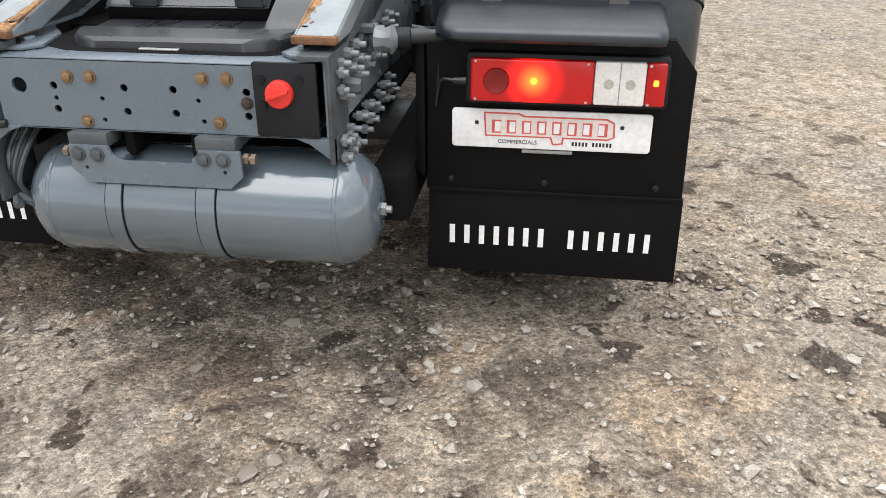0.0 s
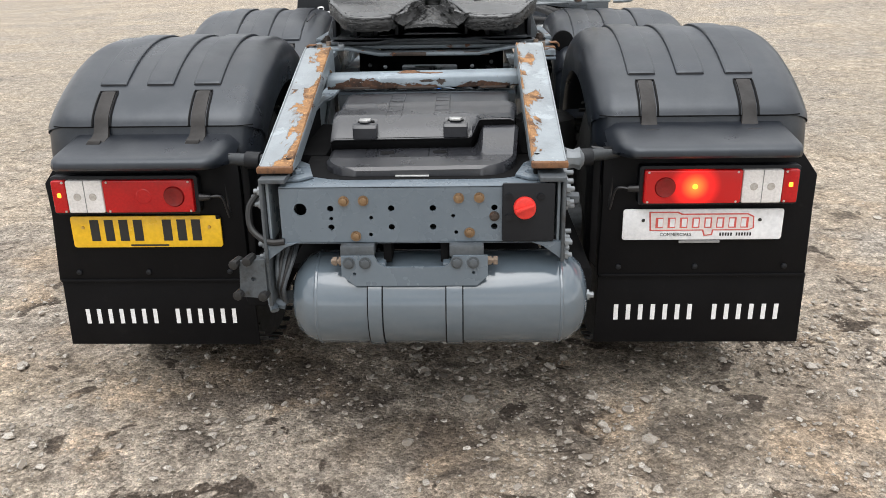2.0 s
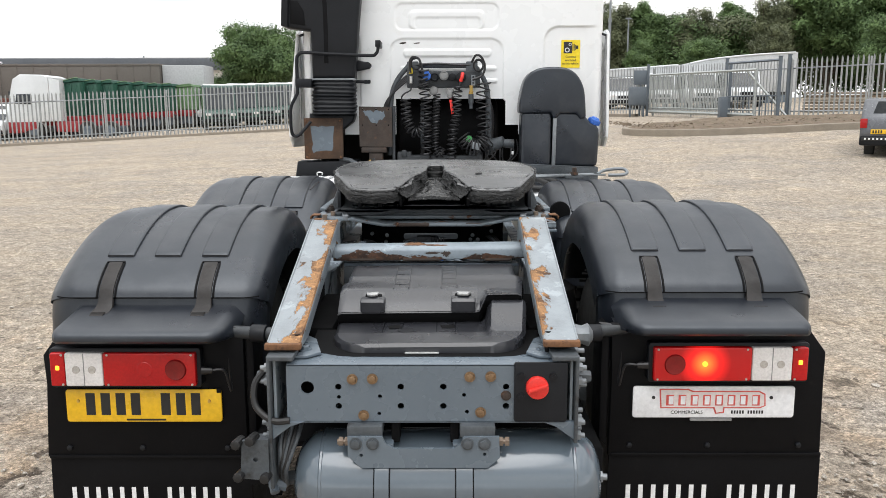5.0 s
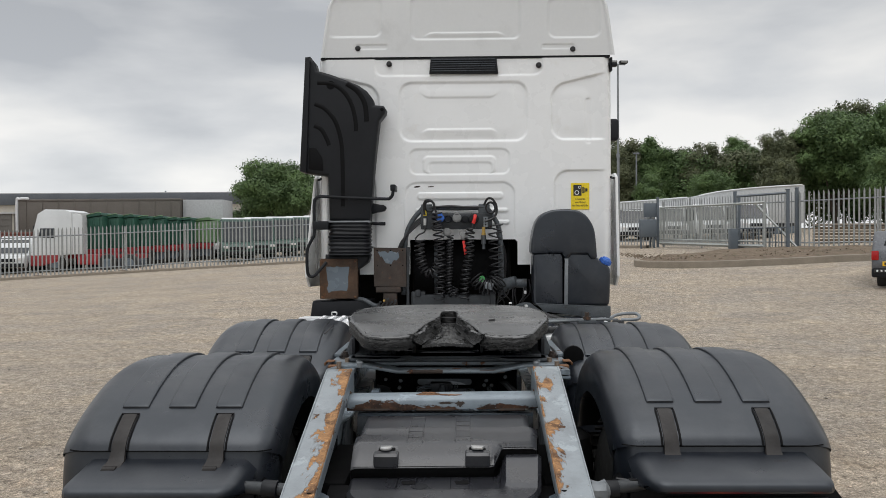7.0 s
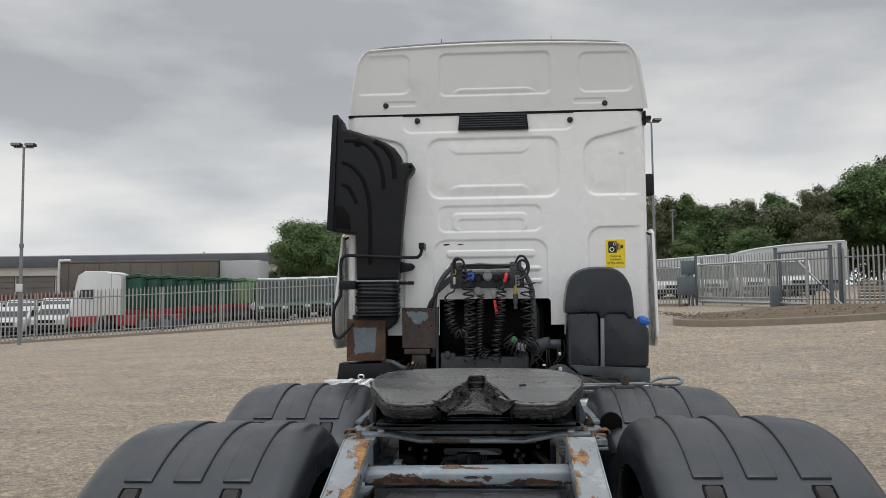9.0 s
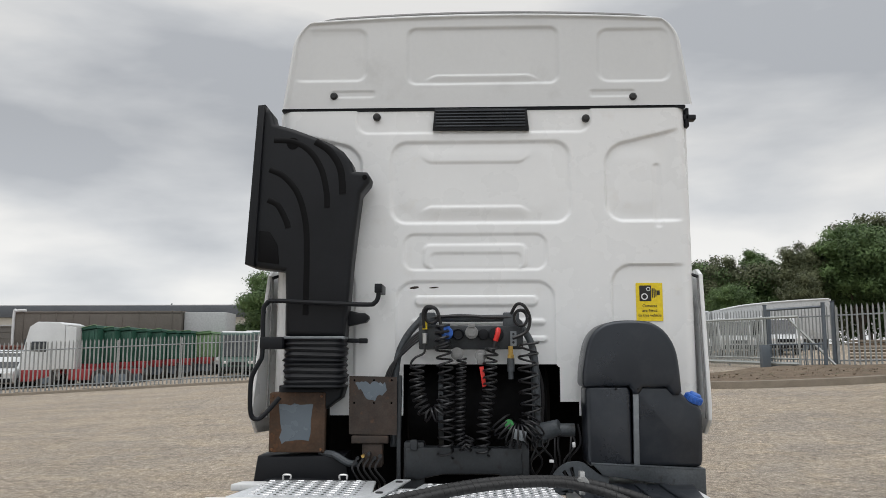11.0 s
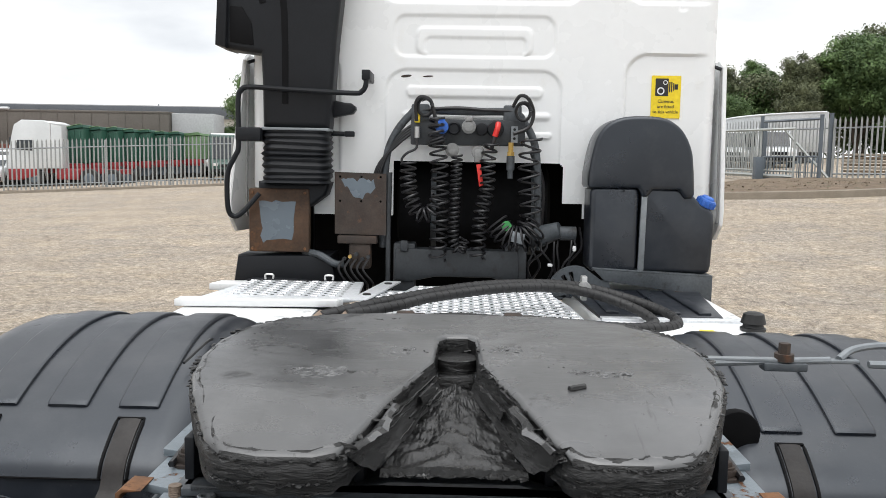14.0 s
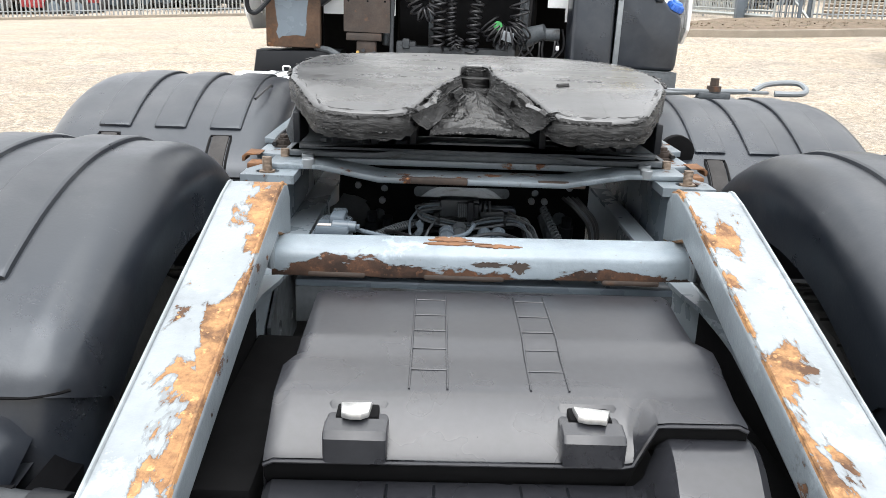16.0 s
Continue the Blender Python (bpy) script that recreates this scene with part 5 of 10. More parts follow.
def rear_lamp(x0, x1, z0, z1, s, lit):
    """Long tail lamp: red with a clear section, the outer end amber; s is the outward direction."""
    y = -0.058
    L = part("tail_lamp", prism(rrect(x0, x1, z0, z1, 0.012), "y", y + 0.020, -0.002, 0.004), PLASTIC_DARK, truck, "long red tail lamp with a clear section and amber end")
    inner, outer = (x1, x0) if s < 0 else (x0, x1)

    def at(f):
        return outer + (inner - outer) * f

    def cell(name, f0, f1, m, label="", depth=0.024):
        a, b = sorted((at(f0), at(f1)))
        return part(name, prism(rrect(a, b, z0 + 0.011, z1 - 0.011, 0.006, 3), "y", y, y + depth, 0.004, 3), m, L, label)

    end = cell("end_lens", 0.02, 0.115, LENS_RED)
    part("marker_bulb", merge(box(*sorted((at(0.055), at(0.082))), y - 0.003, y + 0.004, (z0 + z1) / 2 - 0.002, (z0 + z1) / 2 + 0.014, 0.006)), GLOW_AMBER, end, "lit amber marker")
    w = cell("clear_lens", 0.118, 0.365, LENS_WHITE, "clear ribbed reversing lens")
    for f in (0.19, 0.295):
        part("reflector", rod((at(f), y + 0.001, (z0 + z1) / 2), (at(f), y - 0.0015, (z0 + z1) / 2), 0.0125, 20), LENS_GREY, w)
    part("lens_rib", box(at(0.242) - 0.001, at(0.242) + 0.001, y - 0.0015, y + 0.002, z0 + 0.012, z1 - 0.012, 0.0), GREY_PLASTIC, w)
    red = cell("red_lens", 0.368, 0.975, LENS_RED, "smooth red lens")
    part("brake_lens", lathe([(y - 0.0035, 0.001), (y - 0.0045, 0.022), (y - 0.006, 0.031), (y + 0.002, 0.036)], (at(0.845), 0, (z0 + z1) / 2), "y", 28), LENS_DEEP, red)
    if lit:
        lp = cell("lit_patch", 0.372, 0.970, GLOW_RED, "red lens lit from behind", 0.0225)
        lp.data.transform(Matrix.Translation((0, -0.0016, 0)))
        part("bulb", lathe([(y - 0.0065, 0.003), (y - 0.006, 0.008), (y - 0.001, 0.009)], (at(0.66), 0, (z0 + z1) / 2 + 0.002), "y", 16), GLOW_AMBER, red, "lit amber bulb")
    else:
        part("unlit_patch", lathe([(y - 0.0015, 0.004), (y - 0.001, 0.024), (y + 0.002, 0.028)], (at(0.64), 0, (z0 + z1) / 2), "y", 28), LENS_RED, red)
    for f in (0.10, 0.40, 0.95):
        for z in (z0 + 0.017, z1 - 0.017):
            screw((at(f), y - 0.001, z), 0.0042, STEEL, L)
    part("lamp_plug", rod((inner, -0.03, z0 + 0.055), (inner - s * 0.035, -0.03, z0 + 0.055), 0.014, 10, 0.010), CABLE, L)
    part("lamp_lead", tube([(inner - s * 0.03, -0.03, z0 + 0.055), (inner - s * 0.07, -0.02, z0 + 0.05), (inner - s * 0.085, 0.0, z0 - 0.02), (inner - s * 0.08, 0.01, z1 + 0.02), (inner - s * 0.15, 0.02, z1 + 0.05)], 0.005, 6), CABLE, L)
    return L


def guard_end(x0, x1, xo0, xo1, s, dz, lamp, lit):
    """The back of a mudguard: lamp shelf, panel, flap and lamp."""
    top = [(x0, 0.85 + dz), (x0 + 0.06, 0.93 + dz), (x1, 0.945 + dz)] if s < 0 else [(x0, 0.945 + dz), (x1 - 0.06, 0.93 + dz), (x1, 0.85 + dz)]
    panel = prism(top + [(x1, 0.75 + dz), (x1 + 0.006 * (s > 0), 0.50 + dz), (x0 - 0.012 * (s < 0), 0.498 + dz), (x0 + 0.004, 0.75 + dz)], "y", 0.002, 0.030, 0.006)
    p = part("lamp_panel", panel, FLAP, truck, "black plastic panel behind the tail lamp")
    inner = x1 if s < 0 else x0
    part("panel_return", prism([(inner - s * 0.004, 0.93 + dz), (inner - s * 0.004, 0.52 + dz), (inner - s * 0.03, 0.55 + dz), (inner - s * 0.03, 0.90 + dz)], "y", 0.012, 0.16, 0.006), FLAP, p)
    part("mud_flap", prism([(xo0, 0.250 + dz * 0.3), (xo1, 0.248 + dz * 0.3), (xo1 - 0.004, 0.500 + dz), (xo0 + 0.006, 0.500 + dz)], "y", 0.010, 0.022, 0.002), FLAP, truck, "black rubber mud flap with white lettering bars")
    part("panel_edge", box(xo0 + 0.008, xo1 - 0.008, -0.003, 0.012, 0.494 + dz, 0.506 + dz, 0.003), FLAP, p)
    for f in (0.10, 0.47, 0.90):
        x = x0 + (x1 - x0) * f
        part("panel_stud", lathe([(-0.006, 0.005), (-0.004, 0.009), (0.004, 0.010)], (x, 0, 0.532 + dz), "y", 14), PLASTIC_DARK, p)
    # shelf over the lamp
    a, b = (x0 + 0.068, x1 - 0.020) if s < 0 else (x0 + 0.020, x1 - 0.082)
    up = 0.004 if s < 0 else 0.018
    rows = []
    for i in range(41):
        f = i / 40
        x = a + (b - a) * f
        out_f, in_f = (f, 1 - f) if s < 0 else (1 - f, f)
        # the ends are drawn back and rounded, more so at the inner end
        k_out = math.sqrt(max(0.0, 1 - max(0.0, 1 - out_f / 0.05) ** 2))
        k_in = math.sqrt(max(0.0, 1 - max(0.0, 1 - in_f / 0.13) ** 2))
        k = 0.30 + 0.70 * min(0.35 + 0.65 * k_out, 0.10 + 0.90 * k_in)
        drop = 0.016 * (1 - min(1.0, out_f / 0.03)) + 0.030 * (1 - min(1.0, in_f / 0.06))
        row = []
        for y, z in [(0.125, 0.986), (0.085, 0.980), (0.06, 0.976), (-0.02, 0.965), (-0.070, 0.957), (-0.090, 0.952), (-0.102, 0.944), (-0.107, 0.934), (-0.106, 0.922), (-0.098, 0.914), (-0.06, 0.913), (0.10, 0.920)]:
            row.append((x, 0.125 - (0.125 - y) * k, z + dz + up - drop * (1.0 if z > 0.93 else 0.0)))
        rows.append(row)
    part("lamp_shelf", grid_mesh(rows), PLASTIC, truck, "black moulded shelf over the tail lamp")
    rear_lamp(*lamp, s, lit)
    # support tube to the chassis
    xi = CX + s * 0.43
    arm = part("support_tube", rod((xi, -0.02, 0.925), (inner + s * 0.05, 0.02, 0.925 + dz), 0.021, 18), GRIME, truck, "dark steel tube that carries the mudguard")
    part("tube_clamp", rod((xi + s * 0.085, -0.008, 0.925), (xi + s * 0.135, -0.002, 0.927), 0.029, 18, None, 0.004), PLASTIC_DARK, arm)
    part("tube_flange", merge(rod((xi, -0.02, 0.925), (xi + s * 0.018, -0.019, 0.925), 0.038, 8), rod((xi + s * 0.01, -0.04, 0.955), (xi + s * 0.045, -0.04, 0.955), 0.014, 6)), CHASSIS_DARK, arm)


guard_end(-1.243, -0.585, -1.255, -0.575, -1, 0.0, (-1.202, -0.714, 0.754, 0.886), False)
guard_end(0.612, 1.310, 0.612, 1.325, 1, 0.010, (0.724, 1.238, 0.772, 0.904), True)

bars(-1.198, -0.636, 0.332, 0.388, 0.0098, 14, 0.36, PRINT_WHITE, truck, (7,), "lettering_bar")
bars(0.664, 1.258, 0.340, 0.398, 0.0098, 14, 0.36, PRINT_WHITE, truck, (7,), "lettering_bar")


def number_plates():
    y = part("rear_number_plate", prism(rrect(-1.171, -0.660, 0.628, 0.739, 0.010), "y", -0.014, -0.006, 0.002), YELLOW, truck, "yellow number plate with plain black bars")
    bars(-1.115, -0.72, 0.652, 0.727, -0.0142, 8, 0.62, INK, y, (4,), "character_bar")
    part("maker_bar", box(-0.975, -0.845, -0.0150, -0.0142, 0.633, 0.639, 0.0), INK, y)
    for x in (-1.13, -0.70):
        screw((x, -0.0142, 0.70), 0.006, BRASS, y)
    part("plate_notch", box(-0.675, -0.66, -0.0155, -0.013, 0.728, 0.741, 0.001), FLAP, y)
    w = part("dealer_plate", prism(rrect(0.685, 1.212, 0.643, 0.750, 0.010), "y", -0.014, -0.006, 0.002), PLATE_WHITE, truck, "white plate with a red outlined sign and small print")
    o = part("sign_outline", prism([(0.770, 0.742), (0.865, 0.742), (0.880, 0.735), (1.095, 0.735), (1.115, 0.725), (1.118, 0.684), (1.100, 0.676), (0.985, 0.676), (0.983, 0.660), (0.955, 0.657), (0.948, 0.676), (0.775, 0.676)], "y", -0.0156, -0.0142, 0.0), PRINT_RED, w)
    part("sign_field", prism([(0.775, 0.738), (0.862, 0.738), (0.877, 0.731), (1.093, 0.731), (1.111, 0.722), (1.113, 0.686), (1.098, 0.680), (0.980, 0.680), (0.979, 0.664), (0.958, 0.661), (0.952, 0.680), (0.779, 0.680)], "y", -0.0166, -0.0158, 0.0), PRINT_PINK, o)
    bars(0.785, 1.105, 0.686, 0.722, -0.0168, 8, 0.62, PRINT_RED, o, (), "sign_bar")
    bars(0.789, 1.101, 0.690, 0.718, -0.0178, 8, 0.40, PLATE_WHITE, o, (), "sign_bar")
    letters("COMMERCIALS", 0.0155, Matrix.Translation((0.862, -0.0146, 0.657)) @ Matrix.Rotation(radians(90), 4, "X"), INK, w, "small_print")
    bars(1.005, 1.113, 0.657, 0.668, -0.0142, 12, 0.6, INK, w, (5,), "number_bar")
    for x in (0.752, 1.135):
        screw((x, -0.0142, 0.712), 0.006, INK, w)
    part("plate_lip", merge(box(0.875, 1.01, -0.016, -0.006, 0.632, 0.640, 0.001)), GREY_PLASTIC, w)


number_plates()

# ---- fifth wheel ----
FX = 0.022


def fw_z(y):
    """Top of the coupling plate, with the ramp at its rear."""
    return 1.358 + 0.10 * (y - 1.09) - 0.19 * max(0.0, 1.05 - y)


def crumbs(pts, n, size, rng, lift=0.0):
    """Ragged lumps of grease strewn along a line."""
    line = spline(pts, 6)
    out = []
    for k in range(n):
        f = rng.uniform(0, len(line) - 1.001)
        p = line[int(f)].lerp(line[int(f) + 1], f % 1)
        b = bmesh.new()
        bmesh.ops.create_icosphere(b, subdivisions=1, radius=1.0)
        sx, sy, sz = size * rng.uniform(0.5, 1.9), size * rng.uniform(0.5, 1.3), size * rng.uniform(0.25, 0.7)
        m = Matrix.Translation(p + Vector((rng.gauss(0, size * 0.4), rng.gauss(0, size * 0.4), lift))) @ Matrix.Rotation(rng.uniform(0, 3.1), 4, "Z") @ Matrix.Diagonal((sx, sy, sz, 1))
        for v in b.verts:
            v.co *= 1 + rng.uniform(-0.35, 0.35)
        bmesh.ops.transform(b, matrix=m, verts=b.verts)
        out.append(b)
    return merge(*out)


def fifth_wheel():
    half = [(0.0, 1.52), (0.16, 1.518), (0.27, 1.502), (0.36, 1.465), (0.425, 1.40), (0.458, 1.31), (0.464, 1.22), (0.452, 1.13), (0.425, 1.05), (0.395, 0.985), (0.368, 0.930), (0.338, 0.900), (0.28, 0.888), (0.20, 0.888), (0.167, 0.902), (0.144, 0.94), (0.105, 1.03), (0.066, 1.14), (0.040, 1.215), (0.037, 1.30), (0.034, 1.345), (0.020, 1.362)]
    poly = [(FX + x, y) for x, y in half] + [(FX - x, y) for x, y in half[::-1][:-1]]
    bm = prism(poly, "z", -0.052, 0.0, 0.012, 4)
    cuts = [((0, 0.90 + 0.05 * k, 0), (0, 1, 0)) for k in range(17)] + [((FX - 0.45 + 0.06 * k, 0, 0), (1, 0, 0)) for k in range(16)]
    for co_, no_ in cuts:
        bmesh.ops.bisect_plane(bm, geom=bm.verts[:] + bm.edges[:] + bm.faces[:], plane_co=co_, plane_no=no_)
    for v in bm.verts:
        edge = noise.noise(v.co * 23) * 0.006 + noise.noise(v.co * 61) * 0.004
        top = v.co.z > -0.008
        v.co.z += fw_z(v.co.y) + (edge * 0.12 if top else edge * 0.5)
        if not top:
            v.co.x += edge * 0.7
            v.co.y += edge * 0.7
    fw = part("fifth_wheel_plate", bm, GREASE, truck, "greasy dark steel coupling plate with a V-shaped throat")
    # grease caked on the sides and along the throat
    fw.data.materials.append(CAKED)
    for p in fw.data.polygons:
        if p.normal.z < 0.50:
            p.material_index = 1
    rng = random.Random(12)
    for s in (-1, 1):
        # sloping throat cheeks
        rows = []
        for j in range(19):
            f = j / 18
            a = Vector((FX + s * (0.040 + 0.121 * f), 1.215 - 0.305 * f, 0.0))
            a.z = fw_z(a.y) - 0.004
            b = Vector((FX + s * (0.024 + 0.086 * f), 1.205 - 0.245 * f, 1.316 - 0.052 * f))
            rows.append([a.lerp(b, i / 6) + Vector((0, 0, 0.005 * noise.noise(Vector((i * 0.9, j * 0.45, 2.0 + s))) - 0.009 * math.sin(math.pi * i / 6))) for i in range(7)])
        part("throat_cheek", grid_mesh(rows), CAKED, fw, "black grease on the sloping throat side")
        part("throat_bead", crumbs([(FX + s * x, y, fw_z(y) - 0.002) for x, y in ((0.158, 0.895), (0.142, 0.935), (0.105, 1.035), (0.066, 1.145), (0.043, 1.21))], 16, 0.006, rng, -0.005), CAKED, fw, "lumps of grease along the throat")
        edge = [(FX + s * x, y, fw_z(y) - 0.004) for x, y in half[2:15]]
        part("grease_rim", crumbs([(x, y, z - 0.004) for x, y, z in edge[4:]], 60, 0.0032, rng), CAKED, fw, "ragged rim of caked grease")
        part("grease_rim", crumbs(edge[:6], 30, 0.005, rng), CAKED, fw)
        part("grease_drip", crumbs([(x, y - 0.003, z - 0.036) for x, y, z in edge[8:]], 26, 0.0045, rng), CAKED, fw)
        # thick ragged skirt of grease round the rim and down the side
        line = spline([(FX + s * x, y, 0) for x, y in half[3:17]], 12)
        rows = []
        for i, p in enumerate(line):
            tan = line[min(i + 1, len(line) - 1)] - line[max(i - 1, 0)]
            nrm = Vector((tan.y, -tan.x, 0)).normalized()
            if nrm.dot(p - Vector((FX, 1.2, 0))) < 0:
                nrm = -nrm
            front = 1.0 if p.y < 1.02 else 0.45
            drop = 0.016 + 0.012 * front
            inset = 0.020 + front * (0.024 * max(0.0, noise.noise(p * 17 + Vector((s, 0, 0)))) + 0.012 * max(0.0, noise.noise(p * 55)))
            row = []
            for k in range(11):
                u = k / 10
                d = -inset + (inset + 0.002) * math.sin(min(1.0, u / 0.55) * math.pi / 2) - 0.006 * max(0.0, u - 0.55)
                z = 0.0016 * (0 < u < 0.3) - 0.003 * (u == 0) - drop * (1 - math.cos(min(1.0, u / 0.55) * math.pi / 2)) - (0.058 - drop) * max(0.0, u - 0.55) / 0.45
                q = p + nrm * d
                lump = 0.0016 * noise.noise(Vector((q.x * 30, q.y * 30, u * 5))) + 0.0014 * (0.5 - abs(noise.noise(Vector((q.x * 40, q.y * 40, u * 14)))))
                q = q + nrm * lump * (1.0 if u > 0.3 else 0.3)
                row.append((q.x, q.y, fw_z(max(0.885, q.y)) + z + lump * (1.2 if 0 < u < 0.5 else 0.4) - (0.006 * noise.noise(p * 45) if k == 10 else 0.0)))
            rows.append(row)
        sk = part("grease_skirt", grid_mesh(rows), CAKED, fw, "thick grease round the rim")
        sk.data.materials.append(GREASE)
        for p in sk.data.polygons:
            if abs(p.normal.z) > 0.86 + 0.5 * noise.noise(p.center * 48):
                p.material_index = 1
        # streaks and ledges drawn along the sloping sides
        for k in range(9):
            d, f0 = rng.uniform(0.12, 0.92), rng.uniform(0.0, 0.55)
            f1 = f0 + rng.uniform(0.2, 0.45)
            pts = []
            for i in range(9):
                f = f0 + (f1 - f0) * i / 8
                a = Vector((FX + s * (0.040 + 0.121 * f), 1.215 - 0.305 * f, 0.0))
                a.z = fw_z(a.y) - 0.004
                b = Vector((FX + s * (0.024 + 0.086 * f), 1.205 - 0.245 * f, 1.316 - 0.052 * f))
                q = a.lerp(b, d + 0.05 * noise.noise(Vector((i * 0.8, k * 3.1, s))))
                pts.append((q.x, q.y, q.z - 0.008 * math.sin(math.pi * d) + 0.0015))
            part("grease_streak", tube(pts, rng.uniform(0.0012, 0.0030), 5), WET, fw)
        lo, hi = (0.16, 0.52) if s > 0 else (0.14, 0.34)
        rows = []
        for j in range(11):
            f = lo + (hi - lo) * j / 10
            a = Vector((FX + s * (0.040 + 0.121 * f), 1.215 - 0.305 * f, 0.0))
            a.z = fw_z(a.y) - 0.004
            b = Vector((FX + s * (0.024 + 0.086 * f), 1.205 - 0.245 * f, 1.316 - 0.052 * f))
            base = a.lerp(b, 0.52)
            rows.append([base + Vector((-s * 0.004 * i, -0.001 * i, (0.006 if i in (1, 2) else -0.008) + 0.003 * noise.noise(Vector((j * 0.7, i, s + 5.0))))) for i in range(4)])
        part("throat_ledge", grid_mesh(rows), CAKED, fw, "worn steel ledge in the throat")
    # ploughed-up patches of grease on the bearing face
    for cx, cy, wx, wy in ((-0.215, 1.150, 0.085, 0.040), (0.265, 1.165, 0.065, 0.026), (0.115, 1.275, 0.050, 0.040), (-0.075, 1.265, 0.035, 0.030)):
        rows = []
        for j in range(25):
            v = j / 12 - 1
            row = []
            for i in range(41):
                u = i / 20 - 1
                x, y = cx + wx * u, cy + wy * v + 0.006 * math.sin(3 * u + cx * 9)
                e = 1.0 - math.sqrt(u * u + v * v) + 0.45 * noise.noise(Vector((u * 2.2, v * 2.2, cx * 10)))
                rip = abs(noise.noise(Vector((x * 45, y * 190, 3.0)))) * 0.0075 + abs(noise.noise(Vector((x * 130, y * 260, 7.0)))) * 0.0030
                row.append((x, y, fw_z(y) - 0.0042 + (min(1.0, max(0.0, e) * 2.2)) * (0.0022 + rip)))
            rows.append(row)
        part("grease_patch", grid_mesh(rows), RIPPLED, fw, "ploughed-up grease")
    for o in fw.children:
        if o.name.startswith("grease_") or o.name.startswith("throat_bead"):
            tagged(o, kind="stuff")
    # throat floor that falls to the rear, wrinkled in a fan
    rows = []
    for j in range(71):
        f = j / 70
        y = 1.215 - 0.255 * f
        w = 0.026 + 0.086 * f
        row = []
        for i in range(71):
            u = i / 35 - 1
            crease = 1 - abs(noise.noise(Vector((u * 13 * (0.5 + f), f * 12, 1.0)))) * 2
            fine = 1 - abs(noise.noise(Vector((u * 30 * (0.4 + f), f * 34, 4.0)))) * 2
            z = 1.313 - 0.052 * f + 0.012 * (1 - abs(u)) + 0.006 * noise.noise(Vector((u * 3, f * 10, 1.0)))
            row.append((FX + w * u, y - 0.018 * (1 - abs(u)) * f, z + 0.0010 * crease + 0.0016 * fine - (0.012 if j == 70 else 0)))
        rows.append(row)
    part("throat_floor", grid_mesh(rows), WET, fw, "wrinkled grease in the throat")
    tl = part("throat_lip", crumbs([(FX - 0.108, 0.958, 1.262), (FX, 0.944, 1.268), (FX + 0.108, 0.958, 1.262)], 40, 0.006, rng, -0.006), CAKED, fw)
    tagged(tl, kind="stuff")
    part("coupling_jaw", merge(rod((FX, 1.318, 1.27), (FX, 1.318, 1.352), 0.040, 24), box(FX - 0.037, FX + 0.037, 1.255, 1.31, 1.26, 1.330, 0.008)), CAKED, fw)
    for x, y, w, n in ((-0.21, 1.15, 0.06, 26), (0.20, 1.19, 0.02, 10), (0.275, 1.16, 0.05, 24), (-0.10, 1.46, 0.04, 10), (0.09, 1.27, 0.05, 12), (-0.06, 1.26, 0.03, 8)):
        gs = part("grease_smear", crumbs([(x - w, y, fw_z(y)), (x, y + 0.012, fw_z(y)), (x + w, y - 0.006, fw_z(y))], n, 0.005, rng, -0.001), CAKED, fw)
        tagged(gs, kind="stuff")
    b = rod((0.207, 1.083, fw_z(1.083) + 0.002), (0.234, 1.097, fw_z(1.097) + 0.002), 0.0055, 7)
    part("grease_crumb", b, CAKED, fw)
    # stepped underside and pedestals
    for s in (-1, 1):
        part("pedestal", prism([(FX + s * 0.455, 1.183), (FX + s * 0.47, 1.22), (FX + s * 0.44, 1.30), (FX + s * 0.30, 1.30), (FX + s * 0.26, 1.22), (FX + s * 0.26, 1.183)], "y", 1.15, 1.42, 0.008), CHASSIS_DARK, fw, "greasy pedestal")
        for k in range(4):
            part("under_rib", box(FX + s * (0.15 + 0.09 * k) - 0.008, FX + s * (0.15 + 0.09 * k) + 0.008, 1.02, 1.44, 1.215, 1.285, 0.003), PLASTIC_DARK, fw)
    part("under_frame", prism([(FX - 0.41, 1.207), (FX - 0.17, 1.207), (FX - 0.11, 1.222), (FX + 0.11, 1.222), (FX + 0.17, 1.207), (FX + 0.41, 1.207), (FX + 0.41, 1.218), (FX + 0.15, 1.219), (FX + 0.10, 1.233), (FX - 0.10, 1.233), (FX - 0.15, 1.219), (FX - 0.41, 1.218)], "y", 0.990, 1.03, 0.005), GRIME, fw, "greasy frame under the coupling plate")
    # release lever
    lv = part("release_handle", merge(tube([(0.44, 1.45, 1.315), (0.60, 1.465, 1.32), (0.80, 1.465, 1.328)], 0.008, 8), box(0.50, 0.86, 1.458, 1.478, 1.322, 1.330, 0.002)), GALV, fw, "long steel release handle with a looped grip")
    part("grip_loop", tube([(0.82, 1.468, 1.33), (0.855, 1.49, 1.345), (0.91, 1.505, 1.352), (0.955, 1.495, 1.352), (0.965, 1.462, 1.338), (0.94, 1.44, 1.328), (0.87, 1.445, 1.326)], 0.008, 8), GALV, lv)
    part("pivot_bolt", merge(rod((0.706, 1.468, 1.325), (0.706, 1.468, 1.362), 0.012, 6), rod((0.706, 1.468, 1.325), (0.706, 1.468, 1.340), 0.020, 14)), RUST_DARK, lv)
    part("lever_bracket", box(0.66, 0.75, 1.45, 1.485, 1.305, 1.322, 0.003), CHASSIS_DARK, lv)
    return fw


fifth_wheel()


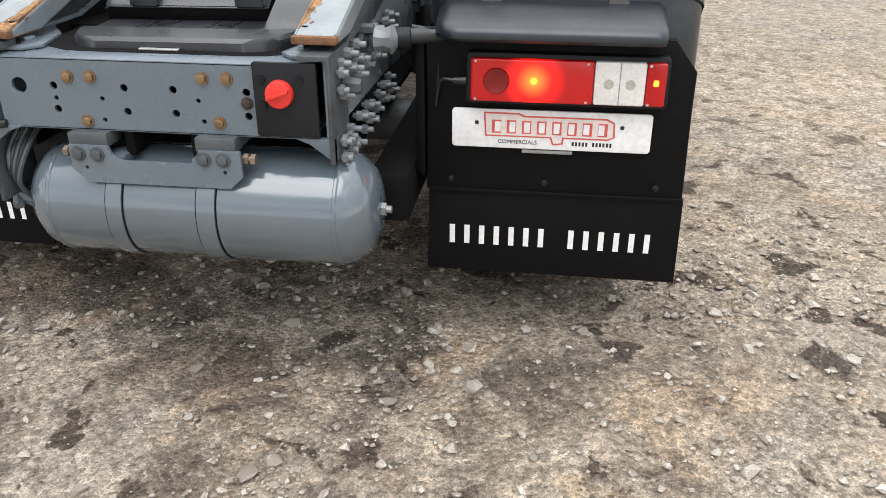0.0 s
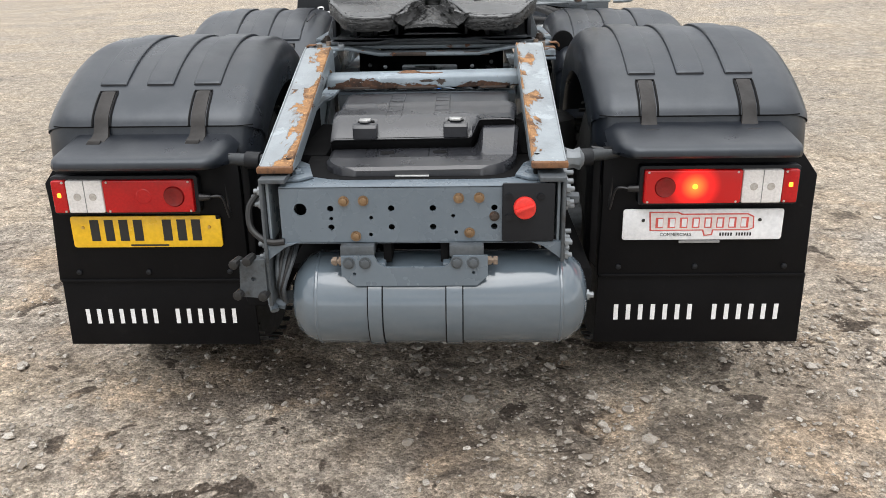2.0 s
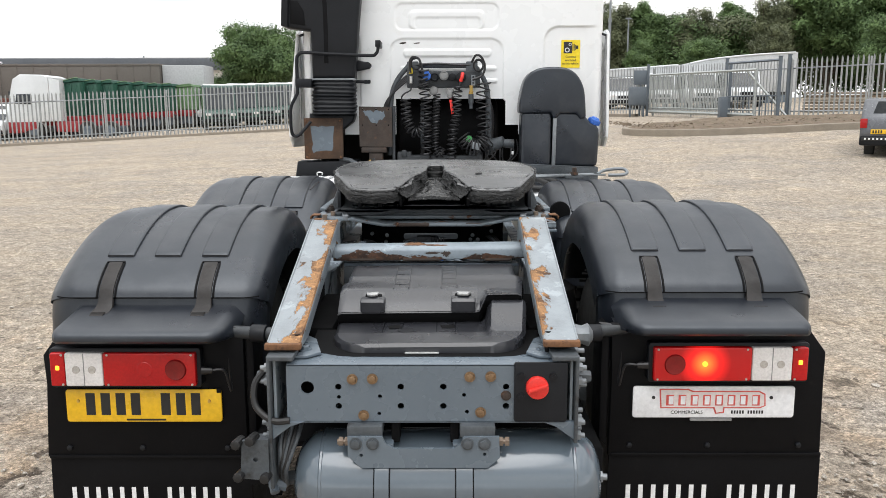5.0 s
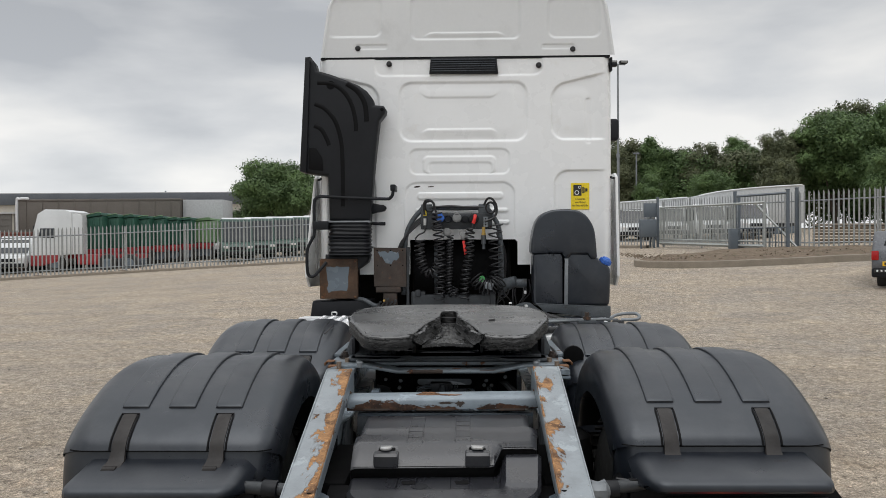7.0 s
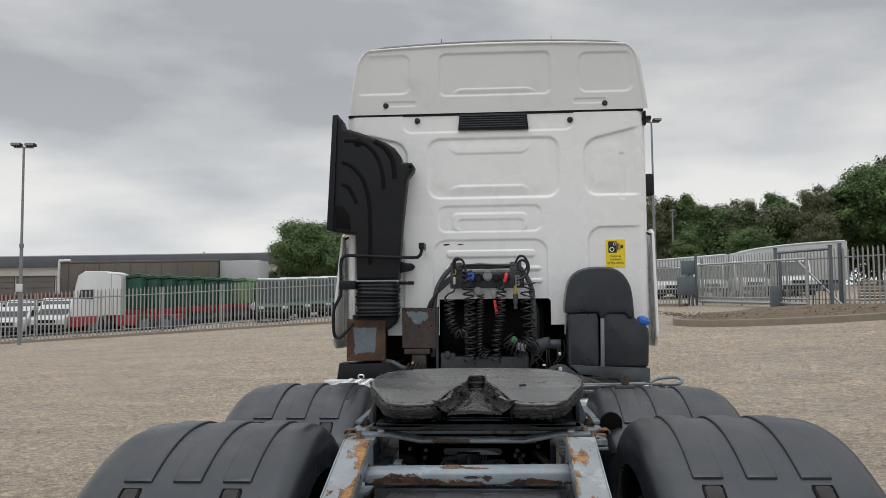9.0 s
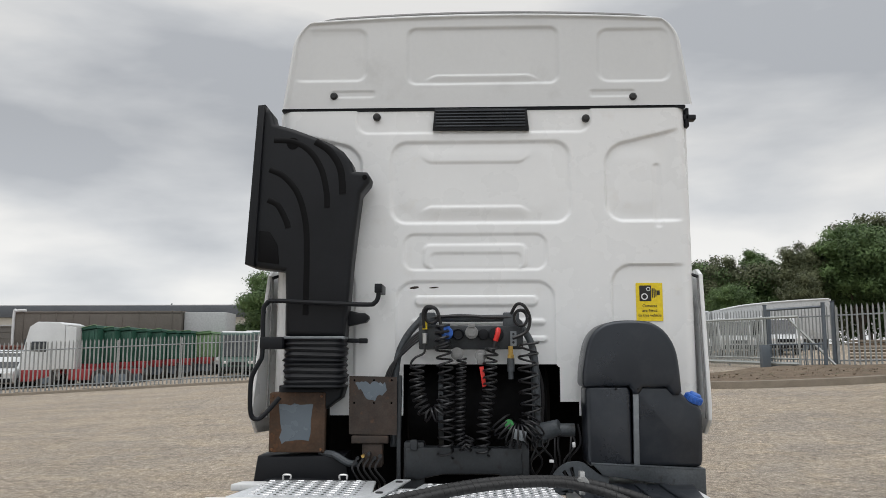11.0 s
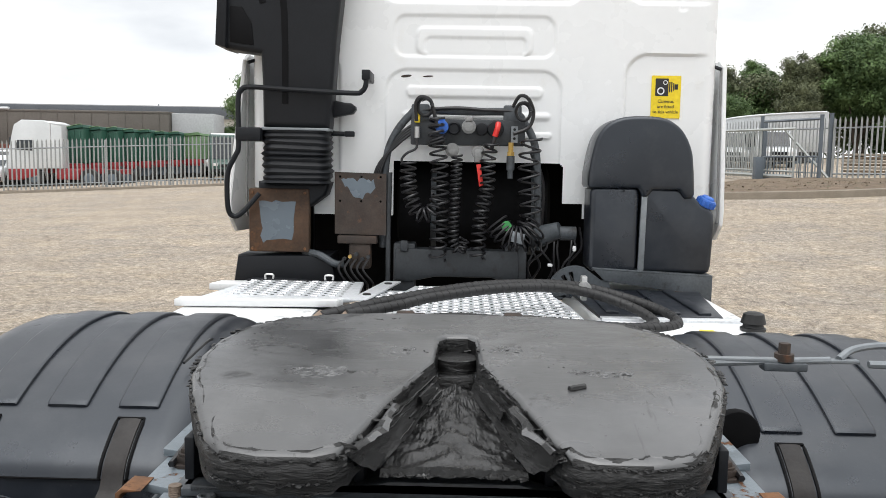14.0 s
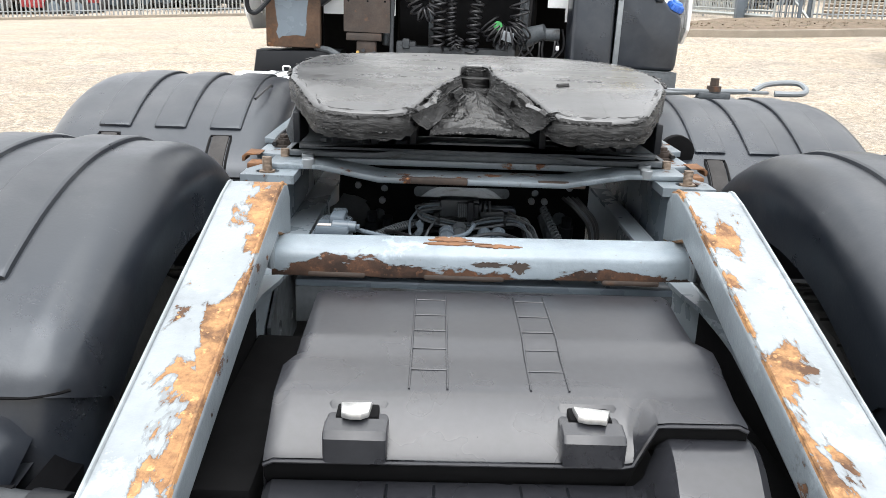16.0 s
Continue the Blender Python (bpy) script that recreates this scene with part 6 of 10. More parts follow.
def fw_mount():
    base = prism([(FX - 0.53, 1.10), (FX - 0.43, 1.06), (FX + 0.43, 1.06), (FX + 0.53, 1.10), (FX + 0.525, 1.74), (FX - 0.525, 1.74)], "z", 1.160, 1.176, 0.003)
    m = part("mounting_plate", base, MOUNT, truck, "pale grey mounting plate with rusty edges")
    part("upper_plate", box(FX - 0.455, FX + 0.455, 1.05, 1.66, 1.178, 1.194, 0.004), CHASSIS_DARK, m)
    part("rust_edge", prism([(FX - 0.44, 1.194), (FX - 0.24, 1.194), (FX - 0.18, 1.206), (FX + 0.20, 1.206), (FX + 0.26, 1.194), (FX + 0.44, 1.194), (FX + 0.44, 1.182), (FX + 0.25, 1.182), (FX + 0.19, 1.194), (FX - 0.17, 1.194), (FX - 0.23, 1.182), (FX - 0.44, 1.182)], "y", 1.035, 1.20, 0.002), CHASSIS_DARK, m)
    for k in range(9):
        hexbolt("bolt", (FX - 0.36 + 0.09 * k, 1.09, 1.206), (0, 0, 1), 0.016, CHASSIS_DARK, m)
    # added black sheet that paints the shade under the coupling plate
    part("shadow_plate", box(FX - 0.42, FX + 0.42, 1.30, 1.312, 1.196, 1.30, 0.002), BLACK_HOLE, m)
    # cranked cross plate in front of the coupling
    poly = [(FX - 0.475, 1.164), (FX - 0.475, 1.178), (FX - 0.36, 1.178), (FX - 0.22, 1.154), (FX + 0.20, 1.154), (FX + 0.34, 1.178), (FX + 0.475, 1.178), (FX + 0.475, 1.166), (FX + 0.345, 1.166), (FX + 0.205, 1.140), (FX - 0.225, 1.140), (FX - 0.365, 1.166)]
    part("cranked_plate", prism(poly, "y", 0.955, 1.06, 0.004), MOUNT, truck, "cranked pale grey steel cross plate with rust spots")
    for x0, x1, y in ((-0.13, 0.0, 0.926), (0.16, 0.27, 0.93)):
        part("scab", box(x0, x1, y + 0.026, y + 0.042, 1.1405, 1.1555, 0.003), RUST_DARK, truck)
    for s in (-1, 1):
        # angle bracket under each side
        prof = [(FX + s * 0.522, 1.139), (FX + s * 0.522, 1.129), (FX + s * 0.470, 1.129), (FX + s * 0.456, 1.124), (FX + s * 0.449, 1.110), (FX + s * 0.447, 0.86), (FX + s * 0.436, 0.86), (FX + s * 0.438, 1.118), (FX + s * 0.444, 1.132), (FX + s * 0.456, 1.139)]
        an = part("angle_bracket", prism(prof, "y", 0.865, 1.78, 0.003), CHASSIS, truck, "grey steel angle bolted to the rail")
        for k in range(5):
            part("hole", rod((FX + s * 0.4475, 0.90 + 0.16 * k, 0.99), (FX + s * 0.449, 0.90 + 0.16 * k, 0.99), 0.014, 14), BLACK_HOLE, an)
        bl = part("end_block", plate([(FX + s * 0.405, 0.885), (FX + s * 0.522, 0.885), (FX + s * 0.522, 0.950), (FX + s * 0.500, 1.005), (FX + s * 0.405, 0.985)], [ring_pts(FX + s * 0.470, 0.930, 0.026, 16)], "z", 1.146, 1.165), MOUNT, truck, "pale steel block with a rusty slot")
        part("slot_floor", box(*sorted((FX + s * 0.44, FX + s * 0.50)), 0.90, 0.96, 1.1415, 1.148, 0.0), RUST, bl)
        part("rust_pad", box(*sorted((FX + s * 0.485, FX + s * 0.535)), 1.01, 1.06, 1.152, 1.166, 0.003), RUST, bl, "orange rusty packing block")
        for x, y in ((0.472, 0.934), (0.452, 1.045)):
            st = part("rusty_stud", merge(rod((FX + s * x, y, 1.125), (FX + s * x, y, 1.196), 0.0105, 12), *[lathe([(1.170 + 0.003 * k, 0.0100), (1.1715 + 0.003 * k, 0.0110), (1.173 + 0.003 * k, 0.0100)], (FX + s * x, y, 0), "z", 12) for k in range(8)]), STUD, bl)
            part("nut", rod((FX + s * x, y, 1.148), (FX + s * x, y, 1.166), 0.019, 6), STUD, st)
        for x, y in ((0.385, 0.965), (0.395, 1.025)):
            part("steel_sleeve", merge(lathe([(1.168, 0.014), (1.188, 0.0145), (1.190, 0.0125), (1.188, 0.008), (1.182, 0.007)], (FX + s * x, y, 0), "z", 18)), GALV, bl)
        hexbolt("bolt", (FX + s * 0.478, 1.19, 1.178), (0, 0, 1), 0.022, RUST_DARK, m)
        hexbolt("bolt", (FX + s * 0.478, 1.19, 1.196), (0, 0, 1), 0.014, RUST_DARK, m)
        part("curled_lug", prism([(FX + s * 0.515, 1.178), (FX + s * 0.548, 1.180), (FX + s * 0.558, 1.172), (FX + s * 0.558, 1.160), (FX + s * 0.552, 1.160), (FX + s * 0.550, 1.170), (FX + s * 0.545, 1.174), (FX + s * 0.515, 1.1765)], "y", 1.06, 1.12, 0.0015), RUST, m)
        part("edge_flange", prism([(FX + s * 0.49, 1.1775), (FX + s * 0.536, 1.1775), (FX + s * 0.536, 1.192), (FX + s * 0.49, 1.186)], "y", 1.22, 1.74, 0.002), MOUNT, m)
        part("edge_cable", tube([(FX + s * 0.50, 1.16, 1.186), (FX + s * 0.505, 1.30, 1.19), (FX + s * 0.50, 1.5, 1.188), (FX + s * 0.47, 1.7, 1.19)], 0.006, 6), CABLE, m)


fw_mount()


def under_clutter():
    """Valves, pipes and looms between the rails ahead of the cover."""
    v = part("valve_block", merge(box(-0.060, 0.036, 1.075, 1.125, 1.034, 1.078, 0.006), box(-0.018, 0.012, 1.060, 1.08, 1.038, 1.074, 0.004), rod((-0.085, 1.10, 1.056), (-0.06, 1.10, 1.056), 0.014, 12), *[rod((0.036 + 0.012 * k, 1.10, 1.056), (0.042 + 0.012 * k, 1.10, 1.056), 0.016, 12) for k in range(3)], box(0.040, 0.10, 1.09, 1.12, 1.030, 1.048, 0.004), box(-0.075, 0.130, 1.12, 1.15, 0.995, 1.035, 0.005)), GRIME, truck, "dark grey air valve block")
    part("harness_plug", merge(box(0.006, 0.022, 1.045, 1.075, 1.032, 1.080, 0.004), box(0.022, 0.034, 1.05, 1.07, 1.040, 1.074, 0.003)), PLASTIC_DARK, v)
    for k in range(6):
        part("plug_fin", box(-0.016 + 0.005 * k, -0.0135 + 0.005 * k, 1.055, 1.062, 1.040, 1.072, 0.0), CHASSIS_DARK, v)
    # bundle of thin grey air pipes looped in front of the block
    for k, (dy, dz, r) in enumerate(((0.0, 0.0, 0.0036), (-0.012, -0.007, 0.0036), (0.010, -0.010, 0.0032), (-0.006, 0.006, 0.0028))):
        part("loop_pipe", tube([(-0.055, 1.09 + dy, 1.063 + dz), (-0.085, 1.085 + dy, 1.060 + dz), (-0.110 - 0.003 * k, 1.085 + dy, 1.052 + dz), (-0.100, 1.08 + dy, 1.036 + dz), (-0.056, 1.075 + dy, 1.025 + dz), (0.007, 1.07 + dy, 1.017 + dz), (0.064, 1.075 + dy, 1.027 + dz * 1.6), (0.121, 1.08 + dy, 1.030 + dz), (0.150 + 0.005 * k, 1.08 + dy, 1.014 + dz), (0.162 + 0.007 * k, 1.075 + dy, 0.990), (0.174 + 0.009 * k, 1.07 + dy, 0.968), (0.182 + 0.012 * k, 1.06, 0.925)], r, 7), CHASSIS if k < 1 else CHASSIS_DARK, v)
    for x, z in ((-0.062, 1.024), (0.004, 1.016), (0.10, 1.029)):
        part("cable_tie", rod((x - 0.003, 1.072, z), (x + 0.003, 1.072, z), 0.013, 10), PLASTIC_DARK, v)
    part("drop_pipe", tube([(-0.108, 1.09, 1.053), (-0.131, 1.07, 1.026), (-0.132, 1.05, 1.004), (-0.124, 1.03, 0.974), (-0.115, 1.03, 0.95)], 0.0034, 7), CHASSIS, v)
    part("drop_pipe", tube([(-0.062, 1.08, 1.034), (-0.084, 1.05, 1.011), (-0.100, 1.03, 0.975), (-0.11, 1.03, 0.95)], 0.0036, 7), CHASSIS_DARK, v)
    for k in range(4):
        part("harness_tail", tube([(0.11, 1.10, 1.046 - 0.006 * k), (0.135 + 0.006 * k, 1.095, 1.03), (0.150 + 0.008 * k, 1.085, 0.995), (0.160 + 0.011 * k, 1.06, 0.95), (0.20 + 0.02 * k, 1.02, 0.90)], 0.0038, 6), CHASSIS_DARK if k % 2 else CABLE, v)
    # screwed unions below the block
    for x, z, big in ((-0.041, 1.000, 1.15), (-0.011, 1.012, 0.95), (0.050, 0.999, 1.0), (0.083, 1.000, 1.1)):
        part("pipe_union", merge(rod((x, 1.00, z - 0.010), (x, 1.025, z - 0.002), 0.015 * big, 6), rod((x, 0.985, z - 0.014), (x, 1.003, z - 0.008), 0.010 * big, 12), rod((x, 1.025, z - 0.002), (x, 1.045, z + 0.004), 0.018 * big, 14)), CHASSIS if big > 0.96 else CHASSIS_DARK, v, "grey threaded pipe union")
    part("elbow_union", merge(tube([(0.083, 0.99, 0.992), (0.096, 0.975, 0.985), (0.118, 0.965, 0.975)], 0.013, 12), rod((0.112, 0.967, 0.977), (0.128, 0.960, 0.970), 0.017, 6)), CHASSIS, v)
    part("branch_pipe", tube([(0.125, 0.962, 0.971), (0.15, 0.95, 0.958), (0.175, 0.95, 0.935), (0.19, 0.96, 0.90)], 0.010, 10), CHASSIS_DARK, v)
    part("blue_collar", rod((0.050, 0.978, 0.984), (0.050, 0.986, 0.988), 0.0125, 12), BLUE, v)
    e = part("control_unit", merge(box(-0.352, -0.262, 0.855, 0.98, 0.940, 1.030, 0.008), box(-0.338, -0.262, 0.875, 0.98, 1.030, 1.056, 0.008), box(-0.308, -0.274, 0.90, 0.98, 1.050, 1.074, 0.006), rod((-0.300, 0.90, 1.052), (-0.248, 0.90, 1.050), 0.013, 14), rod((-0.248, 0.90, 1.050), (-0.240, 0.90, 1.050), 0.007, 6), rod((-0.262, 0.885, 0.990), (-0.240, 0.885, 0.990), 0.030, 16)), CHASSIS, truck, "finned pale grey control unit")
    for k in range(4):
        part("fin", box(-0.345 + 0.017 * k, -0.334 + 0.017 * k, 0.849, 0.857, 1.004, 1.026, 0.002), CHASSIS, e)
    part("cover_screw", merge(rod((-0.272, 0.847, 1.018), (-0.272, 0.857, 1.018), 0.009, 12), rod((-0.272, 0.844, 1.018), (-0.272, 0.848, 1.018), 0.005, 8)), CHASSIS_DARK, e)
    part("rating_label", box(-0.332, -0.302, 0.880, 0.895, 1.0565, 1.0575, 0.0), PRINT_PINK, e)
    part("side_union", merge(rod((-0.245, 0.90, 1.008), (-0.215, 0.895, 1.015), 0.014, 6), rod((-0.238, 0.90, 1.010), (-0.228, 0.897, 1.012), 0.019, 12)), CHASSIS, e)
    # thick pale hoses that sweep across in front of the unions
    for pts, r, mat in (
        ([(-0.255, 0.92, 1.040), (-0.21, 0.90, 1.036), (-0.161, 0.88, 1.032), (-0.10, 0.87, 1.030), (-0.052, 0.90, 1.028), (-0.002, 0.95, 1.026), (0.019, 1.0, 1.032), (0.022, 1.04, 1.028)], 0.0052, CHASSIS),
        ([(-0.225, 0.897, 1.013), (-0.171, 0.88, 1.027), (-0.10, 0.868, 1.032), (-0.058, 0.872, 1.028), (-0.03, 0.89, 1.018)], 0.0062, CHASSIS),
        ([(-0.150, 0.85, 0.970), (-0.124, 0.86, 0.998), (-0.09, 0.87, 1.017), (-0.056, 0.875, 1.021), (0.009, 0.93, 1.012), (0.050, 0.985, 0.988)], 0.0055, CHASSIS),
        ([(-0.13, 0.84, 0.955), (-0.10, 0.85, 0.985), (-0.07, 0.86, 1.004), (-0.05, 0.87, 1.010)], 0.0085, CHASSIS_DARK),
        ([(-0.010, 0.91, 1.018), (0.055, 0.89, 1.020), (0.099, 0.87, 1.014), (0.133, 0.85, 1.006), (0.17, 0.83, 0.985)], 0.0058, CHASSIS),
        ([(-0.22, 0.93, 0.992), (-0.15, 0.91, 0.996), (-0.08, 0.90, 1.006), (-0.02, 0.905, 1.016)], 0.0060, CABLE),
    ):
        part("sweep_hose", tube(pts, r, 10), mat, v)
    part("hose_sleeve", rod((-0.03, 0.905, 1.0185), (0.05, 0.892, 1.0205), 0.0068, 10), CABLE, v)
    part("cable_tie", rod((-0.062, 0.870, 1.024), (-0.052, 0.874, 1.022), 0.015, 10), PLASTIC_DARK, v)
    for k in range(4):
        part("loose_cable", tube([(0.262 + 0.012 * k, 1.22, 1.06), (0.290 + 0.010 * k, 1.20, 1.038), (0.325 + 0.008 * k, 1.19, 1.0), (0.338 + 0.006 * k, 1.18, 0.948), (0.332 + 0.006 * k, 1.16, 0.88), (0.30, 1.12, 0.80)], 0.0050, 6), CHASSIS_DARK if k == 1 else CABLE, v)
    for pts in ([(0.206, 1.17, 1.04), (0.226, 1.10, 1.003), (0.240, 1.06, 0.977), (0.262, 1.0, 0.935)], [(0.185, 1.0, 0.989), (0.218, 0.97, 0.980), (0.255, 0.94, 0.968)], [(-0.105, 1.11, 1.010), (-0.16, 1.05, 1.012), (-0.215, 1.0, 1.0)]):
        part("ribbed_sleeve", coil(pts, 0.0085, 0.0030, 22, 5, 8), CHASSIS_DARK, v)
    part("torn_foil", prism([(-0.128, 0.985), (-0.112, 1.005), (-0.120, 1.018), (-0.108, 1.030), (-0.098, 1.016), (-0.100, 0.998), (-0.112, 0.982)], "y", 1.06, 1.072, 0.002), CHASSIS, v)
    rng = random.Random(21)
    for k in range(18):
        x0, x1 = rng.uniform(-0.3, 0.3), rng.uniform(-0.28, 0.3)
        y0_, y1_ = rng.uniform(0.80, 1.05), rng.uniform(1.0, 1.2)
        z = rng.uniform(0.84, 1.0)
        pts = [(x0, y0_, z - 0.05), (x0 * 0.7 + rng.uniform(-0.05, 0.05), y0_ + 0.05, z), ((x0 + x1) / 2, (y0_ + y1_) / 2, z + rng.uniform(0.0, 0.04)), (x1, y1_, z - rng.uniform(0, 0.08)), (x1 + rng.uniform(-0.1, 0.1), y1_ + 0.12, z - 0.12)]
        r = rng.choice((0.0035, 0.0045, 0.006, 0.009))
        part("air_pipe", tube(pts, r, 7), rng.choice((CABLE, CABLE, CABLE, GRIME)), truck)
    for x, y in ((0.18, 0.95), (0.27, 1.05), (-0.2, 1.1)):
        part("ribbed_hose", coil([(x, y - 0.25, 0.86), (x - 0.02, y, 0.88), (x - 0.06, y + 0.25, 0.80)], 0.016, 0.006, 22, 5, 8), CABLE, truck)
    # slotted plate in void black, so it also backs the dark between the rails
    bk = part("coupling_crossmember", plate(rrect(-0.33, 0.345, 0.66, 1.125, 0.01), [rrect(-0.13, 0.13, 1.03, 1.06, 0.012), ring_pts(-0.21, 1.05, 0.010, 12), ring_pts(0.20, 1.05, 0.010, 12), ring_pts(0.27, 0.98, 0.02, 12), ring_pts(-0.27, 0.97, 0.02, 12)], "y", 1.30, 1.31), BLACK_HOLE, truck, "crossmember plate with slots, black for the shade between the rails")
    for x, z in ((-0.215, 1.02), (-0.215, 0.975), (0.19, 1.03), (0.225, 1.03), (-0.28, 1.06), (0.29, 1.07)):
        part("bolt_head", rod((x, 1.286, z), (x, 1.30, z), 0.009, 10), GALV, bk)
    for x in (-0.062, 0.100):
        part("slot_bracket", prism(rrect(x - 0.045, x + 0.045, 1.000, 1.020, 0.009), "y", 1.24, 1.295, 0.003), CHASSIS, bk)
    part("transmission_case", lathe([(1.2, 0.16), (1.6, 0.2), (2.2, 0.24)], (0.02, 0.0, 0.74), "y", 24), CHASSIS_DARK, truck, "grimy transmission casing")
    # black bars added where an arm would run, to darken beside the wheels
    for s in (-1, 1):
        part("suspension_arm", box(*sorted((s * 0.46, s * 0.58)), -0.1, 2.5, 0.44, 0.58, 0.02), BLACK_HOLE, truck)
    for s in (-1, 1):
        part("frame_web_bracket", plate([(0.66, 0.78), (0.98, 0.78), (0.98, 0.99), (0.80, 0.99), (0.66, 0.90)], [ring_pts(0.76, 0.86, 0.018, 12), ring_pts(0.90, 0.93, 0.014, 12), ring_pts(0.90, 0.84, 0.014, 12)], "x", CX + s * 0.405, CX + s * 0.412), CHASSIS_DARK, truck)
        part("damper", merge(rod((s * 0.3, 0.75, 0.72), (s * 0.24, 1.15, 0.92), 0.026, 14), rod((s * 0.24, 1.15, 0.92), (s * 0.22, 1.28, 0.99), 0.013, 10)), CHASSIS_DARK, truck)
    # a smear of old grey paint on the crossmember, and hanging plugs
    rng = random.Random(8)
    pts = [(-0.300 + 0.062 * math.cos(t * 0.33) * rng.uniform(0.75, 1.25), 0.985 + 0.045 * math.sin(t * 0.33) * rng.uniform(0.7, 1.3)) for t in range(19)]
    part("paint_smear", prism(pts, "y", 1.296, 1.2995, 0.0), GRIME, bk)
    for x, z in ((-0.235, 0.985), (-0.195, 0.975), (0.275, 0.985)):
        part("hanging_plug", merge(rod((x, 1.22, z - 0.05), (x, 1.21, z), 0.020, 12), rod((x, 1.21, z), (x, 1.205, z + 0.022), 0.014, 10)), PLASTIC_DARK, bk)
    part("white_tag", box(-0.04, 0.01, 0.585, 0.592, 1.038, 1.050, 0.001), PRINT_WHITE, truck)
    for y in (1.85, 3.0):
        part("chassis_crossmember", box(-0.40, 0.41, y, y + 0.09, 0.80, 0.98, 0.01), CHASSIS_DARK, truck)


under_clutter()

# ---- catwalk ----


def tread_plate(name, poly, z, nx, ny, slit, parent_label, skip=lambda x, y: False):
    xs_, ys_ = [p[0] for p in poly], [p[1] for p in poly]
    p = part(name, prism(poly, "z", z - 0.022, z, 0.006, 2), ALU, truck, parent_label)
    bits = []
    x0, x1, y0_, y1_ = min(xs_), max(xs_), min(ys_), max(ys_)
    for j in range(ny):
        for i in range(nx):
            x = x0 + (x1 - x0) * (i + 0.5) / nx
            y = y0_ + (y1_ - y0_) * (j + 0.5 + 0.25 * ((i % 2) - 0.5)) / ny
            if skip(x, y):
                continue
            bits.append(box(x - slit[0], x + slit[0], y - slit[1], y + slit[1], z - 0.002, z + 0.0045, 0.002, 1))
    t = part("raised_tread", merge(*bits), ALU_SHINE, p, "bright raised tread marks")
    tagged(t, kind="stuff")
    holes = []
    for j in range(ny):
        for i in range(nx - 1):
            x = x0 + (x1 - x0) * (i + 1.0) / nx
            y = y0_ + (y1_ - y0_) * (j + 0.5) / ny
            if skip(x, y):
                continue
            holes.append(box(x - slit[0] * 0.45, x + slit[0] * 0.45, y - slit[1] * 0.5, y + slit[1] * 0.5, z - 0.004, z + 0.0012, 0.0))
    h = part("drain_slot", merge(*holes), BLACK_HOLE, p)
    tagged(h, kind="stuff")
    return p


DECK = Matrix.Translation((0, -0.024, 0.227)) @ Matrix.Scale(0.875, 4)  # brings the catwalk to its height behind the cab


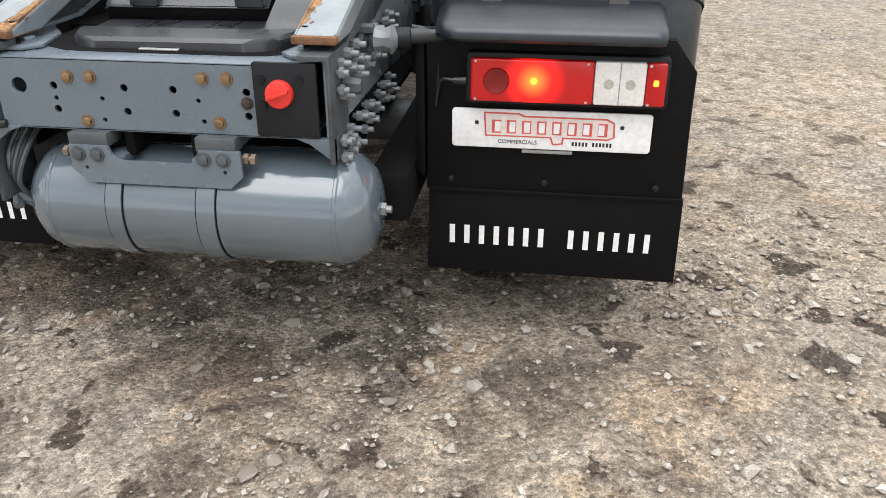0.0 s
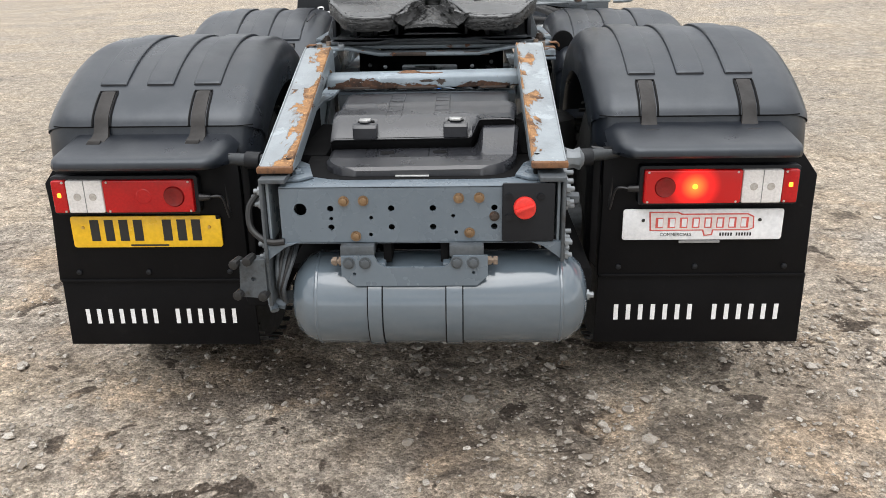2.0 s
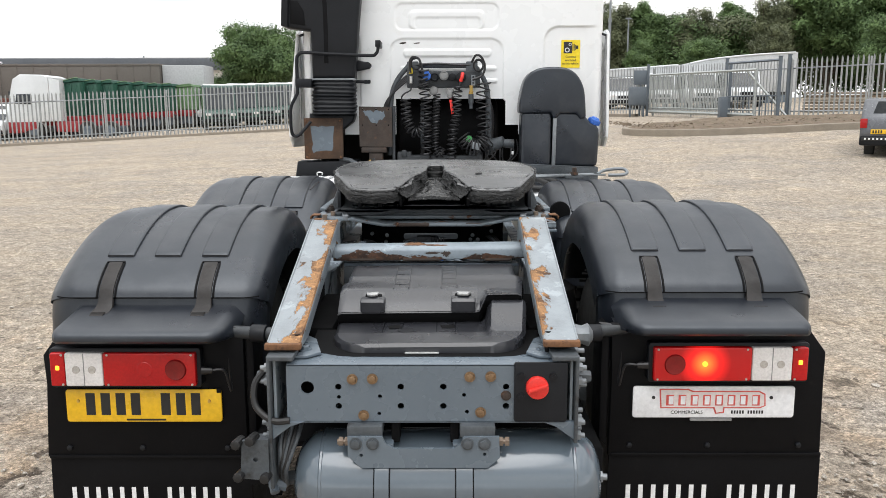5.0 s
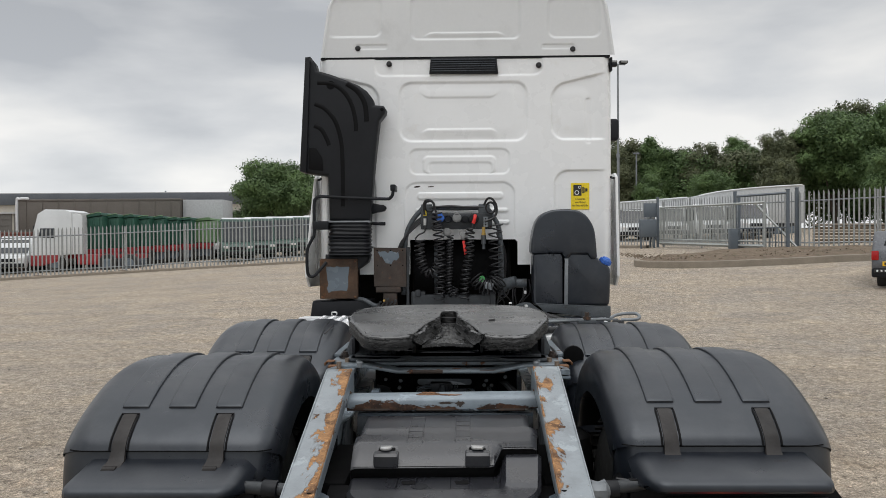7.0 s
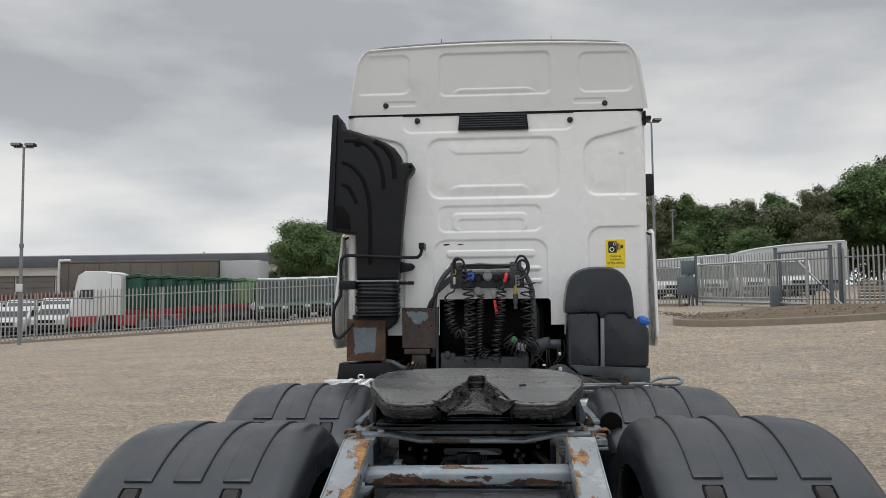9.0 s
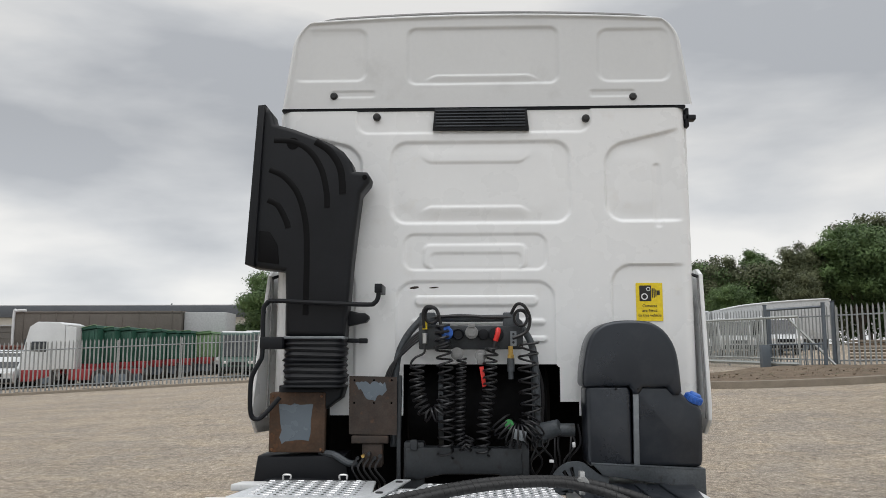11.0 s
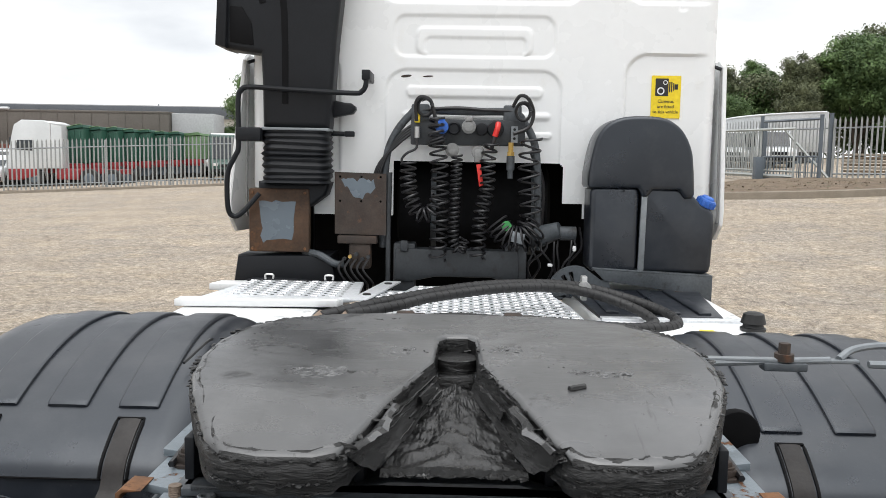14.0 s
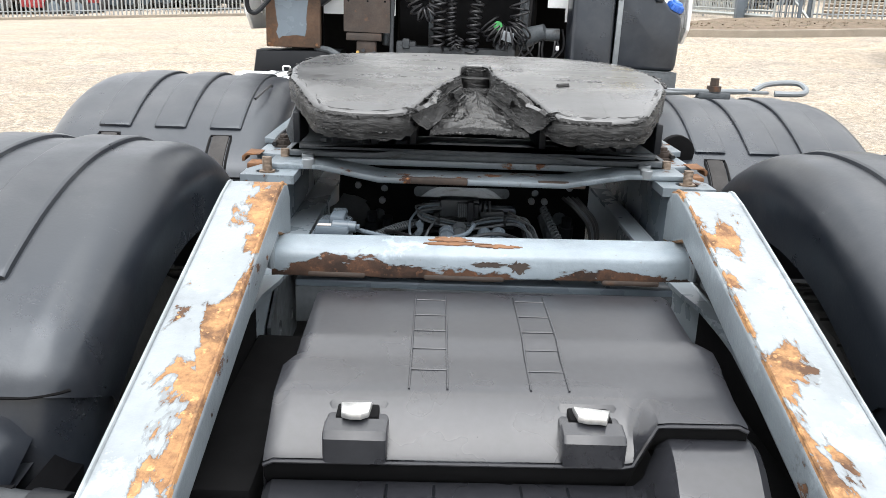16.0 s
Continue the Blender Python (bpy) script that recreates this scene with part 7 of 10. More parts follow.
def catwalk():
    Z = 1.055
    L = tread_plate("side_catwalk", [(-1.225, 3.60), (-0.50, 3.64), (-0.47, 3.70), (-0.50, 4.20), (-1.12, 4.20), (-1.16, 3.95)], Z + 0.004, 9, 9, (0.017, 0.013), "bright aluminium catwalk panel with raised tread", lambda x, y: x < -1.13 or x > -0.54 or y < 3.66)
    part("catwalk_edge", prism([(-1.31, 3.52), (-0.55, 3.57), (-0.53, 3.62), (-1.25, 3.61), (-1.31, 3.60)], "z", Z - 0.03, Z + 0.006, 0.006), WHITE_TRIM, L)
    part("catwalk_end", prism([(-1.30, 4.02), (-1.13, 4.02), (-1.10, 4.10), (-1.13, 4.14), (-1.27, 4.13)], "z", Z - 0.03, Z + 0.008, 0.006), WHITE_TRIM, L)
    for x in (-1.02, -0.69):
        part("clip", tube([(x - 0.02, 4.19, Z + 0.01), (x - 0.02, 4.19, Z + 0.035), (x + 0.02, 4.19, Z + 0.035), (x + 0.02, 4.19, Z + 0.012)], 0.006, 6), STEEL, L)
    M = tread_plate("centre_catwalk", [(-0.45, 2.70), (0.62, 2.70), (0.56, 3.65), (0.47, 4.20), (-0.22, 4.20), (-0.26, 4.02), (-0.42, 4.02)], Z - 0.012, 22, 20, (0.013, 0.013), "bright perforated aluminium catwalk", lambda x, y: (x < -0.42 + max(0, (y - 3.9)) * 0.6) or x > 0.60 - max(0, y - 2.9) * 0.09 or (x < -0.2 and y > 3.98))
    s = part("catwalk_strip", prism([(-0.50, 3.60), (-0.42, 3.60), (-0.30, 4.24), (-0.39, 4.24)], "z", Z - 0.004, Z + 0.006, 0.002), ALU, M)
    for y in (3.75, 4.13):
        part("rubber_stop", lathe([(Z + 0.004, 0.022), (Z + 0.012, 0.020), (Z + 0.014, 0.008)], (-0.44 + (y - 3.7) * 0.19, y, 0), "z", 14), RUBBER, s)
    # dark ribbed cover and white tank top on the other side
    R = part("ribbed_cover", prism([(0.66, 3.42), (1.22, 3.42), (1.33, 4.20), (0.62, 4.20)], "z", Z - 0.03, Z - 0.01, 0.006), PLASTIC, truck, "black ribbed plastic cover")
    for k in range(4):
        part("rib", box(0.70 + 0.14 * k, 0.76 + 0.14 * k, 3.46, 4.15, Z - 0.012, Z + 0.002, 0.006), PLASTIC, R)
    W = part("fuel_tank", prism([(3.05, 0.62), (3.05, 1.0), (3.10, 1.032), (3.42, 1.032), (4.6, 1.032), (4.6, 0.42), (3.20, 0.42), (3.09, 0.48)], "x", 0.64, 1.34, 0.03, 3), WHITE_TRIM, truck, "white painted fuel tank")
    part("tank_band", box(0.66, 1.335, 3.34, 3.40, 1.028, 1.044, 0.003), ALU, W)
    part("filler_cap", lathe([(1.03, 0.050), (1.045, 0.054), (1.05, 0.044), (1.062, 0.040), (1.066, 0.052), (1.105, 0.042), (1.112, 0.026)], (1.27, 3.19, 0), "z", 20), RUBBER, W, "black rubber filler cap")
    part("warning_label", box(1.04, 1.10, 3.14, 3.18, 1.0315, 1.034, 0.0), STICKER, W)
    S = part("side_locker", prism([(2.9, 0.55), (2.9, 0.98), (2.95, 1.01), (4.5, 1.01), (4.5, 0.45), (3.0, 0.45)], "x", -1.30, -0.62, 0.03, 3), PLASTIC, truck, "dark side locker under the catwalk")
    part("locker_lid", box(-1.28, -0.64, 3.22, 3.56, 1.008, 1.02, 0.008), WHITE_TRIM, S)
    F = part("front_deck", box(-0.45, 0.62, 2.2, 2.69, 1.01, 1.028, 0.004), CHASSIS_DARK, truck)
    for o in (L, M, R, W, S, F):
        for q in (o, *o.children_recursive):
            q.data.transform(DECK)


catwalk()


def wrapped_hose(pts, r, turns, label):
    h = part("spiral_hose", tube(pts, r, 12, 10), RUBBER, truck, label)
    part("spiral_wrap", coil(pts, r * 0.97, r * 0.13, int(turns * 0.62), 5, 11), RUBBER, h)
    return h


def hoses():
    a = [(-0.455, 2.55, 1.19), (-0.32, 2.65, 1.21), (-0.19, 2.75, 1.225), (0.124, 2.95, 1.250), (0.473, 3.10, 1.236), (0.702, 3.10, 1.190), (0.845, 2.97, 1.150), (0.835, 2.80, 1.135), (0.66, 2.68, 1.145), (0.45, 2.62, 1.165), (0.26, 2.60, 1.18)]
    b = [(-0.366, 2.55, 1.20), (-0.20, 2.66, 1.215), (-0.065, 2.75, 1.235), (0.20, 2.87, 1.255), (0.45, 2.95, 1.245), (0.66, 2.93, 1.195), (0.755, 2.80, 1.150), (0.65, 2.70, 1.140), (0.45, 2.63, 1.165), (0.26, 2.60, 1.18)]
    ha = wrapped_hose(a, 0.021, 130, "thick black spiral-wrapped hydraulic hose")
    wrapped_hose(b, 0.019, 110, "black spiral-wrapped hydraulic hose")
    wrapped_hose([(-0.12, 2.595, 1.18), (0.03, 2.60, 1.188), (0.20, 2.595, 1.18)], 0.017, 26, "short black wrapped hose")
    for x in (-0.165, 0.215):
        part("hose_block", box(x - 0.032, x + 0.032, 2.56, 2.63, 1.145, 1.205, 0.008), RUST_DARK, ha)
        part("hose_nut", rod((x + 0.03, 2.595, 1.18), (x + 0.07, 2.595, 1.18), 0.022, 6), RUST_DARK, ha)
    for x, y in ((-0.475, 2.53), (-0.385, 2.53)):
        part("hose_union", merge(rod((x, y, 1.175), (x + 0.025, y + 0.03, 1.195), 0.022, 6), rod((x - 0.03, y - 0.03, 1.165), (x, y, 1.18), 0.014, 8)), STUD, ha)
    part("hose_clip", merge(rod((0.535, 3.09, 1.225), (0.535, 3.13, 1.225), 0.030, 16), box(0.525, 0.548, 3.10, 3.14, 1.175, 1.275, 0.003)), STEEL, ha, "bright steel hose clip")
    part("hose_bracket", box(-0.56, -0.33, 2.50, 2.54, 1.135, 1.16, 0.004), RUST, truck)
    for x in (-0.50, -0.17, 0.22):
        part("hose_stand", box(x - 0.02, x + 0.02, 2.50, 2.60, 0.99, 1.15, 0.004), CHASSIS_DARK, truck)


hoses()

# ---- cab ----
CC, CY = 0.122, 3.93


def sd_rbox(x, z, x0, x1, z0, z1, r):
    qx = abs(x - (x0 + x1) / 2) - (x1 - x0) / 2 + r
    qz = abs(z - (z0 + z1) / 2) - (z1 - z0) / 2 + r
    return math.hypot(max(qx, 0), max(qz, 0)) + min(max(qx, qz), 0) - r


def pressing(x, z, shapes):
    """Depth of the pressed sheet at a place: recesses and ridges with soft edges; lean slopes a recess's top.
    A row of six is a lip: a crisp edge between two ends, from which the sheet slopes back over a height."""
    d = 0.0
    for row in shapes:
        if len(row) == 6:
            xa, xb, zl, drop, h, depth = row
            w = smooth(xa - 0.075, xa + 0.015, x) * smooth(xb + 0.075, xb - 0.015, x)
            t = (zl - z) * (1 if drop > 0 else -1) - abs(drop) * (1 - w)
            d += depth * w * smooth(-0.006, 0.006, t) * (1 - smooth(0.0, h, t))
            continue
        x0, x1, z0, z1, r, depth, soft, *lean = row
        zz = z - (lean[0] * (x - (x0 if lean[0] > 0 else x1)) * smooth(z0, z1 - 0.05, z) if lean else 0.0)
        d += depth * smooth(soft / 2, -soft / 2, sd_rbox(x, zz, x0, x1, z0, z1, r))
    return d * (smooth(1.27, 1.15, x) if x > 0.8 and z < 3.1 else 1.0)


WALL = [
    (-0.400, 0.615, 2.528, 2.995, 0.09, 0.013, 0.022), (-0.33, 0.54, 2.58, 2.965, 0.10, -0.006, 0.100), (-0.18, 0.335, 2.876, -0.038, 0.11, -0.007), (-0.18, 0.335, 2.623, 0.033, 0.09, -0.008),
    (0.815, 1.34, 2.535, 2.960, 0.10, 0.016, 0.020, 0.24), (0.86, 1.10, 2.60, 2.93, 0.08, -0.006, 0.090), (1.085, 1.125, 2.50, 2.86, 0.015, 0.006, 0.012),
    (-0.955, -0.57, 2.535, 2.960, 0.10, 0.016, 0.020, -0.24),
    (-0.60, 0.74, 3.052, 3.40, 0.07, 0.007, 0.018),
    (-0.325, 0.475, 2.262, 2.462, 0.06, 0.008, 0.014), (-0.215, 0.365, 2.27, 2.405, 0.04, -0.008, 0.017), (-0.175, 0.335, 2.27, 2.355, 0.03, 0.006, 0.014),
    (-0.365, 0.515, 1.45, 2.195, 0.10, 0.009, 0.013), (-0.26, 0.42, 2.06, 2.115, 0.025, -0.010, 0.013), (-0.28, 0.46, 1.955, 1.985, 0.015, -0.009, 0.011), (-0.28, 0.47, 1.86, 1.89, 0.015, -0.009, 0.011),
    (0.835, 1.36, 1.35, 2.285, 0.11, 0.013, 0.016), (-0.98, -0.60, 1.35, 2.285, 0.11, 0.013, 0.016),
]
ROOF = [
    (-0.305, 0.560, 3.34, 3.675, 0.05, 0.011, 0.020), (-0.15, 0.395, 3.392, 0.030, 0.06, -0.008),
    (-0.98, -0.545, 3.365, 3.675, 0.06, 0.009, 0.022), (0.79, 1.20, 3.345, 3.655, 0.06, 0.009, 0.022),
    (-0.75, -0.50, 3.265, 3.30, 0.012, 0.005, 0.010), (0.74, 0.99, 3.255, 3.29, 0.012, 0.005, 0.010),
]


def cab_shell():
    # pressed rear wall, with the opening low in the middle
    n_x, n_z = 300, 230
    rows = []
    for j in range(n_z + 1):
        z = 1.46 + (3.185 - 1.46) * j / n_z
        hw = 1.172 - 0.012 * smooth(2.3, 3.2, z)
        row = []
        for i in range(n_x + 1):
            u = (i / n_x) * 2 - 1
            x = CC + hw * u
            e = max(0.0, abs(x - CC) - (hw - 0.07))
            y = CY + 0.07 - math.sqrt(max(0.0, 0.07 ** 2 - e * e)) + pressing(x, z, WALL)
            open_ = (-0.32 < x < 0.535 and z < 1.735 and max(0.0, x - 0.505) + max(0.0, z - 1.705) < 0.036) or (0.5 < x < 0.635 and z < 1.535)
            row.append(None if open_ else (x, y, z))
        rows.append(row)
    wall = part("cab_rear_wall", grid_mesh(rows), WHITE, truck, "white painted pressed steel cab rear wall")
    # roof fairing back
    rows = []
    for j in range(91):
        v = j / 90
        z = 3.20 + 0.568 * v
        hw = 1.165 - 0.075 * v
        if v > 0.70:
            t = (v - 0.70) / 0.30
            hw -= 0.13 * (1 - math.sqrt(max(0.0, 1 - t * t)))
        row = []
        for i in range(241):
            u = (i / 240) * 2 - 1
            x = CC + 0.020 + (hw + 0.012) * u
            zz = z - 0.035 * v * u * u
            e = max(0.0, abs(x - CC - 0.020) - (hw - 0.038))
            f = max(0.0, (v - 0.955) / 0.045)
            inner = min(hw + 0.012 - abs(x - CC - 0.020), (1.0 - v) * 0.568)
            rim = 0.013 * smooth(0.020, 0.042, inner)
            y = CY - 0.022 + 0.03 - math.sqrt(max(0.0, 0.03 ** 2 - max(0.0, e - 0.015) ** 2)) + rim + pressing(x, zz, ROOF) * smooth(0.03, 0.12, inner) + 0.035 * f * f
            row.append((x, y, zz))
        rows.append(row)
    for k in range(1, 5):
        rows.append([(p[0] - (p[0] - CC) * 0.01 * k, p[1] + 0.12 * k, p[2] + 0.015 * k) for p in rows[90]])
    roof = part("roof_fairing", grid_mesh(rows), FAIRING, truck, "white moulded high roof with pressed panels")
    # lip made grey to paint the shading along the rounded roof edge
    part("roof_lip", tube([(rows[90][i][0], rows[90][i][1] + 0.005, rows[90][i][2] + 0.003) for i in range(0, 241, 12)], 0.014, 8, 3), GREY_PLASTIC, roof, "edge of the roof moulding, grey for the shading on its curve")
    part("roof_seal", prism(rrect(CC - 1.158, CC + 1.158, 3.182, 3.203, 0.008), "y", CY + 0.004, CY + 0.1, 0.0), PLASTIC_DARK, roof)
    for s in (-1, 1):
        x = CC + s * 1.172
        side = [(CY + 0.06, 1.46), (CY + 0.06, 3.19), (CY + 1.2, 3.19), (CY + 1.75, 3.1), (CY + 2.0, 2.4), (CY + 2.05, 1.0), (CY + 0.6, 1.0), (CY + 0.3, 1.46)]
        part("cab_side", prism(side, "x", *sorted((x, x - s * 0.03)), 0.006), WHITE, truck)
        # trailing side fairing with its dark edge
        fx = CC + s * 1.20
        fair = [(CY - 0.03, 1.44), (CY - 0.04, 1.52), (CY + 0.03, 2.235), (CY + 0.10, 2.27), (CY + 0.30, 2.27), (CY + 0.30, 1.36), (CY + 0.06, 1.36)]
        fb = prism(fair, "x", *sorted((fx, fx + s * 0.022)), 0.006)
        if s < 0:
            for q in fb.verts:
                q.co.x -= 0.065 * smooth(2.25, 1.55, q.co.z) * smooth(CY + 0.32, CY, q.co.y)
        f = part("side_fairing", fb, WHITE, truck, "white side fairing behind the cab door")
        part("fairing_seal", tube([(fx - s * 0.008, CY - 0.02, 1.45), (fx - s * 0.008, CY - 0.02, 1.54), (fx - s * 0.006, CY + 0.04, 2.23)], 0.006, 8, 4), GREY_PLASTIC, f)
        part("fairing_stay", tube([(fx - s * 0.01, CY + 0.02, 2.22), (fx - s * 0.05, CY + 0.05, 2.24), (x - s * 0.02, CY + 0.08, 2.25)], 0.01, 6), PLASTIC_DARK, f)
    # black block and sheets added for the unlit space behind the wall
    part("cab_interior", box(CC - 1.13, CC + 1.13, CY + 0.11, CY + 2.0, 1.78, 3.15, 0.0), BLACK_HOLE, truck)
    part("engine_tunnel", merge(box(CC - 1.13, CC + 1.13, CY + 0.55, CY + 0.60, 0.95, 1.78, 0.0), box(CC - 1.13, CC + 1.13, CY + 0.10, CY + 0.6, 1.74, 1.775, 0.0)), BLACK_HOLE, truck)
    part("gutter_bracket", merge(box(CC + 1.15, CC + 1.22, CY + 0.02, CY + 0.08, 3.12, 3.15, 0.005), box(CC + 1.16, CC + 1.18, CY + 0.02, CY + 0.08, 3.08, 3.19, 0.005)), PLASTIC_DARK, truck)
    part("door_mirror", prism(rrect(CC + 1.30, CC + 1.412, 2.64, 2.84, 0.03), "y", CY + 0.95, CY + 1.05, 0.02, 2), PLASTIC_DARK, truck, "black door mirror housing")
    part("mirror_arm", tube([(CC + 1.17, CY + 1.02, 2.86), (CC + 1.28, CY + 1.02, 2.87), (CC + 1.34, CY + 1.02, 2.80)], 0.018, 8), PLASTIC_DARK, truck)
    # screws, vent, marks, aerials
    for x, z, y in ((-0.733, 3.272, 0.0), (0.982, 3.250, 0.0), (-0.484, 3.147, 0.004), (0.712, 3.127, 0.004)):
        part("rubber_grommet", merge(lathe([(CY - 0.022 + y, 0.006), (CY - 0.022 + y, 0.013), (CY - 0.016 + y, 0.021), (CY + 0.006, 0.023)], (x, 0, z), "y", 16)), RUBBER, wall)
    v = part("rear_vent", prism([(-0.162, 3.062), (0.388, 3.058), (0.376, 3.185), (-0.150, 3.190)], "y", CY - 0.022, CY + 0.006, 0.006), PLASTIC_DARK, truck, "black slatted air vent")
    for k in range(6):
        z = 3.078 + 0.018 * k
        part("slat", box(-0.145, 0.365, CY - 0.030, CY - 0.020, z, z + 0.008, 0.002), PLASTIC, v)
    for x, w, h in ((-0.265, 0.030, 0.008), (-0.155, 0.030, 0.005), (-0.115, 0.003, 0.010)):
        z = 2.163 if w > 0.01 else 2.325
        b = lathe([(-0.001, 0.001), (-0.0012, 0.8), (0.001, 1.0)], (0, 0, 0), "y", 12)
        for q in b.verts:
            q.co = Vector((x + q.co.x * w, CY + 0.012 - 0.003 + q.co.y, z + q.co.z * h + q.co.x * h * 0.4))
        part("scrape", b, RUST_DARK, wall)
    for x in (-0.305, 0.60):
        part("roof_aerial", rod((x, CY + 0.3, 3.74), (x, CY + 0.3, 3.90), 0.006, 6, 0.002), PLASTIC_DARK, truck)
    return wall


cab_shell()


def sticker():
    y = CY + 0.010
    s = part("warning_sticker", prism(rrect(0.966, 1.112, 1.973, 2.184, 0.004), "y", y - 0.0015, y + 0.006, 0.0), STICKER, truck, "yellow camera warning sticker with a black pictogram")
    for n_, a0, a1, b0, b1 in (("camera_body", 0.985, 1.050, 2.083, 2.170), ("camera_neck", 1.053, 1.059, 2.102, 2.154), ("camera_neck", 1.063, 1.069, 2.102, 2.154), ("camera_neck", 1.073, 1.078, 2.108, 2.148), ("camera_end", 1.080, 1.097, 2.116, 2.142)):
        part(n_, prism(rrect(a0, a1, b0, b1, 0.004 if n_ == "camera_body" else 0.001), "y", y - 0.0025, y - 0.0014, 0.0), INK, s)
    for x, z, r in ((1.012, 2.108, 0.0185), (1.034, 2.150, 0.0115)):
        part("icon_ring", prism(ring_pts(x, z, r, 24), "y", y - 0.0034, y - 0.0027, 0.0), PLATE_WHITE, s)
        part("icon_ring", prism(ring_pts(x, z, r * 0.66, 20), "y", y - 0.0042, y - 0.0036, 0.0), INK, s)
    for k, line in enumerate(("Cameras", "are fitted", "to this vehicle")):
        letters(line, 0.0225, Matrix.Translation((1.039, y - 0.0022, 2.050 - 0.026 * k)) @ Matrix.Rotation(radians(90), 4, "X"), INK, s, "lettering")


sticker()


def intake():
    """Black air intake: shaped duct with black strips for its shaded channels, then a folded bellows."""
    poly = [(-1.118, 3.155), (-1.085, 3.165), (-1.048, 3.125), (-1.03, 3.062), (-0.92, 3.03), (-0.805, 2.985), (-0.71, 2.945), (-0.645, 2.90), (-0.60, 2.84), (-0.585, 2.79), (-0.515, 2.785), (-0.495, 2.755), (-0.50, 2.725), (-0.548, 2.665), (-0.562, 2.55), (-0.59, 2.30), (-0.605, 2.10), (-0.622, 1.888), (-0.945, 1.892), (-0.948, 2.10), (-0.955, 2.24), (-1.09, 2.255), (-1.162, 2.275)]
    d = part("intake_duct", prism(poly, "y", CY - 0.19, CY - 0.03, 0.028, 4), PLASTIC_DARK, truck, "black moulded plastic air intake duct")
    part("duct_flank", prism([(-1.168, 2.275), (-1.12, 3.16), (-1.08, 3.165), (-1.115, 2.26)], "y", CY - 0.215, CY + 0.02, 0.010), PLASTIC_DARK, d)
    yf = CY - 0.1885

    # nearly flush black strip: the groove's shade, with no groove cut
    def channel(pts, r):
        b = tube([(x, yf, z) for x, z in pts], r, 10, 8)
        for q in b.verts:
            q.co.y = yf + (q.co.y - yf) * 0.35
        return part("moulded_channel", b, FLAP, d)

    channel([(-1.03, 2.965), (-0.92, 2.955), (-0.83, 2.90), (-0.765, 2.80), (-0.735, 2.68), (-0.728, 2.585)], 0.017)
    channel([(-1.05, 2.80), (-0.97, 2.76), (-0.89, 2.66), (-0.845, 2.50), (-0.835, 2.30), (-0.835, 2.0)], 0.017)
    channel([(-1.055, 2.63), (-1.0, 2.60), (-0.955, 2.52), (-0.94, 2.475)], 0.017)
    channel([(-0.80, 2.955), (-0.72, 2.90), (-0.66, 2.80), (-0.645, 2.66)], 0.020)
    # flat black piece that paints a shaded recess on the face
    part("duct_recess", prism([(-1.10, 2.46), (-1.04, 2.455), (-0.995, 2.38), (-0.985, 2.275), (-1.10, 2.29)], "y", CY - 0.194, CY - 0.185, 0.002), FLAP, d)
    part("duct_hole", rod((-0.925, yf - 0.003, 2.945), (-0.925, yf + 0.01, 2.945), 0.034, 20), BLACK_HOLE, d)
    part("fixing_lug", rod((-0.525, CY - 0.195, 2.752), (-0.525, CY - 0.18, 2.752), 0.014, 14), BLACK_HOLE, d)
    part("clamp_band", prism(rrect(-0.952, -0.622, 1.872, 1.888, 0.004), "y", CY - 0.195, CY - 0.02, 0.004), GALV, d, "pale clamp band")
    # bellows
    bm = bmesh.new()
    rings = []
    for k in range(19):
        z = 1.875 - 0.255 * k / 18
        g = 0.0 if k % 2 else 0.010 + 0.006 * noise.noise(Vector((k * 0.7, 0, 3)))
        sag = 0.010 * noise.noise(Vector((k * 0.31, 5, 1)))
        pts = rrect(-0.945 - g + sag, -0.630 + g + sag, CY - 0.20 - g, CY - 0.02 + g, 0.05, 4)
        rings.append([bm.verts.new((x, y, z + 0.012 * noise.noise(Vector((x * 7, y * 7, k * 0.22))) * min(1.0, k / 4, (18 - k) / 4))) for x, y in pts])
    for a, b in zip(rings, rings[1:]):
        for i in range(len(a)):
            j = (i + 1) % len(a)
            bm.faces.new((a[i], a[j], b[j], b[i]))
    part("bellows", bm, PLASTIC_DARK, truck, "folded black rubber bellows")
    part("duct_elbow", prism([(-0.99, 1.625), (-0.63, 1.625), (-0.65, 1.56), (-0.73, 1.50), (-0.73, 1.28), (-1.0, 1.28)], "y", CY - 0.12, CY + 0.05, 0.03, 3), PLASTIC_DARK, truck)
    part("duct_peg", prism([(-0.64, 1.940), (-0.64, 2.035), (-0.560, 2.018), (-0.528, 2.016), (-0.508, 2.000), (-0.506, 1.985), (-0.522, 1.965), (-0.56, 1.958)], "y", CY - 0.10, CY - 0.03, 0.010, 3), PLASTIC_DARK, d)
    part("duct_peg", merge(rod((-0.64, CY - 0.06, 1.868), (-0.535, CY - 0.06, 1.865), 0.012, 12), box(-0.565, -0.515, CY - 0.075, CY - 0.045, 1.852, 1.880, 0.006)), PLASTIC_DARK, d)


intake()


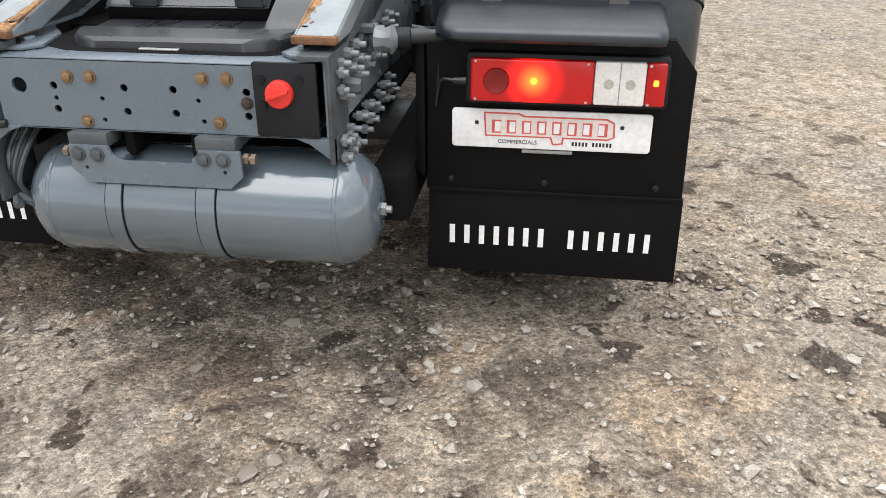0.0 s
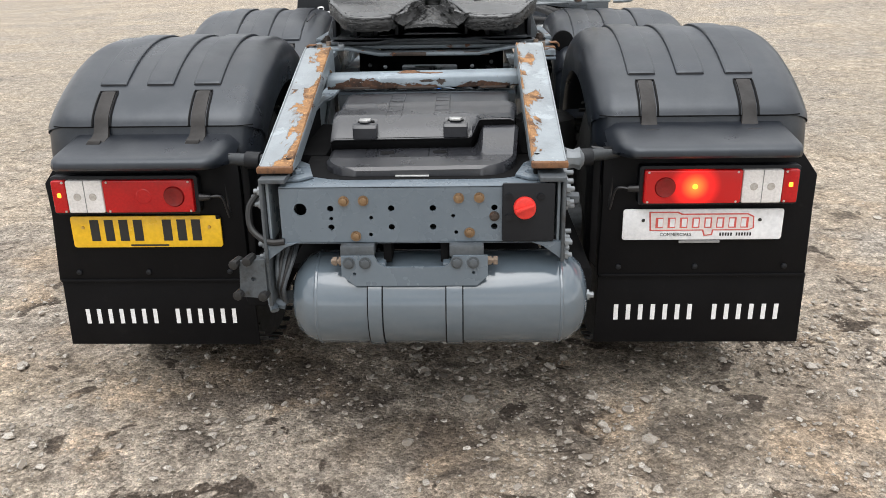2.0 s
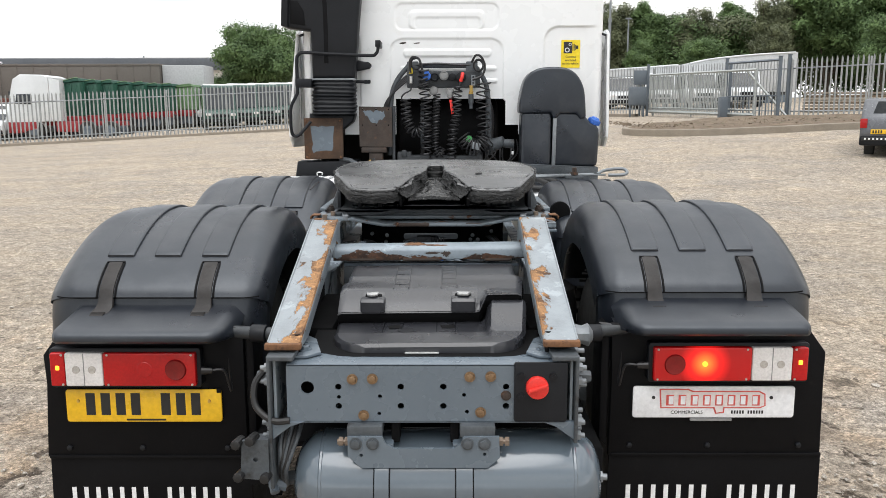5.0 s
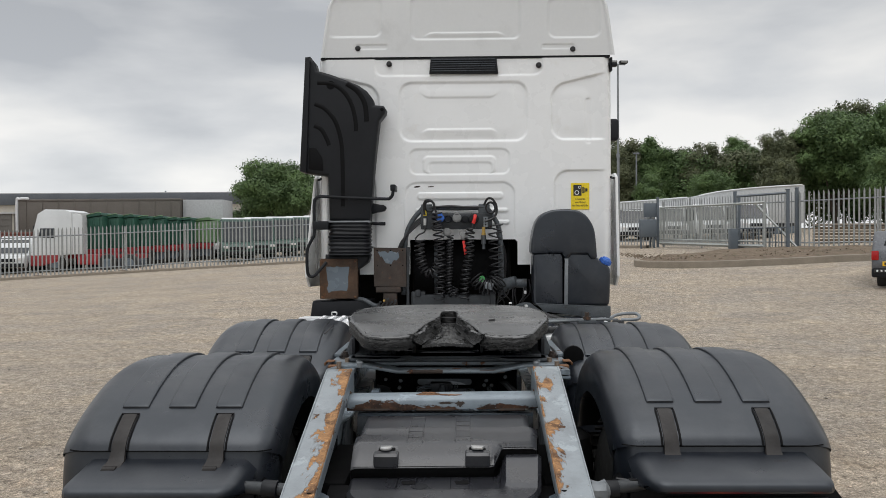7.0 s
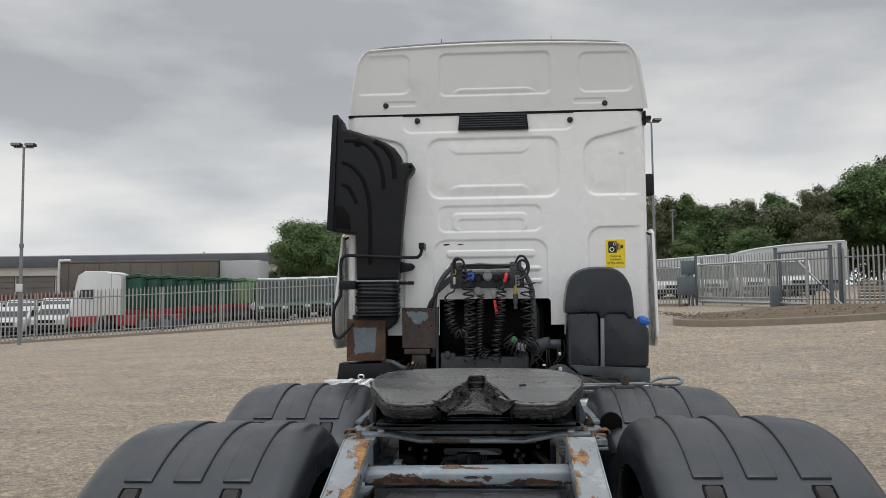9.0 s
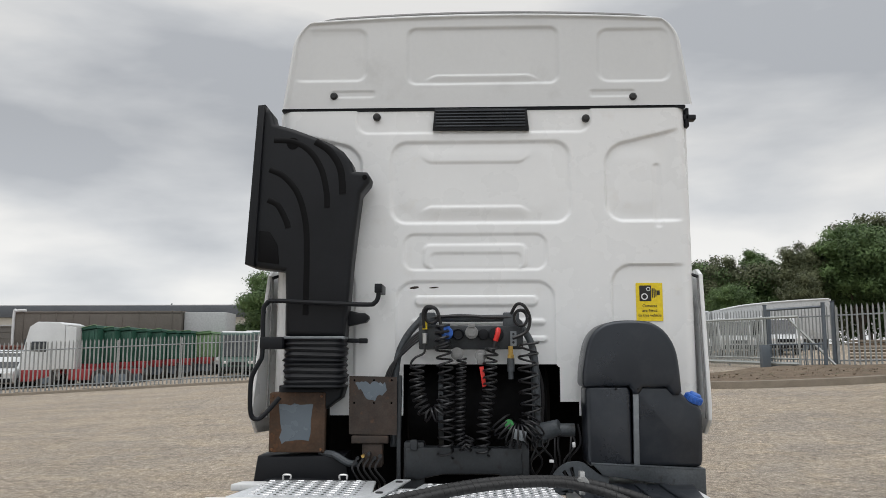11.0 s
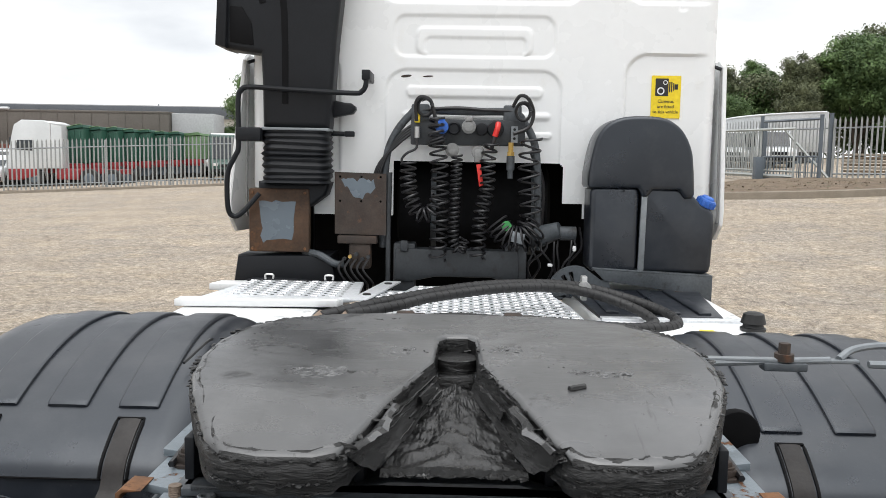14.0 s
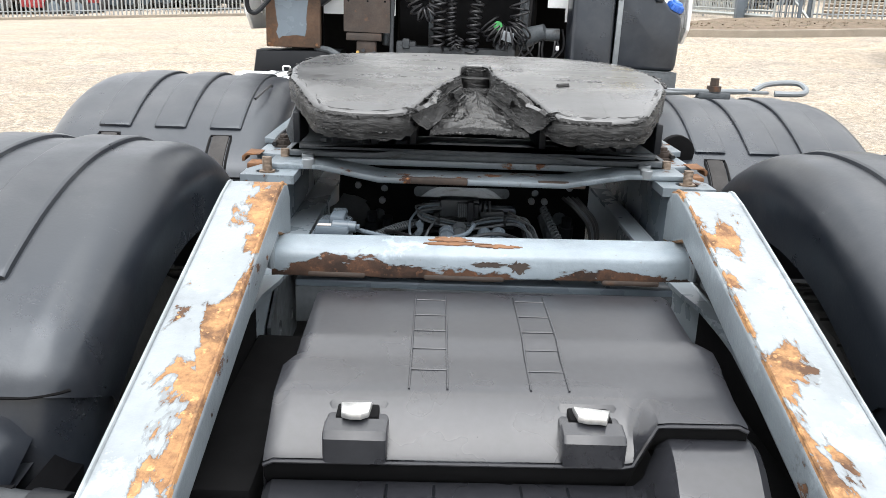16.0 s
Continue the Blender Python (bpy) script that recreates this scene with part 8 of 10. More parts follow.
def grab_bar():
    b = part("grab_rail", tube([(-0.442, CY - 0.21, 2.140), (-0.443, CY - 0.21, 2.095), (-0.462, CY - 0.21, 2.064), (-0.51, CY - 0.21, 2.055), (-0.80, CY - 0.22, 2.066), (-0.995, CY - 0.22, 2.076), (-1.04, CY - 0.22, 2.060), (-1.055, CY - 0.22, 2.01), (-1.055, CY - 0.22, 1.80), (-1.07, CY - 0.22, 1.75), (-1.105, CY - 0.22, 1.68), (-1.113, CY - 0.22, 1.60), (-1.111, CY - 0.21, 1.49), (-1.09, CY - 0.20, 1.455), (-1.05, CY - 0.19, 1.47), (-0.97, CY - 0.16, 1.565)], 0.0125, 10, 8), PLASTIC_DARK, truck, "bent black tubular grab rail")
    part("rail_foot", box(-0.462, -0.422, CY - 0.225, CY - 0.03, 2.118, 2.166, 0.005), PLASTIC_DARK, b)
    part("rail_bracket", merge(box(-1.068, -0.945, CY - 0.235, CY - 0.10, 1.820, 1.885, 0.008)), PLASTIC_DARK, b)


grab_bar()


def rusty_boxes():
    y = CY - 0.135
    a = part("valve_cover_box", box(-1.030, -0.730, y, y + 0.12, 1.275, 1.590, 0.008), RUST_BOX, truck, "rusty steel box with a patch of old grey paint")
    rng = random.Random(3)
    patch = []
    for x0, z0, x1, z1 in ((-0.975, 1.528, -0.800, 1.528), (-0.800, 1.528, -0.812, 1.342), (-0.812, 1.342, -0.965, 1.325), (-0.965, 1.325, -0.975, 1.528)):
        for k in range(6):
            f = k / 6
            patch.append((x0 + (x1 - x0) * f + rng.uniform(-0.008, 0.008), z0 + (z1 - z0) * f + rng.uniform(-0.007, 0.007)))
    part("paint_patch", prism(patch, "y", y - 0.0015, y + 0.001, 0.0), CHASSIS, a, "remains of grey paint")
    for x, z in ((-1.012, 1.570), (-0.750, 1.570), (-1.012, 1.292), (-0.750, 1.292)):
        screw((x, y - 0.001, z), 0.008, RUST, a)
    p = part("mounting_panel", plate([(-0.600, 1.372), (-0.345, 1.368), (-0.347, 1.672), (-0.602, 1.678)], [ring_pts(x, z, 0.0065, 8) for x in (-0.575, -0.47, -0.375) for z in (1.655, 1.535)], "y", y - 0.004, y + 0.004), RUST_DARK, truck, "dark drilled steel panel with flaking paint")
    patch = [(-0.57 + 0.16 * k / 14, 1.64 + rng.uniform(-0.012, 0.01)) for k in range(15)] + [(-0.40 - 0.075 * k / 6, 1.60 - 0.055 * k / 6 + rng.uniform(-0.01, 0.01)) for k in range(7)] + [(-0.50 - 0.06 * k / 6, 1.555 + 0.07 * k / 6 + rng.uniform(-0.01, 0.01)) for k in range(7)]
    part("paint_patch", prism(patch, "y", y - 0.006, y - 0.0042, 0.0), CHASSIS, p)
    part("panel_back", box(-0.59, -0.36, y + 0.01, y + 0.09, 1.40, 1.66, 0.006), BLACK_HOLE, p)
    v = part("leveling_valve", merge(box(-0.585, -0.39, y - 0.02, y + 0.05, 1.325, 1.365, 0.005), box(-0.53, -0.42, y - 0.01, y + 0.06, 1.20, 1.325, 0.012), rod((-0.50, y - 0.03, 1.26), (-0.50, y + 0.0, 1.26), 0.018, 10), rod((-0.45, y - 0.03, 1.22), (-0.45, y, 1.22), 0.015, 10)), RUST_DARK, truck, "corroded air valve with brass unions")
    for k in range(5):
        part("brass_union", rod((-0.55 + 0.03 * k, y - 0.04, 1.25 + 0.012 * (k % 3)), (-0.55 + 0.03 * k, y - 0.01, 1.25 + 0.012 * (k % 3)), 0.010, 6), BRASS if k == 1 else GRIME, v)
        part("air_pipe", tube([(-0.55 + 0.03 * k, y - 0.04, 1.25), (-0.57 + 0.03 * k, y - 0.07, 1.20), (-0.52 + 0.03 * k, y - 0.04, 1.12), (-0.46, y + 0.05, 1.06)], 0.006, 6), CABLE, v)
    part("cross_pipe", tube([(-0.76, y + 0.04, 1.272), (-0.68, y + 0.0, 1.265), (-0.60, y - 0.02, 1.225), (-0.56, y, 1.22)], 0.018, 10), CHASSIS_DARK, truck)
    part("wheel_arch_liner", prism([(-1.12, 1.06), (-1.09, 1.255), (-0.62, 1.265), (-0.58, 1.06)], "y", y + 0.0, y + 0.25, 0.02), PLASTIC_DARK, truck)
    part("arch_beam", tube([(-1.06, y - 0.02, 1.10), (-0.98, y - 0.03, 1.13), (-0.70, y - 0.03, 1.12), (-0.58, y - 0.02, 1.075)], 0.020, 8), PLASTIC_DARK, truck)
    part("panel_post", tube([(-0.335, y + 0.01, 1.10), (-0.335, y + 0.01, 1.40), (-0.33, y + 0.01, 1.68)], 0.012, 8), GRIME, truck)


rusty_boxes()


def air_panel():
    y = CY - 0.075
    arch = [(-0.372, y + 0.03, 1.30), (-0.365, y + 0.02, 1.55), (-0.352, y + 0.01, 1.76), (-0.305, y, 1.88), (-0.235, y - 0.005, 1.965), (-0.19, y - 0.005, 1.985), (0.06, y, 1.985), (0.27, y - 0.005, 1.982), (0.33, y - 0.005, 1.93), (0.385, y, 1.82), (0.405, y + 0.01, 1.60), (0.408, y + 0.03, 1.30)]
    a = part("hose_carrier", tube(arch, 0.019, 12, 6), CHASSIS_DARK, truck, "arched grey tube that carries coiled air lines")
    b = part("socket_panel", box(-0.232, 0.332, y - 0.035, y - 0.005, 1.818, 1.945, 0.008), GRIME, truck, "dark grey panel with trailer sockets")
    for x in (-0.185, 0.268):
        part("panel_ear", box(x - 0.045, x + 0.045, y - 0.03, y - 0.01, 1.925, 2.018, 0.010), CHASSIS_DARK, b)
    part("socket", merge(rod((-0.078, y - 0.075, 1.905), (-0.078, y - 0.03, 1.905), 0.033, 20, None, 0.005), rod((-0.078, y - 0.083, 1.905), (-0.078, y - 0.073, 1.905), 0.026, 20, 0.022), box(-0.094, -0.062, y - 0.075, y - 0.05, 1.930, 1.946, 0.004)), BLUE, b, "blue trailer socket lid")
    part("socket", merge(lathe([(y - 0.065, 0.020), (y - 0.072, 0.026), (y - 0.066, 0.032), (y - 0.03, 0.033)], (-0.018, 0, 1.900), "y", 20), rod((-0.018, y - 0.05, 1.900), (-0.018, y - 0.045, 1.900), 0.024, 16)), PLASTIC_DARK, b, "open black trailer socket")
    part("socket", merge(rod((0.054, y - 0.080, 1.908), (0.054, y - 0.03, 1.908), 0.035, 20, None, 0.005), rod((0.054, y - 0.090, 1.908), (0.054, y - 0.078, 1.908), 0.022, 14), box(0.036, 0.072, y - 0.088, y - 0.055, 1.932, 1.954, 0.005)), GREY_PLASTIC, b, "grey trailer socket")
    part("socket", rod((0.118, y - 0.060, 1.898), (0.118, y - 0.03, 1.898), 0.030, 18, None, 0.005), PLASTIC_DARK, b, "black trailer socket")
    s = part("socket", rod((0.186, y - 0.075, 1.898), (0.186, y - 0.03, 1.898), 0.040, 20, None, 0.006), PLASTIC_DARK, b, "black trailer socket")
    part("air_coupling", tube([(0.196, y - 0.095, 1.925), (0.192, y - 0.110, 1.90), (0.180, y - 0.108, 1.862)], 0.014, 10), RED_KNOB, s, "red air coupling")
    part("coupling_hose", tube([(0.181, y - 0.108, 1.866), (0.172, y - 0.11, 1.83), (0.166, y - 0.10, 1.80)], 0.010, 8), CABLE, s)
    part("dummy_coupling", merge(rod((0.102, y - 0.075, 1.785), (0.102, y - 0.045, 1.785), 0.032, 18), box(0.082, 0.122, y - 0.08, y - 0.05, 1.735, 1.800, 0.010)), GREY_PLASTIC, b)
    part("dummy_coupling", merge(rod((-0.025, y - 0.06, 1.795), (-0.025, y - 0.04, 1.795), 0.034, 18), rod((-0.025, y - 0.068, 1.795), (-0.025, y - 0.058, 1.795), 0.022, 14)), GREY_PLASTIC, b)
    part("red_ribbon", prism([(0.094, 1.725), (0.116, 1.728), (0.130, 1.625), (0.110, 1.618)], "y", y - 0.090, y - 0.084, 0.001), RED_KNOB, b, "red fabric tag")
    part("brass_fitting", merge(rod((0.262, y - 0.055, 1.785), (0.262, y - 0.055, 1.835), 0.014, 6), rod((0.262, y - 0.055, 1.77), (0.262, y - 0.055, 1.79), 0.019, 6)), BRASS, b, "brass air fitting")
    part("hose_end", merge(rod((0.262, y - 0.055, 1.70), (0.262, y - 0.055, 1.77), 0.020, 12), rod((0.262, y - 0.055, 1.66), (0.262, y - 0.055, 1.70), 0.014, 10)), CHASSIS_DARK, b)
    part("yellow_tag", box(-0.212, -0.185, y - 0.060, y - 0.045, 1.925, 1.97, 0.003), STICKER, b)
    part("silver_sleeve", rod((-0.198, y - 0.055, 1.85), (-0.198, y - 0.055, 1.905), 0.014, 12), STEEL, b)
    part("hole_strip", plate([(0.262, 1.835), (0.295, 1.835), (0.295, 1.915), (0.262, 1.915)], [ring_pts(0.2785, z, 0.007, 10) for z in (1.855, 1.877, 1.899)], "y", y - 0.045, y - 0.039), GALV, b)
    # coiled lines
    yc = y - 0.09
    runs = [
        ([(-0.235, yc, 1.735), (-0.238, yc, 1.65), (-0.22, yc, 1.55), (-0.18, yc - 0.01, 1.48), (-0.12, yc - 0.01, 1.49), (-0.085, yc, 1.57)], 0.036, 0.006, 13),
        ([(-0.10, yc, 1.84), (-0.085, yc, 1.70), (-0.08, yc, 1.60), (-0.075, yc, 1.46), (-0.085, yc, 1.34), (-0.09, yc + 0.02, 1.25)], 0.040, 0.006, 14),
        ([(0.0, yc, 1.77), (-0.005, yc, 1.62), (-0.01, yc, 1.45), (-0.01, yc, 1.35), (0.02, yc, 1.30), (0.045, yc, 1.36)], 0.024, 0.0055, 24),
        ([(0.165, yc, 1.83), (0.15, yc, 1.74), (0.15, yc, 1.62), (0.125, yc, 1.50), (0.115, yc, 1.40), (0.11, yc + 0.01, 1.26)], 0.034, 0.006, 16),
        ([(0.36, yc, 1.86), (0.35, yc, 1.74), (0.355, yc, 1.60), (0.365, yc, 1.47), (0.33, yc, 1.40)], 0.050, 0.0062, 8),
        ([(-0.10, yc - 0.01, 1.95), (-0.105, yc - 0.01, 1.88), (-0.095, yc - 0.01, 1.82)], 0.034, 0.007, 4),
        ([(0.20, yc, 1.44), (0.25, yc - 0.02, 1.38), (0.33, yc - 0.03, 1.37), (0.39, yc, 1.42)], 0.060, 0.0055, 10),
    ]
    for pts, big, r, turns in runs:
        part("coiled_line", coil(pts, big, r, turns, 6, 14), CABLE, a, "coiled black air line")
    part("air_line", tube([(-0.198, yc, 1.85), (-0.20, yc, 1.80), (-0.245, yc, 1.775), (-0.27, yc, 1.745), (-0.262, yc, 1.72)], 0.006, 8), CABLE, a)
    for cx, cz in ((-0.160, 2.000), (0.318, 1.985)):
        part("cable_loop", tube([(cx + 0.036 * math.cos(t * 0.7), yc - 0.01 + 0.006 * t, cz + 0.042 * math.sin(t * 0.7)) for t in range(13)], 0.0085, 8, 4), CABLE, a)
    part("cable_loop", tube([(0.265, yc, 2.005), (0.295, yc - 0.02, 2.055), (0.335, yc - 0.02, 2.045), (0.365, yc, 1.98), (0.345, yc, 1.91), (0.27, yc - 0.01, 1.875)], 0.009, 8), CABLE, a)
    part("cable_loop", tube([(-0.20, yc, 1.93), (-0.205, yc - 0.01, 2.01), (-0.18, yc - 0.02, 2.045), (-0.135, yc - 0.01, 2.03), (-0.115, yc, 1.97), (-0.10, yc, 1.90)], 0.009, 8), CABLE, a)
    for k in range(4):
        part("supply_pipe", tube([(-0.20, y - 0.01, 1.93 - 0.012 * k), (-0.29, y - 0.02, 1.86 - 0.012 * k), (-0.375 - 0.008 * k, y - 0.015, 1.70), (-0.40 - 0.007 * k, y, 1.52), (-0.40, y + 0.02, 1.32)], 0.0075, 8), CABLE, a)
    part("loom_wrap", tube([(-0.20, y - 0.02, 1.985), (-0.02, y - 0.03, 2.0), (0.14, y - 0.03, 1.992), (0.29, y - 0.02, 1.99)], 0.009, 8), CABLE, a)
    part("supply_pipe", tube([(0.37, y + 0.02, 1.80), (0.43, y + 0.03, 1.62), (0.42, y + 0.03, 1.35)], 0.014, 8), CABLE, a)
    part("gladhand", merge(rod((0.245, yc - 0.06, 1.432), (0.245, yc - 0.04, 1.432), 0.024, 18)), GREEN_PLASTIC, a, "green air coupling cap")
    part("tag_plate", prism([(0.262, 1.36), (0.325, 1.345), (0.335, 1.395), (0.275, 1.41)], "y", yc - 0.075, yc - 0.07, 0.001), GALV, a)
    # machinery behind; the filter housing is void black for the shade there
    g = part("engine_cover", lathe([(-0.315, 0.20), (-0.30, 0.25), (0.05, 0.26), (0.30, 0.26), (0.47, 0.25), (0.49, 0.2)], (0, CY + 0.32, 1.50), "x", 32), BLACK_HOLE, truck, "round air filter housing under the cab, black for the shade there")
    for x in (-0.12, 0.40):
        part("housing_strap", lathe([(x - 0.015, 0.25), (x - 0.013, 0.264), (x + 0.013, 0.264), (x + 0.015, 0.25)], (0, CY + 0.32, 1.50), "x", 32), CHASSIS_DARK, g)
    part("cab_crossmember", prism([(-0.30, 1.305), (0.31, 1.300), (0.32, 1.17), (0.27, 1.14), (0.18, 1.165), (-0.10, 1.165), (-0.24, 1.135), (-0.30, 1.15)], "y", y - 0.06, y + 0.05, 0.008), GRIME, truck, "grey cab support crossmember")
    for x in (-0.255, 0.30):
        part("support_leg", merge(box(x - 0.055, x + 0.055, y - 0.05, y + 0.06, 1.04, 1.33, 0.01), rod((x, y - 0.055, 1.28), (x, y - 0.045, 1.28), 0.02, 10)), GRIME, truck)
    part("clip_bracket", box(-0.275, -0.235, y - 0.075, y - 0.055, 1.29, 1.345, 0.008), GRIME, truck)
    for k in range(9):
        rng = random.Random(40 + k)
        x = 0.38 + 0.03 * k
        part("loom_cable", tube([(x, y + 0.02, 1.42), (x + rng.uniform(-0.05, 0.05), y - 0.03, 1.32), (x + rng.uniform(-0.08, 0.06), y - 0.02, 1.22), (x + rng.uniform(-0.04, 0.04), y + 0.02, 1.10)], 0.006, 6), CABLE, truck)
    part("lock_cylinder", merge(rod((0.42, y + 0.02, 1.37), (0.52, y - 0.02, 1.41), 0.055, 16, 0.04), rod((0.52, y, 1.39), (0.60, y, 1.39), 0.035, 14)), CHASSIS_DARK, truck, "grey cab lock cylinder")
    for x0, x1, z0, z1 in ((0.575, 0.592, 1.31, 1.335), (0.455, 0.478, 1.232, 1.246)):
        part("white_connector", box(x0, x1, y - 0.10, y - 0.08, z0, z1, 0.003), PRINT_WHITE, truck)


air_panel()


def washer_tank():
    y0_, y1_ = CY - 0.27, CY - 0.06
    body = part("fluid_tank", merge(prism(rrect(0.638, 0.868, 1.225, 1.632, 0.03), "y", y0_, y1_, 0.022, 3), prism([(0.880, 1.23), (1.195, 1.224), (1.214, 1.232), (1.222, 1.26), (1.226, 1.36), (1.230, 1.46), (1.226, 1.505), (1.205, 1.535), (1.165, 1.552), (1.13, 1.59), (1.10, 1.625), (0.89, 1.632), (0.878, 1.60)], "y", y0_, y1_, 0.022, 3)), PLASTIC, truck, "black plastic two-part fluid tank")
    lid = [(v.x, v.z) for v in spline([(0.624, 0, 1.70), (0.640, 0, 1.80), (0.664, 0, 1.875), (0.708, 0, 1.928), (0.775, 0, 1.957), (0.87, 0, 1.965), (0.965, 0, 1.957), (1.03, 0, 1.925), (1.075, 0, 1.872), (1.105, 0, 1.80), (1.118, 0, 1.70)], 5)]
    lid += [(1.124, 1.600), (1.112, 1.582), (1.08, 1.580), (1.062, 1.600), (1.050, 1.622), (0.928, 1.62), (0.912, 1.595), (0.90, 1.585), (0.88, 1.585), (0.87, 1.605), (0.856, 1.628), (0.630, 1.625), (0.622, 1.640)]
    l = part("tank_lid", prism(lid, "y", y0_ - 0.018, y1_ + 0.01, 0.030, 4), PLASTIC, body, "rounded black plastic cover")
    for x in (0.79, 0.90):
        screw((x, y0_ - 0.019, 1.615), 0.006, PLASTIC_DARK, l)
    part("tank_band", prism([(0.872, 1.225), (0.900, 1.225), (0.905, 1.59), (0.878, 1.59)], "y", y0_ - 0.006, y0_ + 0.01, 0.002), GALV, body, "pale galvanised strap")
    n = Vector((0.38, -0.22, 0.90)).normalized()
    c0 = Vector((1.188, y0_ + 0.05, 1.545))
    c = part("filler_cap", merge(rod(c0, c0 + n * 0.040, 0.045, 24, 0.043, 0.007), rod(c0 + n * 0.036, c0 + n * 0.052, 0.034, 20, 0.028, 0.006)), BLUE, body, "round blue filler cap")
    for k in range(14):
        u = n.orthogonal().normalized()
        w = n.cross(u)
        q = c0 + (u * math.cos(k * math.tau / 14) + w * math.sin(k * math.tau / 14)) * 0.0445
        part("cap_grip", rod(q + n * 0.006, q + n * 0.032, 0.0042, 6), BLUE, c)
    s = part("tank_shelf", merge(prism([(0.655, 1.243), (1.222, 1.216), (1.222, 1.085), (1.12, 1.092), (1.118, 1.13), (0.712, 1.185)], "y", y0_ - 0.03, y0_ - 0.02, 0.003), prism([(0.655, 1.246), (1.222, 1.220), (1.222, 1.210), (0.655, 1.236)], "y", y0_ - 0.03, y1_, 0.002)), CHASSIS_DARK, truck, "grey folded steel shelf under the tank")
    part("shelf_scuff", prism([(0.98, 1.115), (1.115, 1.098), (1.11, 1.14), (1.0, 1.145)], "y", y0_ - 0.033, y0_ - 0.029, 0.0), RUST_DARK, s)
    # cast bracket with a fan of openings
    holes = []
    for k in range(5):
        a0, a1 = radians(95 + 24 * k), radians(95 + 24 * k + 15)
        holes.append([(0.576 + r * math.cos(a), 1.122 + r * math.sin(a)) for r, a in ((0.045, a0), (0.105, a0 + 0.03), (0.105, a1 - 0.03), (0.045, a1))])
    part("cast_bracket", plate([(0.446, 1.107)] + [(0.576 + 0.13 * math.cos(radians(a)), 1.122 + 0.13 * math.sin(radians(a))) for a in range(180, 60, -12)] + [(0.70, 1.185), (0.74, 1.185), (0.74, 1.12), (0.70, 1.085)], holes, "y", y0_ - 0.02, y0_ + 0.01), CHASSIS_DARK, truck, "grey cast bracket with a fan of openings")
    part("bracket_hub", lathe([(y0_ - 0.028, 0.02), (y0_ - 0.026, 0.034), (y0_ + 0.01, 0.036)], (0.581, 0, 1.127), "y", 16), CHASSIS, truck)


washer_tank()

# ---- the yard's edge: fences, gate, island, lamp posts ----


def pale_mesh(h, material):
    """A galvanised pale with a split pointed head and a ridged face."""
    w, d = 0.034, 0.010
    cross = [(-w, 0.0), (-0.012, -d), (0.012, -d), (w, 0.0), (0.012, -d + 0.003), (-0.012, -d + 0.003)]
    bm = bmesh.new()
    lo = [bm.verts.new((x, y, 0.05)) for x, y in cross]
    mid = [bm.verts.new((x, y, h - 0.10)) for x, y in cross]
    top = [bm.verts.new((x * 0.12, y - 0.02, h)) for x, y in cross]
    for a, b in ((lo, mid), (mid, top)):
        for i in range(6):
            bm.faces.new((a[i], a[(i + 1) % 6], b[(i + 1) % 6], b[i]))
    bm.faces.new(top)
    return mesh_of("pale", bm, material, 20)


PALE = pale_mesh(2.38, GALV_FENCE)


def fence(p0, p1, label, spacing=0.182):
    a, b = Vector((*p0, 0)), Vector((*p1, 0))
    d = b - a
    n = int(d.length / spacing)
    f = thing("palisade_fence", label, "fence", "yard fences", (a.x, a.y, ground_z(a.x, a.y)))
    ang = math.atan2(d.y, d.x)
    z0 = ground_z(a.x, a.y)
    inv = Matrix.Translation((-a.x, -a.y, -z0))
    for k in range(n + 1):
        p = a + d * (k / n)
        o = new("pale", PALE)
        o.parent = f
        o.matrix_basis = inv @ Matrix.Translation((p.x, p.y, ground_z(p.x, p.y))) @ Matrix.Rotation(ang, 4, "Z")
    span = max(1, int(d.length / 2.75))
    for k in range(span + 1):
        p = a + d * (k / span)
        z = ground_z(p.x, p.y)
        m = inv @ Matrix.Translation((p.x, p.y, z)) @ Matrix.Rotation(ang, 4, "Z")
        post = box(-0.032, 0.032, 0.03, 0.10, -0.1, 2.30, 0.006, 1)
        bmesh.ops.transform(post, matrix=m, verts=post.verts)
        part("post", post, GALV_FENCE, f)
        if k < span:
            q = a + d * ((k + 1) / span)
            zq = ground_z(q.x, q.y)
            for h in (0.32, 1.98):
                r_ = rod(inv @ Vector((p.x, p.y, z + h)), inv @ Vector((q.x, q.y, zq + h)), 0.028, 4)
                bmesh.ops.translate(r_, vec=(-math.sin(ang) * 0.022, math.cos(ang) * 0.022, 0), verts=r_.verts)
                part("rail", r_, GALV, f)
    return f


fence((-40.0, 30.5), (-22.2, 35.75), "galvanised palisade fence along the yard, pointed pales")
fence((-22.1, 35.78), (-8.3, 39.9), "galvanised palisade fence in front of parked lorries")
fence((-8.2, 39.93), (8.2, 41.2), "galvanised palisade fence behind the tractor unit")
fence((8.3, 41.1), (9.9, 39.2), "short galvanised palisade fence beside the gate")
fence((13.6, 30.1), (24.0, 20.5), "galvanised palisade fence in front of the woodland")
fence((10.35, 38.9), (13.62, 30.6), "galvanised palisade fence along which the gate slides")


